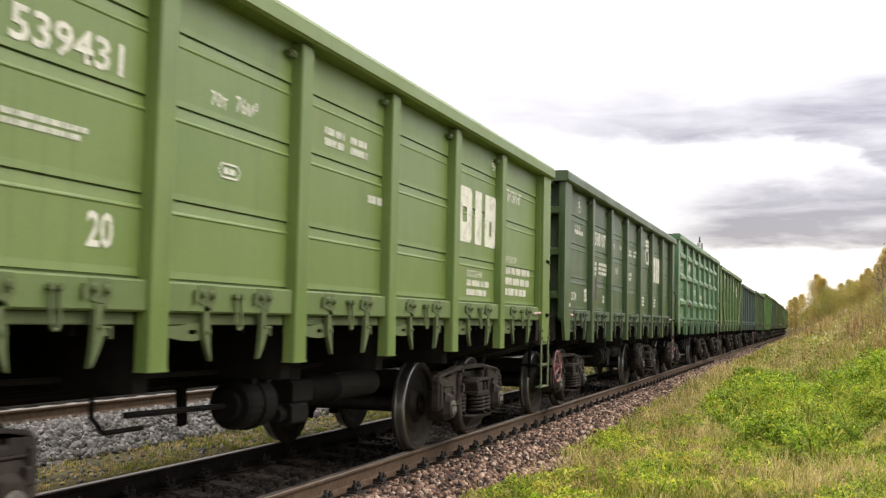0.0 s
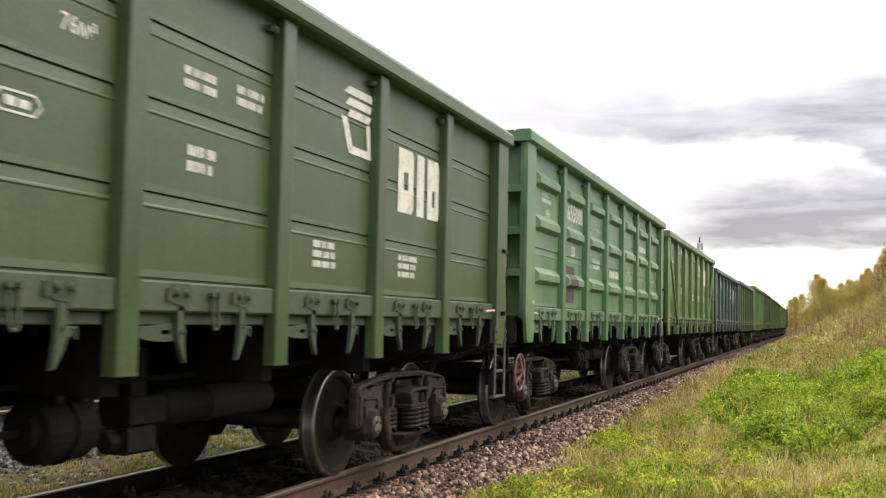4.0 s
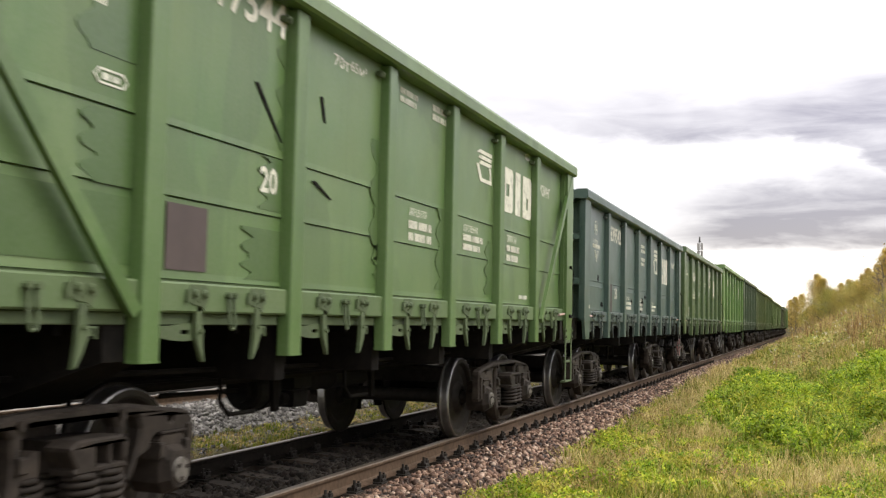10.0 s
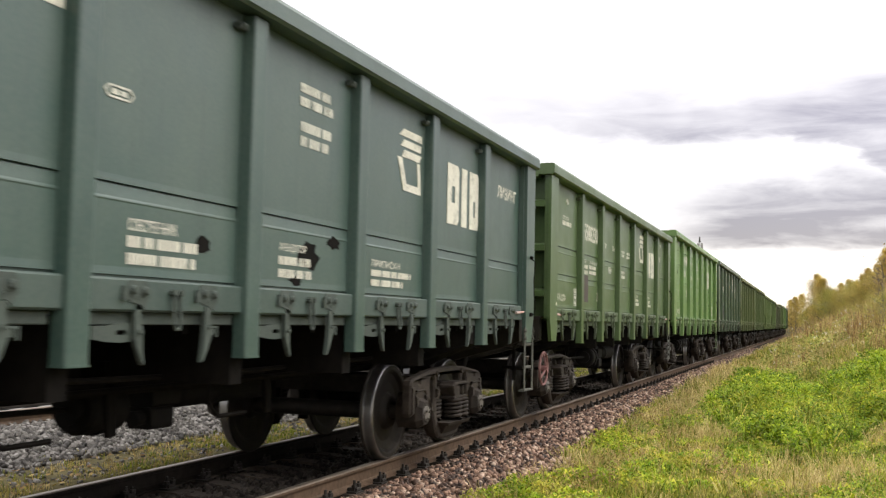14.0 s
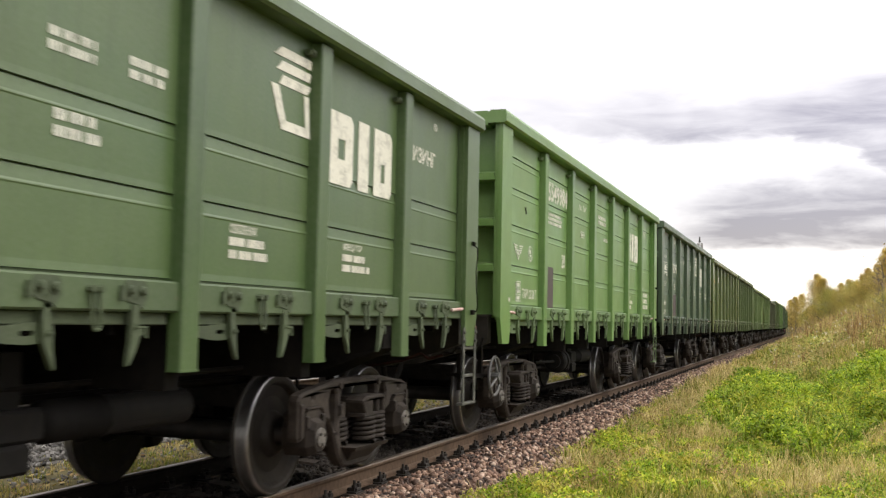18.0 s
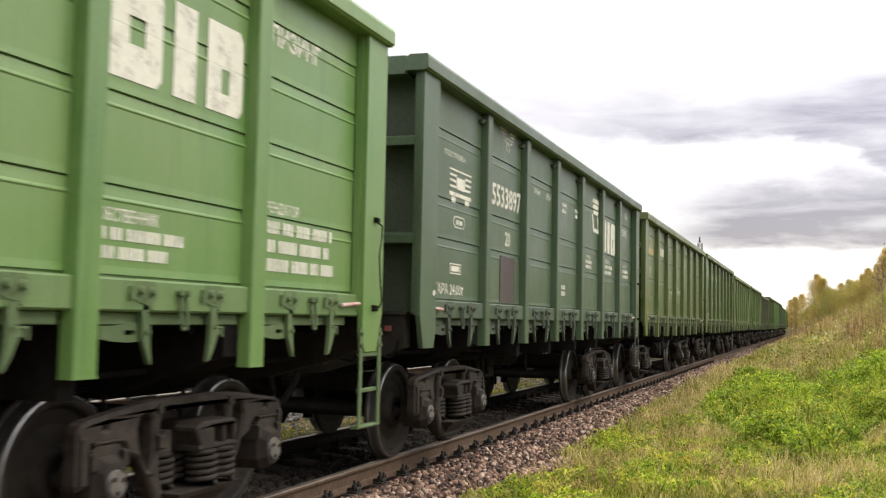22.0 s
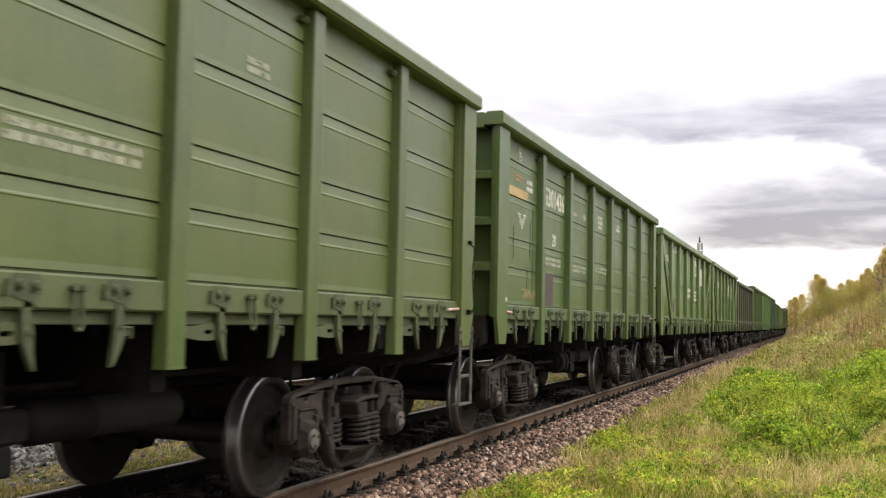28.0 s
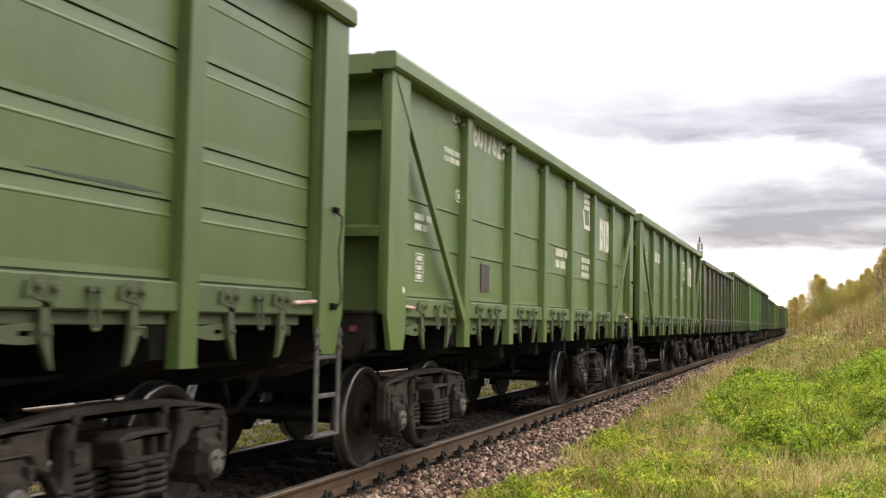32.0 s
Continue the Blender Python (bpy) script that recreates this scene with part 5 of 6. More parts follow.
def marks_of_wagon_6(w):
    mark(w, "text", -3.84, -2.49, 3.21, 0.23, "55549984")
    mark(w, "bars", -3.84, -2.80, 2.84, 0.16, "3")
    mark(w, "text", -2.84, -2.61, 2.29, 0.17, "20")
    mark(w, "patch", -3.80, -3.35, 1.88, 0.53)
    mark(w, "emblem", -5.39, -4.99, 2.26, 0.13)
    mark(w, "text", -4.98, -4.28, 1.75, 0.12, "ТАРА 23,50 Т")
    mark(w, "plate", -5.28, -5.07, 1.78, 0.20)
    mark(w, "text", -1.69, -1.47, 3.20, 0.07, "70т")
    mark(w, "text", -1.39, -1.13, 3.21, 0.08, "76м³")
    mark(w, "oval", -1.57, -1.25, 2.79, 0.08)
    mark(w, "bars", -0.11, 0.72, 3.16, 0.16, "2")
    mark(w, "bars", 0.37, 0.71, 2.85, 0.06, "1")
    mark(w, "circle", -4.70, -4.51, 2.28, 0.17)
    mark(w, "scratch", -4.90, -4.81, 2.81, 0.08)
    mark(w, "brand", 2.78, 4.11, 2.93, 0.55)
    mark(w, "text", 4.45, 5.20, 3.32, 0.125, "ЛИЗИНГ")
    mark(w, "block", 2.70, 3.53, 1.83, 0.27, "СОБСТВЕННИК|3")
    mark(w, "block", 4.40, 5.52, 1.95, 0.46, "АРЕНДАТОР|4|0.48")
    mark(w, "circle", 3.90, 4.16, 3.53, 0.08)


marks_of_wagon_6(WAGONS[6])

def marks_of_wagon_7(w):
    mark(w, "text", -5.66, -4.77, 1.71, 0.11, "ТАРА 24,00т")
    mark(w, "box", -5.20, -4.86, 1.93, 0.06)
    mark(w, "block", -5.42, -4.46, 3.08, 0.07, "ПОСТРОЕН|1")
    mark(w, "wagonmark", -5.26, -4.56, 2.81, 0.23)
    mark(w, "oval", -5.13, -4.74, 2.41, 0.10)
    mark(w, "emblem", -3.48, -2.86, 3.54, 0.19)
    mark(w, "symbol", 2.00, 2.66, 3.19, 0.56)
    mark(w, "brand", 2.70, 4.00, 2.92, 0.56)
    mark(w, "text", -3.81, -2.42, 2.86, 0.22, "55533897")
    mark(w, "text", -3.24, -3.01, 2.38, 0.15, "20")
    mark(w, "patch", -3.42, -2.80, 1.90, 0.50)
    mark(w, "text", -1.91, -1.57, 3.12, 0.06, "70т")
    mark(w, "text", -1.24, -0.95, 3.12, 0.09, "69м³")
    mark(w, "bars", -0.28, 0.03, 3.07, 0.16, "2")
    mark(w, "bars", 0.60, 1.00, 3.07, 0.15, "2")
    mark(w, "bars", -0.27, 0.01, 1.87, 0.17, "2")
    mark(w, "text", 4.53, 5.31, 3.14, 0.125, "ЛИЗИНГ")
    mark(w, "block", 1.43, 2.02, 2.39, 0.22, "ПРИПИСАН|3")
    mark(w, "block", 3.07, 3.74, 2.39, 0.26, "СОБСТВЕННИК|3")
    mark(w, "block", 4.88, 5.50, 2.40, 0.26, "АРЕНДАТОР|3")
    mark(w, "circle", 5.06, 5.33, 3.48, 0.12)


marks_of_wagon_7(WAGONS[7])

def marks_of_wagon_8(w):
    mark(w, "faint", -2.16, -0.92, 2.20, 0.10, "2")
    mark(w, "faint", -0.37, 0.71, 2.25, 0.12, "2")
    mark(w, "faint", -0.04, 0.29, 3.10, 0.20, "3")
    mark(w, "faint", 1.73, 2.07, 3.04, 0.11, "2")
    mark(w, "faint", -1.20, -0.99, 3.02, 0.05, "1")
    mark(w, "band", -5.44, -4.50, 3.03, 0.13)
    mark(w, "ochre", -5.20, -4.80, 3.22, 0.10, "2")
    mark(w, "bars", -3.70, -2.66, 3.12, 0.20, "1")
    mark(w, "emblem", -5.10, -4.75, 2.60, 0.13)
    mark(w, "touchup", -3.60, -2.70, 1.90, 0.42)


marks_of_wagon_8(WAGONS[8])

def marks_of_wagon_9(w):
    mark(w, "text", -3.91, -2.59, 3.12, 0.23, "55301436")
    mark(w, "text", -3.31, -3.08, 2.55, 0.15, "20")
    mark(w, "faint", -3.80, -2.59, 2.24, 0.12, "2")
    mark(w, "patch", -3.85, -3.24, 1.85, 0.40)
    mark(w, "emblem", -5.13, -4.73, 2.65, 0.14)
    mark(w, "ochretext", -4.87, -4.21, 1.76, 0.10, "ТАРА 24")
    mark(w, "faint", -2.08, -0.90, 2.23, 0.12, "2")
    mark(w, "faint", -0.30, 0.96, 2.30, 0.11, "2")
    mark(w, "text", -1.96, -1.69, 3.06, 0.05, "68т")
    mark(w, "text", -1.25, -1.01, 3.08, 0.08, "88м³")
    mark(w, "bars", -0.03, 0.39, 3.11, 0.21, "3")
    mark(w, "bars", 1.67, 2.13, 3.16, 0.12, "2")
    mark(w, "smear", -5.01, -4.21, 2.07, 0.06)
    mark(w, "smear", -3.86, -2.46, 2.05, 0.03)
    mark(w, "smear", -2.05, -0.76, 2.07, 0.03)
    mark(w, "smear", -0.47, 0.72, 2.07, 0.03)
    mark(w, "smear", 1.20, 2.42, 2.07, 0.03)
    mark(w, "smear", 2.99, 4.12, 2.07, 0.03)
    mark(w, "band", -5.54, -4.65, 2.995, 0.11)
    mark(w, "bars", -4.72, -4.36, 3.14, 0.16, "2")
    mark(w, "drip", -5.31, -5.27, 2.37, 0.40)
    mark(w, "drip", -4.40, -4.34, 2.33, 1.10)
    mark(w, "drip", -4.64, -4.61, 1.95, 0.30)
    mark(w, "drip", -4.52, -4.48, 2.45, 0.50)
    mark(w, "circle", -5.14, -4.92, 3.48, 0.14)
    mark(w, "ochre", -5.26, -4.90, 3.18, 0.10, "2")


marks_of_wagon_9(WAGONS[9])

def marks_of_wagon_10(w):
    mark(w, "text", -3.48, -2.25, 3.43, 0.26, "6017629")
    mark(w, "text", -2.45, -2.18, 2.31, 0.18, "20")
    mark(w, "patch", -3.39, -3.09, 1.88, 0.27)
    mark(w, "circle", -4.53, -4.23, 3.46, 0.17)
    mark(w, "bars", -4.66, -4.07, 3.06, 0.15, "2")
    mark(w, "bars", -5.44, -4.99, 2.31, 0.17, "2")
    mark(w, "symbol", 2.05, 2.74, 3.19, 0.58)
    mark(w, "brand", 3.34, 4.63, 2.92, 0.54)
    mark(w, "bars", 0.12, 0.84, 2.32, 0.30, "2")
    mark(w, "bars", 1.89, 2.60, 2.28, 0.32, "3")
    mark(w, "oval", -4.32, -3.99, 2.68, 0.10)
    mark(w, "plate", -5.41, -5.19, 1.89, 0.21)


marks_of_wagon_10(WAGONS[10])
for far in (11, 16, 17, 20, 21):
    for kind, y0, y1, z, h, words in (("bars", -3.8, -2.5, 2.95, 0.24, "1"), ("symbol", 1.9, 2.5, 2.9, 0.52, ""), ("brand", 3.1, 4.3, 2.8, 0.55, ""), ("bars", 1.4, 2.1, 2.3, 0.25, "3"), ("bars", -5.1, -4.5, 2.9, 0.14, "2")):
        mark(WAGONS[far], kind, y0, y1, z, h, words)


# ---- the permanent way ----
def rail_profile():
    """Heavy flat-bottom section: (across, height); running surface at 0."""
    half = [(0.075, -0.18), (0.075, -0.168), (0.03, -0.150), (0.012, -0.135), (0.010, -0.060), (0.016, -0.045), (0.036, -0.034), (0.0375, -0.012), (0.031, -0.003), (0.018, 0.0)]
    return half + [(-x, z) for x, z in reversed(half)]


def swept(ring, offset, z, stations, head=False):
    s = Shape()
    n = len(ring)
    for d in stations:
        for x, h in ring:
            px, py, _ = on_track(d, offset + x)
            s.v.append((px, py, h + z))
    for k in range(len(stations) - 1):
        for q in range(n):
            q2 = (q + 1) % n
            s.f.append((k * n + q, k * n + q2, (k + 1) * n + q2, (k + 1) * n + q))
            # slot 2 is the gauge side, painted darker to stand in for shade
            s.s.append(1 if head and 7 <= q <= 11 else 2 if head == (-1 if q > 11 else 1) else 0)
    return s


STATIONS = [-30.0] + list(range(0, 150, 10)) + list(range(150, 420, 6))
TRACK2, RISE2 = -5.40, 0.17       # centre of the second track, and how much higher it lies
for centre, rise in ((0.0, 0.0), (TRACK2, RISE2)):
    for side in (-0.7975, 0.7975):
        me = swept(rail_profile(), centre + side, rise, STATIONS, 1 if side < 0 else -1).mesh("rail", [RAILSIDE, RAILHEAD, SHADYRAIL])
        thing("rail", "rust-brown steel rail with worn bright head", "rail", "rails", None, me, "structure")

bed_ring = [(-2.1, -0.6), (-1.75, -0.29), (-1.30, -0.24), (0.90, -0.24), (1.0, -0.205), (1.5, -0.205), (1.95, -0.28), (2.6, -0.6)]
bed_shape = swept(bed_ring, 0, 0, STATIONS)
# faces below the train take the darkened fines as painted shade
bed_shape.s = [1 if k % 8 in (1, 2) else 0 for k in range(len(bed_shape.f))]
bed = thing("ballast_bed", "ballast bed under the sleepers, darkened below the train", "ballast", "", None, bed_shape.mesh("ballast_bed", [BED, DARKBED]), "structure")
bed2_ring = [(-2.2, -0.5), (-1.6, -0.03), (1.6, -0.03), (2.5, -0.215), (2.62, -0.3), (2.7, -0.6)]
bed2 = thing("ballast_bed", "grey ballast bed of the second track", "ballast", "", None, swept(bed2_ring, TRACK2, 0, STATIONS).mesh("ballast_bed", GREYSTONE), "structure")


def sleeper_shape():
    """Concrete sleeper, waisted in the middle, with raised rail seats."""
    s = Shape()
    prof = [(-1.36, 0.10, -0.20), (-1.05, 0.115, -0.185), (-0.55, 0.11, -0.19), (0.0, 0.10, -0.23), (0.55, 0.11, -0.19), (1.05, 0.115, -0.185), (1.36, 0.10, -0.20)]
    for (x0, w0, z0), (x1, w1, z1) in zip(prof, prof[1:]):
        s.solid([(x0, -w0 - 0.03, -0.36), (x0, w0 + 0.03, -0.36), (x0, w0, z0), (x0, -w0, z0)], [(x1, -w1 - 0.03, -0.36), (x1, w1 + 0.03, -0.36), (x1, w1, z1), (x1, -w1, z1)])
    return s


def fastening_shape():
    """Base plate with clip bolts on both sides of the rail foot."""
    s = Shape().box(-0.17, 0.17, -0.08, 0.08, -0.185, -0.168, 0.004)
    for x in (-0.115, 0.115):
        s.box(x - 0.05, x + 0.05, -0.05, 0.05, -0.168, -0.135, 0.008)
        for dy, h in ((-0.045, -0.065), (0.05, -0.085)):
            s.rod((x + (0.02 if x > 0 else -0.02), dy, -0.16), (x + (0.02 if x > 0 else -0.02), dy, h), 0.014, 6)
            s.rod((x + (0.02 if x > 0 else -0.02), dy, -0.135), (x + (0.02 if x > 0 else -0.02), dy, -0.105), 0.028, 6)
    return s


PITCH_S = 0.60
sleeper_mesh, pale_mesh = sleeper_shape().mesh("sleeper", SLEEPER), sleeper_shape().mesh("sleeper", PALESLEEPER)
clip_mesh = fastening_shape().mesh("fastening", CLIP)
for k in range(170):
    y = 4.06 + PITCH_S * k
    part("sleeper", sleeper_mesh, bed, pose(0, y, 0, 0, 0, random.uniform(-0.6, 0.6)))
    if k < 70:
        for x in (-0.7975, 0.7975):
            part("fastening", clip_mesh, bed, pose(x, y, 0))
for k in range(60):
    part("sleeper", pale_mesh, bed2, pose(TRACK2, 7.0 + PITCH_S * k, RISE2, 0, 0, random.uniform(-0.6, 0.6)))


# ---- loose stones ----
def stones(name, label, mat, n, x0, x1, y0, y1, ground_of, size, seed, power=1.0):
    """Crushed stones: blocks with knocked corners, turned at random, denser near the start."""
    rng = np.random.default_rng(seed)
    cube = np.array([(-1, -1, -1), (1, -1, -1), (1, 1, -1), (-1, 1, -1), (-1, -1, 1), (1, -1, 1), (1, 1, 1), (-1, 1, 1)], float)
    quads = np.array([(0, 3, 2, 1), (4, 5, 6, 7), (0, 1, 5, 4), (1, 2, 6, 5), (2, 3, 7, 6), (3, 0, 4, 7)])
    y = y0 + (y1 - y0) * rng.random(n) ** power
    x = x0 + (x1 - x0) * rng.random(n)
    z = np.array([ground_of(a, b) for a, b in zip(x, y)])
    half = size * (0.55 + 0.9 * rng.random(n)) * (1 + 0.012 * np.maximum(y - 12, 0))
    v = cube[None] * (1 + 0.55 * (rng.random((n, 8, 3)) - 0.5)) * half[:, None, None] * np.stack([1 + 0.5 * rng.random(n), np.ones(n), 0.6 + 0.4 * rng.random(n)], 1)[:, None]
    q = rng.normal(size=(n, 4))
    q /= np.linalg.norm(q, axis=1)[:, None]
    w, a, b, c = q.T
    rot = np.stack([np.stack([1 - 2 * (b * b + c * c), 2 * (a * b - c * w), 2 * (a * c + b * w)], 1), np.stack([2 * (a * b + c * w), 1 - 2 * (a * a + c * c), 2 * (b * c - a * w)], 1),
                    np.stack([2 * (a * c - b * w), 2 * (b * c + a * w), 1 - 2 * (a * a + b * b)], 1)], 1)
    v = np.einsum("nij,nkj->nki", rot, v) + np.stack([x, y, z + half * 0.35], 1)[:, None]
    f = quads[None] + 8 * np.arange(n)[:, None, None]
    return scatter_mesh(name, label, "stones", mat, v.reshape(-1, 3), f.reshape(-1, 4), 4)


def scatter_mesh(name, label, category, mat, verts, faces, sides):
    me = bpy.data.meshes.new(name)
    me.vertices.add(len(verts))
    me.vertices.foreach_set("co", np.asarray(verts, np.float32).ravel())
    m = len(faces)
    me.loops.add(m * sides)
    me.loops.foreach_set("vertex_index", np.asarray(faces, np.int32).ravel())
    me.polygons.add(m)
    me.polygons.foreach_set("loop_start", np.arange(m, dtype=np.int32) * sides)
    me.polygons.foreach_set("loop_total", np.full(m, sides, np.int32))
    me.materials.append(mat)
    me.update(calc_edges=True)
    me.validate()
    return thing(name, label, category, "", None, me, "stuff")


def shoulder(x, y):
    """Height of the near ballast bed's surface."""
    pts = ((-2.1, -0.34), (-1.75, -0.29), (-1.30, -0.24), (0.90, -0.24), (1.0, -0.205), (1.5, -0.205), (1.95, -0.28), (2.25, -0.37), (2.6, -0.37))
    for (a, za), (b, zb) in zip(pts, pts[1:]):
        if x <= b:
            return za + (zb - za) * max(0, (x - a)) / (b - a)
    return -0.36


def shoulder2(x, y):
    u = x - TRACK2
    return -0.03 if u < 1.6 else -0.03 - 0.185 * (u - 1.6) / 0.9


stones("ballast_stones", "pinkish-grey crushed stones on the track shoulder", STONE, 24000, 0.90, 2.45, 5.5, 75, shoulder, 0.0175, 1, 1.9)
stones("ballast_stones", "crushed stones between the rails, darkened for the train's shade", DARKSTONE, 8500, -0.74, 0.74, 5.5, 45, shoulder, 0.022, 2, 1.6)
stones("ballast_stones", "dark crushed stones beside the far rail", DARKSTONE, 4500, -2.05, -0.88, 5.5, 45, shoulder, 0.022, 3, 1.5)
stones("ballast_stones", "grey crushed stones of the second track", GREYSTONE, 18000, -4.55, -2.82, 6, 42, shoulder2, 0.021, 4, 1.3)
stones("ballast_stones", "pinkish-grey crushed stones along the track behind", STONE, 5000, 0.90, 2.2, -12, 5.5, shoulder, 0.024, 11)
stones("ballast_stones", "crushed stones along the track behind, darkened for the train's shade", DARKSTONE, 4000, -2.0, 0.74, -12, 5.5, shoulder, 0.024, 12)


# ---- ground: one sheet, with the cutting's grassy bank on the right ----
def smooth(a, b, v):
    u = min(max((v - a) / (b - a), 0.0), 1.0)
    return u * u * (3 - 2 * u)


def bend_x(y):
    """How far the track has bent to the left at y."""
    return 0.0 if y <= BEND_START else -(BEND_RADIUS - math.sqrt(max(BEND_RADIUS ** 2 - min(y - BEND_START, 400.0) ** 2, 0)))


def land(x, y):
    u = x - bend_x(y)
    if u < 1.0:
        if u > -3.9:
            return -0.235 if -3.6 < u < -1.7 else -0.40
        return -0.35 + 0.10 * smooth(-7.5, -9.5, -abs(u)) if u > -9 else -0.20
    toe = 5.2 - 2.2 * smooth(16, 60, y)
    rise = 0.55 * max(u - toe, 0.0) * smooth(8, 26, y)
    rise = 6.0 * (1 - math.exp(-rise / 6.0))
    lumps = 0.05 * noise.noise((x * 0.9, y * 0.6, 1.3)) + 0.16 * noise.noise((x * 0.23, y * 0.16, 4.1)) * smooth(3.5, 6, u)
    return -0.36 + rise + lumps


xs = [-1500, -600, -200, -80, -40, -25, -16, -11, -9, -7.8, -6.5, -5.0, -4.2, -3.65, -3.55, -3.0, -2.4, -1.75, -1.65, -0.5, 1.0] + [1.5 + 0.5 * k for k in range(30)] + [18, 21, 25, 30, 38, 50, 80, 150, 400, 1500]
ys = [-250, -60, -20] + [-10 + 2.0 * k for k in range(48)] + [90, 100, 115, 130, 150, 170, 195, 220, 250, 300, 380, 500, 800, 1300, 2200]
g = Shape()
g.v = [(x, y, land(x, y)) for y in ys for x in xs]
nx = len(xs)
g.f = [(r * nx + c, r * nx + c + 1, (r + 1) * nx + c + 1, (r + 1) * nx + c) for r in range(len(ys) - 1) for c in range(nx - 1)]
g.s = [0] * len(g.f)
thing("ground", "rough grassy ground rising to a bank", "ground", "", None, g.mesh("ground", SOIL, True), "structure")

# ---- grass, weeds ----
GREENS = foliage("green_grass", [(0.0, (0.085, 0.135, 0.011)), (0.40, (0.195, 0.255, 0.020)), (0.75, (0.365, 0.355, 0.046)), (1.0, (0.560, 0.415, 0.120))])
TAN = foliage("dry_grass", [(0.0, (0.370, 0.275, 0.105)), (0.5, (0.600, 0.455, 0.195)), (0.8, (0.370, 0.335, 0.080)), (1.0, (0.740, 0.585, 0.290))])
LEAFY = foliage("leafy_weeds", [(0.0, (0.065, 0.115, 0.006)), (0.45, (0.165, 0.270, 0.010)), (0.8, (0.300, 0.420, 0.016)), (1.0, (0.460, 0.520, 0.030))], 0.55, 0.25)
SUNLEAF = foliage("pale_leafy_weeds", [(0.0, (0.100, 0.170, 0.010)), (0.45, (0.245, 0.345, 0.017)), (0.8, (0.410, 0.480, 0.028)), (1.0, (0.600, 0.500, 0.055))], 0.55, 0.3)
YELLOWLEAF = foliage("yellowing_weeds", [(0.0, (0.090, 0.165, 0.009)), (0.45, (0.255, 0.375, 0.017)), (0.85, (0.460, 0.530, 0.032)), (1.0, (0.680, 0.520, 0.080))], 0.55, 0.28)
BROWNWEED = foliage("withered_weeds", [(0.0, (0.180, 0.105, 0.050)), (0.4, (0.370, 0.225, 0.100)), (0.7, (0.420, 0.325, 0.090)), (1.0, (0.660, 0.450, 0.230))])
BANKGREEN = foliage("bank_weeds", [(0.0, (0.130, 0.165, 0.028)), (0.5, (0.300, 0.340, 0.055)), (0.85, (0.500, 0.450, 0.105)), (1.0, (0.660, 0.480, 0.190))])
AUTUMN = foliage("autumn_leaves", [(0.0, (0.340, 0.300, 0.080)), (0.4, (0.570, 0.440, 0.110)), (0.8, (0.740, 0.560, 0.150)), (1.0, (0.660, 0.400, 0.140))], 0.6, 0.45)
OLIVE = foliage("olive_leaves", [(0.0, (0.220, 0.250, 0.060)), (0.6, (0.400, 0.370, 0.090)), (1.0, (0.600, 0.470, 0.120))], 0.6, 0.45)
PALEHEAD = foliage("pale_seed_heads", [(0.0, (0.55, 0.50, 0.40)), (0.5, (0.68, 0.64, 0.54)), (1.0, (0.75, 0.72, 0.64))])
BARK = plain("grey_bark", (0.10, 0.085, 0.07), (0.22, 0.20, 0.18), 12, 0.9, 0, 0.6, 0.01, 5, (1, 1, 0.3))


def spots(rng, n, x0, x1, y0, y1, power, keep):
    """Random places, denser near y0, kept by a probability that depends on the place."""
    y = y0 + (y1 - y0) * rng.random(n) ** power
    x = x0 + (x1 - x0) * rng.random(n)
    ok = np.array([rng.random() < keep(a, b) for a, b in zip(x, y)], bool)
    x, y = x[ok], y[ok]
    return x, y, np.array([land(a, b) for a, b in zip(x, y)])


def blades(name, label, mat, places, height, width, seed, lean=0.6, spread=0.035):
    """Tufts of five bent, tapering blades that lean outwards."""
    rng = np.random.default_rng(seed)
    x, y, z = places
    tuft = rng.random(len(x)) * 2 * np.pi
    x, y, z, tuft = [np.repeat(q, 5) for q in (x, y, z, tuft)]
    n = len(x)
    a = rng.random(n) * 2 * np.pi
    out = rng.random(n) * spread * (1 + 0.02 * np.maximum(y - 12, 0))
    x, y = x + out * np.cos(a), y + out * np.sin(a)
    h = height * (0.45 + 0.9 * rng.random(n)) * (1 + 0.004 * y)
    w = width * (0.7 + 0.6 * rng.random(n)) * (1 + 0.03 * np.maximum(y - 12, 0))
    b = a + 0.8 * rng.normal(size=n)
    a = rng.random(n) * 2 * np.pi
    side = np.stack([np.cos(a), np.sin(a), np.zeros(n)], 1) * w[:, None] / 2
    tilt = np.stack([np.cos(b), np.sin(b), np.zeros(n)], 1) * (lean * h * rng.random(n))[:, None]
    base = np.stack([x, y, z - 0.02], 1)
    mid = base + tilt * 0.35 + np.array([0, 0, 1]) * (h * 0.6)[:, None]
    tip = base + tilt + np.array([0, 0, 1]) * (h * (1 - 0.12 * rng.random(n)))[:, None]
    v = np.stack([base - side, base + side, mid + side * 0.75, mid - side * 0.75, tip + side * 0.1, tip - side * 0.1], 1)
    k = 6 * np.arange(n)[:, None]
    f = np.concatenate([k + np.array([[0, 1, 2, 3]]), k + np.array([[3, 2, 4, 5]])], 0)
    return scatter_mesh(name, label, "grass", mat, v.reshape(-1, 3), f, 4)


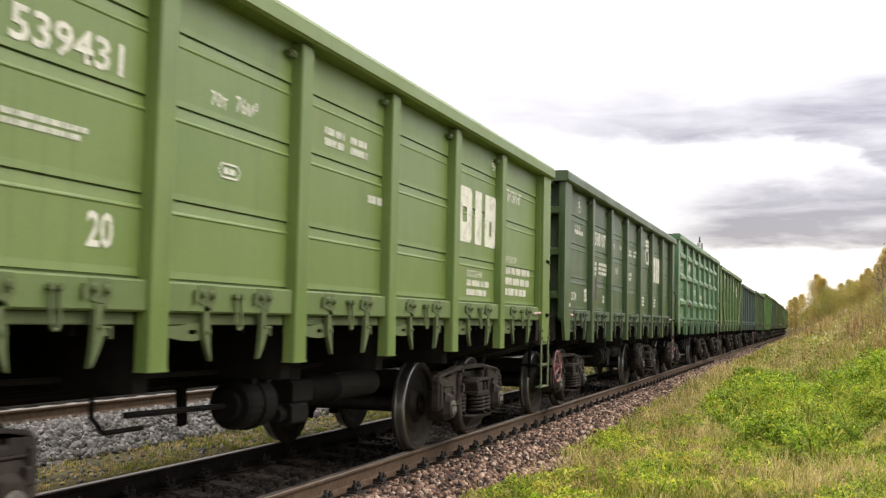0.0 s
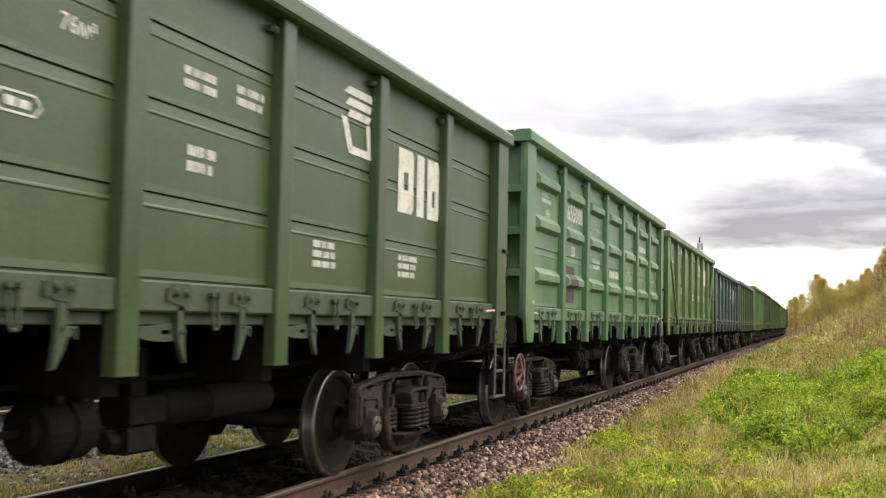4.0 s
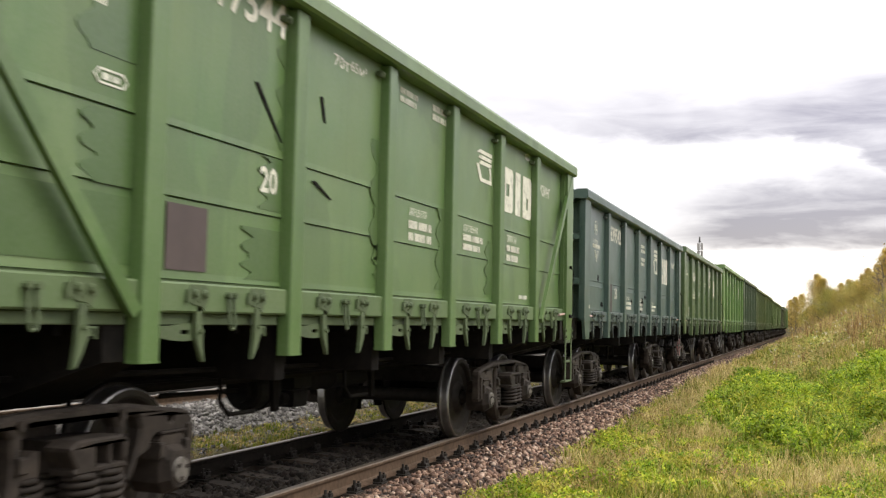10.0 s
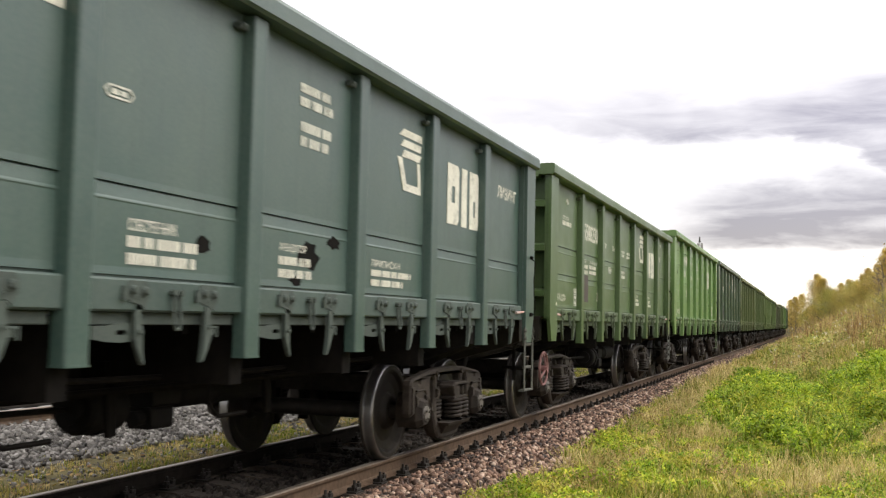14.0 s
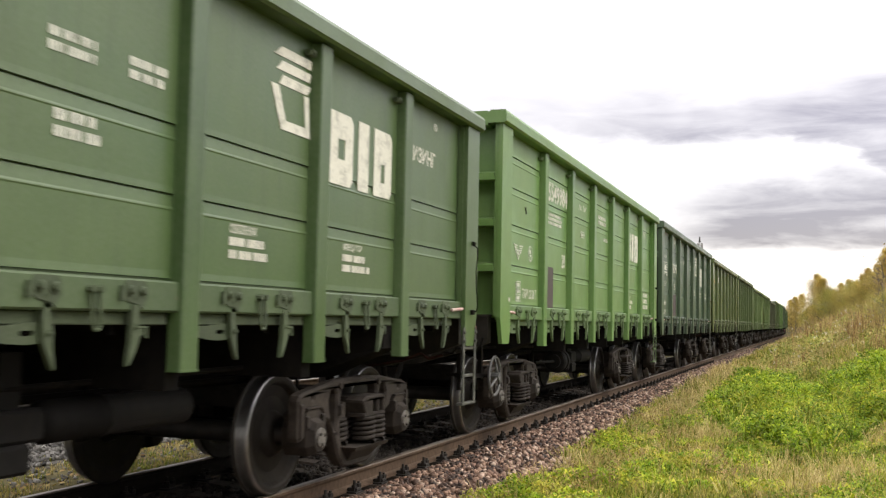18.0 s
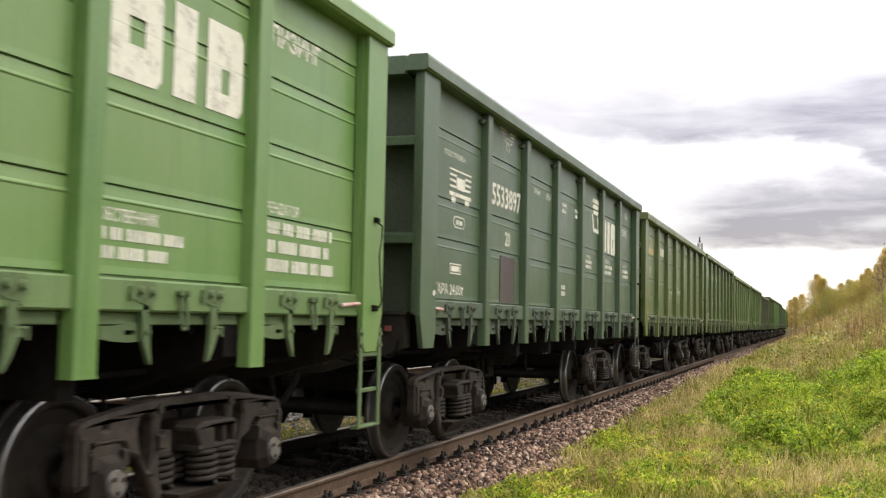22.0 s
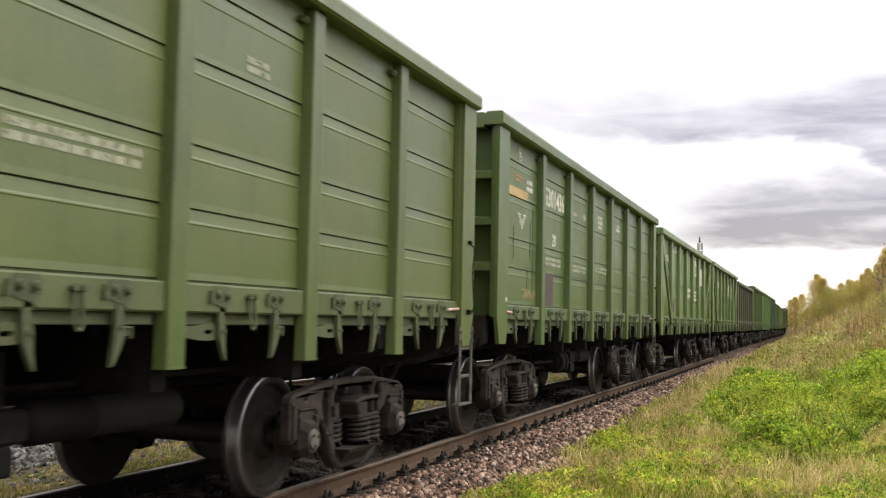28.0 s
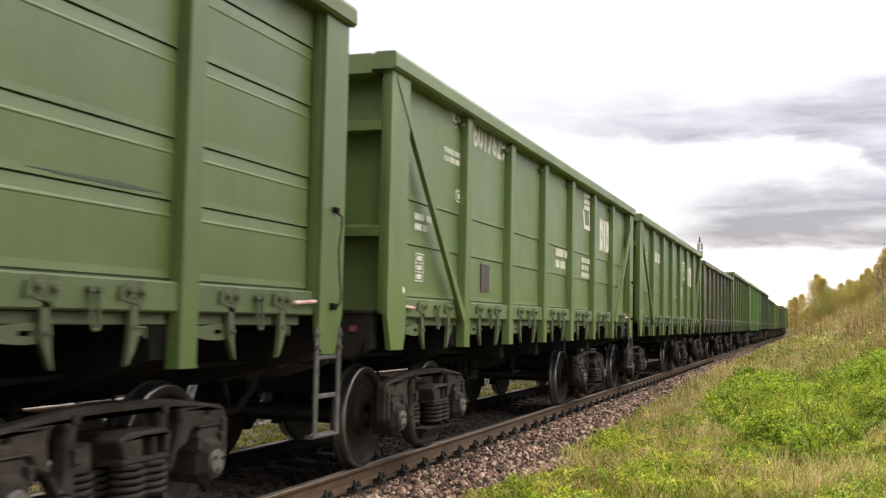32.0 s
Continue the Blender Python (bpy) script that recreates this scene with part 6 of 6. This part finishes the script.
def leaves(name, label, category, mat, centre, size, seed, droop=0.4, fat=0.28):
    """Single folded leaves at given places."""
    rng = np.random.default_rng(seed)
    n = len(centre)
    a = rng.random(n) * 2 * np.pi
    d = np.stack([np.cos(a), np.sin(a), droop * (rng.random(n) * 2 - 1.1)], 1)
    d /= np.linalg.norm(d, axis=1)[:, None]
    up = np.stack([0.5 * rng.normal(size=n), 0.5 * rng.normal(size=n), np.ones(n)], 1)
    s = np.cross(d, up)
    s /= np.linalg.norm(s, axis=1)[:, None]
    L = (size * (0.6 + 0.8 * rng.random(n)))[:, None]
    v = np.stack([centre, centre + d * L * 0.45 + s * L * fat, centre + d * L, centre + d * L * 0.45 - s * L * fat], 1)
    return v.reshape(-1, 3), np.arange(4 * n).reshape(-1, 4)


def tufts(name, label, mat, places, height, width, seed, count=12, arch=0.75, spread=0.05):
    """Grass in tufts: blades fan out of one root, rise and arch over, all of a tuft bent the same way by the wind."""
    rng = np.random.default_rng(seed)
    x, y, z = places
    m = len(x)
    big = np.repeat(0.55 + 0.8 * rng.random(m), count)
    wind = np.repeat(rng.random(m) * 2 * np.pi, count)
    x, y, z = [np.repeat(q, count) for q in (x, y, z)]
    n = len(x)
    a = rng.random(n) * 2 * np.pi
    far = 1 + 0.02 * np.maximum(y - 12, 0)
    out = np.sqrt(rng.random(n)) * spread * far
    h = height * big * (0.6 + 0.6 * rng.random(n))
    w = width * (0.7 + 0.6 * rng.random(n)) * far
    go = np.stack([np.cos(a) + 0.9 * np.cos(wind), np.sin(a) + 0.9 * np.sin(wind), np.zeros(n)], 1) * (arch * h * (0.35 + 0.65 * rng.random(n)))[:, None] * 0.6
    side = np.stack([-np.sin(a), np.cos(a), np.zeros(n)], 1) * w[:, None] / 2
    up = np.array([0, 0, 1.0])
    base = np.stack([x + out * np.cos(a), y + out * np.sin(a), z - 0.02], 1)
    low_, mid, tip = base + go * 0.18 + up * (h * 0.48)[:, None], base + go * 0.55 + up * (h * 0.86)[:, None], base + go * 1.15 + up * (h * (0.98 - 0.45 * rng.random(n)))[:, None]
    v = np.stack([base - side, base + side, low_ + side, low_ - side, mid + side * 0.8, mid - side * 0.8, tip + side * 0.12, tip - side * 0.12], 1)
    k = 8 * np.arange(n)[:, None]
    f = np.concatenate([k + np.array([q]) for q in ([0, 1, 2, 3], [3, 2, 4, 5], [5, 4, 6, 7])], 0)
    return scatter_mesh(name, label, "grass", mat, v.reshape(-1, 3), f, 4)


def herbs(name, label, mat, places, height, leaf, fat, seed, count=20, low=0.30, rise=0.55):
    """Leafy weeds: each plant a leaning stem set round with arching two-piece leaves, thickest near the top."""
    rng = np.random.default_rng(seed)
    x, y, z, h = places
    m = len(x)
    lean = 0.28 * rng.normal(size=(m, 2)) * h[:, None]
    k = np.tile(np.arange(count), m)
    i = np.repeat(np.arange(m), count)
    n = len(i)
    u = low + (1 - low) * ((k + rng.random(n)) / count) ** 0.75
    a = k * 2.4 + np.repeat(rng.random(m) * 6.28, count) + 0.4 * rng.normal(size=n)
    root = np.stack([x[i] + lean[i, 0] * u * u, y[i] + lean[i, 1] * u * u, z[i] + h[i] * height * u], 1)
    far = 1 + 0.016 * np.maximum(y[i] - 14, 0)
    L = leaf * far * (0.6 + 0.7 * rng.random(n)) * (1.25 - 0.55 * u)
    d = np.stack([np.cos(a), np.sin(a), np.zeros(n)], 1)
    side = np.stack([-np.sin(a), np.cos(a), 0.5 * rng.normal(size=n)], 1)
    side *= (L * fat)[:, None]
    up = np.array([0, 0, 1.0])
    lift = (rise * (0.4 + 0.9 * rng.random(n)))[:, None]
    mid = root + d * L[:, None] * 0.5 + up * L[:, None] * 0.5 * lift
    tip = mid + d * L[:, None] * 0.45 - up * L[:, None] * (0.15 + 0.35 * rng.random(n))[:, None]
    v = np.stack([root - side * 0.25, root + side * 0.25, mid + side, mid - side, tip + side * 0.1, tip - side * 0.1], 1)
    q = 6 * np.arange(n)[:, None]
    f = np.concatenate([q + np.array([p]) for p in ([0, 1, 2, 3], [3, 2, 4, 5])], 0)
    return scatter_mesh(name, label, "weeds", mat, v.reshape(-1, 3), f, 4)


def grown(places, tall):
    """Places with the plants' heights, from a function of the place."""
    x, y, z = places
    return x, y, z, np.array([tall(a, b) for a, b in zip(x, y)])


def edge(x, y):
    """0 on the ballast, 1 on the grass."""
    lim = 2.02 - 0.50 * smooth(13, 30, y) + 0.22 * noise.noise((y * 0.7, 0.0, 2.0)) + 0.10 * noise.noise((y * 2.3, 0.0, 5.0))
    return smooth(lim - 0.12, lim + 0.40, x)


def lush(x, y):
    """The leafy patch: 1 inside, ragged at the rim; it stands behind a curved front and beside a strip of straw."""
    front = 19.0 - 4.6 * smooth(3.0, 4.5, x) + 3.4 * smooth(4.7, 6.2, x)
    left = 2.95 + 0.25 * noise.noise((y * 0.5, 3.0, 1.0))
    back = 31.0 - 1.9 * max(x - 3.4, 0.0) + 2.0 * noise.noise((x * 0.6, 9.0, 2.0))
    wob = 0.9 * noise.noise((x * 1.4, y * 0.6, 7.0))
    return smooth(front - 0.8, front + 0.5, y + wob) * smooth(left - 0.1, left + 0.25, x + 0.15 * wob) * (1 - smooth(back - 1, back + 3, y))


def mound(x, y):
    """Height of the weeds' canopy, in rounded tussocks with hollows between them."""
    return max(0.35, 0.85 + 0.75 * noise.noise((x * 0.9, y * 0.45, 21.0)) + 0.35 * noise.noise((x * 2.4, y * 1.6, 8.0)))


def golden(x, y):
    """Yellower plants fill the middle of the patch."""
    return smooth(-0.05, 0.30, 0.80 - ((x - 4.9) / 1.5) ** 2 - ((y - 19.5) / 4.2) ** 2 + 0.6 * noise.noise((x * 0.8, y * 0.5, 40.0)))


def straw(x, y):
    """Straw-coloured grass: a strip along the leafy patch, a bare-looking patch in front of it, and blotches."""
    strip = (1 - smooth(2.85, 3.25, x)) * smooth(1.9, 2.3, x) * smooth(15.0, 18.0, y) * 0.9
    front = math.exp(-((x - 4.6) / 0.75) ** 2 - ((y - 12.3) / 0.8) ** 2)
    return min(1.0, strip + 0.9 * front + 0.8 * smooth(0.16, 0.40, noise.noise((x * 0.75, y * 0.38, 9.0))))


def open_ground(x, y):
    return edge(x, y) * (1 - lush(x, y))


rng = np.random.default_rng(11)
# the verge: short green turf, straw, and low leafy weeds in clumps
tufts("grass", "fresh green and yellowing grass beside the track", GREENS, spots(rng, 20000, 1.6, 8.5, 8.5, 34, 1.35, lambda x, y: open_ground(x, y) * (1 - 0.75 * straw(x, y))), 0.20, 0.011, 21, 11, 0.9)
tufts("grass", "blond feathery straw beside the leafy weeds", TAN, spots(rng, 15500, 1.6, 8.5, 8.5, 42, 1.25, lambda x, y: open_ground(x, y) * (0.06 + 0.85 * straw(x, y))), 0.27, 0.006, 22, 12, 1.0)
blades("grass", "dry stalks standing in the verge", TAN, spots(rng, 2600, 1.7, 8.0, 8.5, 40, 1.3, lambda x, y: open_ground(x, y) * 0.7), 0.38, 0.005, 19, 0.5)
clump = lambda x, y: smooth(0.02, 0.26, noise.noise((x * 1.15, y * 0.85, 12.0)) + 0.20)
place = spots(rng, 8500, 1.9, 7.5, 8.5, 20, 1.1, lambda x, y: open_ground(x, y) * clump(x, y) * (1 - 0.8 * straw(x, y)))
herbs("low_weeds", "low yellow-green weeds among the grass", YELLOWLEAF, grown(place, lambda x, y: 0.22 * mound(x, y)), 1.0, 0.085, 0.15, 32, 18, 0.15)
place = spots(rng, 1500, 1.7, 4.2, 9, 20, 1.0, lambda x, y: edge(x, y) * smooth(0.12, 0.3, noise.noise((x * 1.6, y * 1.1, 33.0)) + 0.05))
herbs("low_weeds", "dull brown-green weeds at the ballast's edge", BROWNWEED, grown(place, lambda x, y: 0.30 * mound(x, y)), 1.0, 0.055, 0.13, 37, 18, 0.25)

# the leafy patch
place = spots(rng, 13000, 2.7, 9.5, 13.0, 39.0, 1.05, lambda x, y: lush(x, y) * (1 - 0.88 * golden(x, y)))
herbs("nettle_patch", "lush dark green leafy weeds", LEAFY, grown(place, lambda x, y: 0.50 * mound(x, y) * (0.45 + 0.55 * lush(x, y))), 1.0, 0.092, 0.16, 31, 30, 0.22)
place = spots(rng, 9000, 3.2, 8.5, 13.0, 31.0, 1.05, lambda x, y: lush(x, y) * golden(x, y))
herbs("nettle_patch", "bright yellow-green leafy weeds", SUNLEAF, grown(place, lambda x, y: 0.44 * mound(x, y)), 1.0, 0.084, 0.14, 36, 28, 0.22)
place = spots(rng, 500, 2.9, 8.5, 14.0, 36.0, 1.0, lush)
herbs("nettle_patch", "taller yellowing stems above the weeds", YELLOWLEAF, grown(place, lambda x, y: 0.66 * mound(x, y)), 1.0, 0.11, 0.12, 38, 16, 0.5)
tufts("grass", "long grass among the leafy weeds", GREENS, spots(rng, 1800, 2.8, 9.5, 13.5, 36, 1.1, lambda x, y: 0.6 * lush(x, y)), 0.48, 0.011, 39, 9, 1.1, 0.08)

# the bank: rank grass, olive weeds in clumps, withered stalks and pale dry slopes
dry_bank = lambda x, y: smooth(-0.05, 0.25, noise.noise((x * 0.22, y * 0.06, 3.0)) + 0.35 * smooth(50, 90, y) - 0.14)
on_bank = lambda x, y: edge(x, y) * (1 - lush(x, y)) * smooth(24, 30, y)
tufts("grass", "rank green grass on the bank", GREENS, spots(rng, 12000, 1.8, 15, 25, 120, 1.6, lambda x, y: on_bank(x, y) * (1 - 0.8 * dry_bank(x, y))), 0.34, 0.010, 23, 10, 0.9, 0.10)
tufts("grass", "tall dry grass on the bank", TAN, spots(rng, 10000, 1.8, 17, 26, 140, 1.35, lambda x, y: on_bank(x, y) * (0.15 + 0.85 * dry_bank(x, y))), 0.40, 0.010, 24, 10, 0.9, 0.10)
tangle = lambda x, y: smooth(-0.05, 0.25, noise.noise((x * 0.42, y * 0.17, 27.0)))
place = spots(rng, 9000, 2.9, 15, 25, 100, 1.5, lambda x, y: on_bank(x, y) * tangle(x, y) * (1 - 0.6 * dry_bank(x, y)))
herbs("bank_weeds", "olive-green weeds covering the bank", BANKGREEN, grown(place, lambda x, y: 0.62 * mound(x, y)), 1.0, 0.115, 0.16, 34, 20, 0.15)
place = spots(rng, 2600, 3.4, 15, 26, 100, 1.4, lambda x, y: on_bank(x, y) * smooth(0.0, 1.6, x - 3.2) * smooth(-0.05, 0.3, noise.noise((x * 0.5, y * 0.2, 17.0))))
herbs("withered_weeds", "brown withered weeds standing on the bank", BROWNWEED, grown(place, lambda x, y: 0.95 * mound(x, y)), 1.0, 0.070, 0.16, 33, 22, 0.40)
blades("weed_stalks", "dark withered weed stalks on the bank", BROWNWEED, place, 0.95, 0.010, 27, 0.3, 0.10)
place = spots(rng, 260, 3.4, 13, 27, 70, 1.2, lambda x, y: on_bank(x, y) * 0.8)
herbs("seed_heads", "pale fluffy seed heads on the bank", PALEHEAD, grown(place, lambda x, y: 0.85 * mound(x, y)), 1.0, 0.040, 0.25, 41, 9, 0.90)

# between and beyond the tracks
tufts("grass", "short yellowish grass between the tracks", GREENS, spots(rng, 3600, -3.0, -1.75, 6, 45, 1.4, lambda x, y: 0.10 + 0.90 * smooth(-0.05, 0.25, noise.noise((x * 1.3, y * 0.8, 5.0)))), 0.085, 0.007, 25, 8)
tufts("grass", "dry grass between the tracks", TAN, spots(rng, 2600, -3.0, -1.75, 6, 45, 1.4, lambda x, y: 0.2 + 0.8 * smooth(-0.1, 0.25, noise.noise((x * 1.3, y * 0.8, 15.0)))), 0.07, 0.006, 28, 8)
blades("grass", "rank grass beyond the second track", GREENS, spots(rng, 2500, -14, -7.6, 9, 60, 1.3, lambda x, y: 0.9), 0.40, 0.02, 26)
# the same ground goes on round and behind the camera
tufts("grass", "short mixed grass around the standing place", GREENS, spots(rng, 5000, 1.9, 12, -14, 8.5, 1.0, lambda x, y: edge(x, 9.0) * (1 - 0.7 * straw(x, y))), 0.17, 0.010, 29, 9)
tufts("grass", "dry grass around the standing place", TAN, spots(rng, 3500, 1.9, 12, -14, 8.5, 1.0, lambda x, y: edge(x, 9.0) * (0.15 + 0.8 * straw(x, y))), 0.20, 0.008, 30, 9)

stones("scattered_stones", "loose grey stones in the grass between the tracks", GREYSTONE, 1500, -3.1, -1.8, 6, 40, land, 0.014, 8, 1.4)
stones("scattered_stones", "few pinkish stones in the grass edge", STONE, 1500, 1.9, 2.9, 7, 40, land, 0.018, 9, 1.6)
x, y, z = spots(rng, 2600, -3.5, -1.8, 6, 40, 1.4, lambda x, y: 0.9)
v, f = leaves("", "", "", None, np.stack([x, y, z + 0.02], 1), 0.06, 35, 0.3)
scatter_mesh("fallen_leaves", "brown fallen leaves between the tracks", "leaves", BROWNWEED, v, f, 4)


# ---- trees and shrubs in autumn colour ----
def tree_parts(seed, height, spread, crown_low, leaf_count, leaf, clumps, mat, name, label, category, group):
    """Tapered trunk, limbs, and a crown of many small leaves gathered in uneven clumps."""
    rng = np.random.default_rng(seed)
    t = thing(name, label, category, group)
    s = Shape()
    spine = [Vector((0, 0, -0.3))]
    for k in range(1, 9):
        spine.append(Vector((0.05 * height * rng.normal() * 0.25 * k / 8, 0.05 * height * rng.normal() * 0.25 * k / 8, height * 0.97 * k / 8)))
    for k in range(8):
        r0, r1 = height * 0.013 * (1 - k / 8.6), height * 0.013 * (1 - (k + 1) / 8.6)
        s.rod(spine[k], spine[k + 1], r0, 7, 0, r1)
    part("trunk", s.mesh("trunk", BARK), t)
    limbs = Shape()
    ends = []
    for k in range(clumps):
        u = crown_low + (1 - crown_low) * (k + rng.random()) / clumps
        i = min(int(u * 8), 7)
        a = spine[i].lerp(spine[i + 1], u * 8 - i)
        ang = rng.random() * 2 * math.pi
        prof = math.sin(math.pi * min(1, ((u - crown_low) / (1 - crown_low)) ** 0.8 * 0.70 + 0.28)) + 0.06
        reach = spread * prof * rng.uniform(0.35, 1.0)
        b = a + Vector((reach * math.cos(ang), reach * math.sin(ang), reach * rng.uniform(0.25, 0.9)))
        limbs.rod(a, b, height * 0.0045, 5, 0, height * 0.0012)
        ends.append((b, 0.25 + 0.55 * prof))
        ends.append((a.lerp(b, 0.55), 0.2 + 0.4 * prof))
    tagged(part("branching", limbs.mesh("branching", BARK), t), kind="stuff")
    pts = []
    per = leaf_count // len(ends)
    for c, r in ends:
        k = r * spread * 0.30
        d = np.clip(rng.normal(size=(per, 3)), -2.1, 2.1) * np.array([k, k, k * 1.15]) * 0.8
        pts.append(np.array(c)[None] + d)
    v, f = leaves("", "", "", None, np.concatenate(pts), leaf, seed + 50, 0.8)
    me = bpy.data.meshes.new("crown")
    me.from_pydata([tuple(p) for p in v], [], [tuple(int(i) for i in q) for q in f])
    me.materials.append(mat)
    part("crown", me, t, None, "loose crown of small autumn leaves")
    return t


def sink(x, y):
    return land(x, y) - 0.05


SPECIES = [
    tree_parts(1, 7.0, 2.7, 0.06, 17000, 0.125, 90, AUTUMN, "birch_tree", "slender birch with yellow and ochre leaves", "tree", "trees on the bank"),
    tree_parts(2, 6.0, 3.2, 0.03, 17000, 0.125, 95, OLIVE, "willow_tree", "spreading olive-green tree turning yellow", "tree", "trees on the bank"),
    tree_parts(3, 8.0, 2.3, 0.06, 16000, 0.125, 90, AUTUMN, "aspen_tree", "narrow aspen with sparse orange-yellow leaves", "tree", "trees on the bank"),
]
SHRUB = tree_parts(4, 2.2, 1.3, 0.02, 4500, 0.06, 40, OLIVE, "shrub", "bushy olive-brown shrub on the grassy bank", "shrub", "shrubs on the bank")
TWIG = tree_parts(5, 3.2, 1.0, 0.20, 420, 0.07, 34, BROWNWEED, "bare_shrub", "thin half-bare shrub with brown leaves", "shrub", "shrubs on the bank")
used = set()


def plant(proto, x, y, scale, turn):
    if proto.name not in used:
        used.add(proto.name)
        ob = proto
        ob.matrix_basis = pose(x, y, sink(x, y), 0, 0, turn)
    else:
        ob = copy_thing(proto, pose(x, y, sink(x, y), 0, 0, turn))
    ob.scale = (scale, scale, scale)
    return ob


def sight(column, y):
    """x at distance y in the direction of a column across the view, from -1 (left) to 1 (right)."""
    a = YAW - math.atan(column * math.tan(radians(46.10) / 2))
    return EYE.x - y * math.tan(a)


# two clusters past the end of the straight, then a belt of trees that climbs the bank
for kind, col, y, scale in ((2, 0.787, 215, 0.80), (0, 0.798, 205, 0.92), (0, 0.812, 225, 0.90), (1, 0.825, 200, 0.55), (1, 0.778, 240, 0.6),
                            (1, 0.838, 175, 0.62), (2, 0.848, 160, 1.02), (0, 0.858, 150, 0.98), (1, 0.868, 150, 0.85), (1, 0.88, 140, 0.75)):
    plant(SPECIES[kind], sight(col, y), y, scale, 77 * col * y)
for k in range(26):
    col = 0.885 + 0.16 * k / 25 + random.uniform(-0.006, 0.006)
    y = 138 - 45 * k / 25 + random.uniform(-9, 9)
    plant(SPECIES[(0, 1, 1, 2, 0)[k % 5]], sight(col, y), y, random.uniform(0.55, 0.88) * (0.78 + 0.10 * k / 25), random.uniform(0, 360))
for k in range(20):
    col = 0.86 + 0.20 * k / 19 + random.uniform(-0.01, 0.01)
    y = 118 - 60 * k / 19 + random.uniform(-8, 8)
    plant(SHRUB, sight(col, y), y, random.uniform(0.45, 0.75), random.uniform(0, 360))
for col, y, scale in ((0.995, 42, 0.9), (1.02, 40, 1.0), (0.985, 52, 0.8), (1.04, 36, 1.0)):
    plant(TWIG, sight(col, y), y, scale, 140 * col * y)
for col, y, scale in ((0.965, 48, 0.5), (0.99, 45, 0.6), (1.01, 38, 0.7), (0.93, 55, 0.45)):
    plant(SHRUB, sight(col, y), y, scale, 140 * col * y)

# ---- the lattice mast that stands behind the train ----
mast = thing("radio_mast", "slender grey lattice mast with antenna panels", "mast", "", pose(-25.0, 300.0, -0.4))
for k in range(3):
    a, b = 2 * math.pi * k / 3, 2 * math.pi * (k + 1) / 3
    leg = Shape().rod((0.9 * math.cos(a), 0.9 * math.sin(a), 0), (0.35 * math.cos(a), 0.35 * math.sin(a), 25.2), 0.07, 6)
    part("leg", leg.mesh("leg", GREYIRON), mast)
    s = Shape()
    for q in range(14):
        r0, r1 = 0.9 - 0.55 * q / 14, 0.9 - 0.55 * (q + 1) / 14
        s.rod((r0 * math.cos(a), r0 * math.sin(a), 1.8 * q), (r1 * math.cos(b), r1 * math.sin(b), 1.8 * (q + 1)), 0.03, 5)
    part("lattice", s.mesh("lattice", GREYIRON), mast)
    for q in (22.6, 20.4):
        part("antenna", Shape().box(0.62 * math.cos(a) - 0.30, 0.62 * math.cos(a) + 0.30, 0.62 * math.sin(a) - 0.25, 0.62 * math.sin(a) + 0.25, q, q + 1.9, 0.03).mesh("antenna", PALESLEEPER), mast, None, "pale antenna panel")
part("spike", Shape().rod((0, 0, 24.8), (0, 0, 26.4), 0.22, 6).mesh("spike", GREYIRON), mast)


def motions():
    """The train rolls past towards the camera; every wheelset turns with it."""
    steps = [k * 16 / 30 for k in range(60)] + [32.0]
    spins = [k * 4 / 30 for k in range(241)]
    for i, w in enumerate(WAGONS):
        rows = []
        for t in steps:
            x, y, a = on_track(centre_at(i, t))
            rows.append((t, pose(x, y, 0, 0, 0, math.degrees(a))))
        walk(w, rows)
        start = centre_at(i, 0.0)
        for axle in [c for c in w.children if c.name.startswith("wheelset")]:
            y = axle.location.y
            walk(axle, [(t, pose(0, y, WHEEL_R, math.degrees((start - centre_at(i, t)) / WHEEL_R))) for t in spins])


motions()
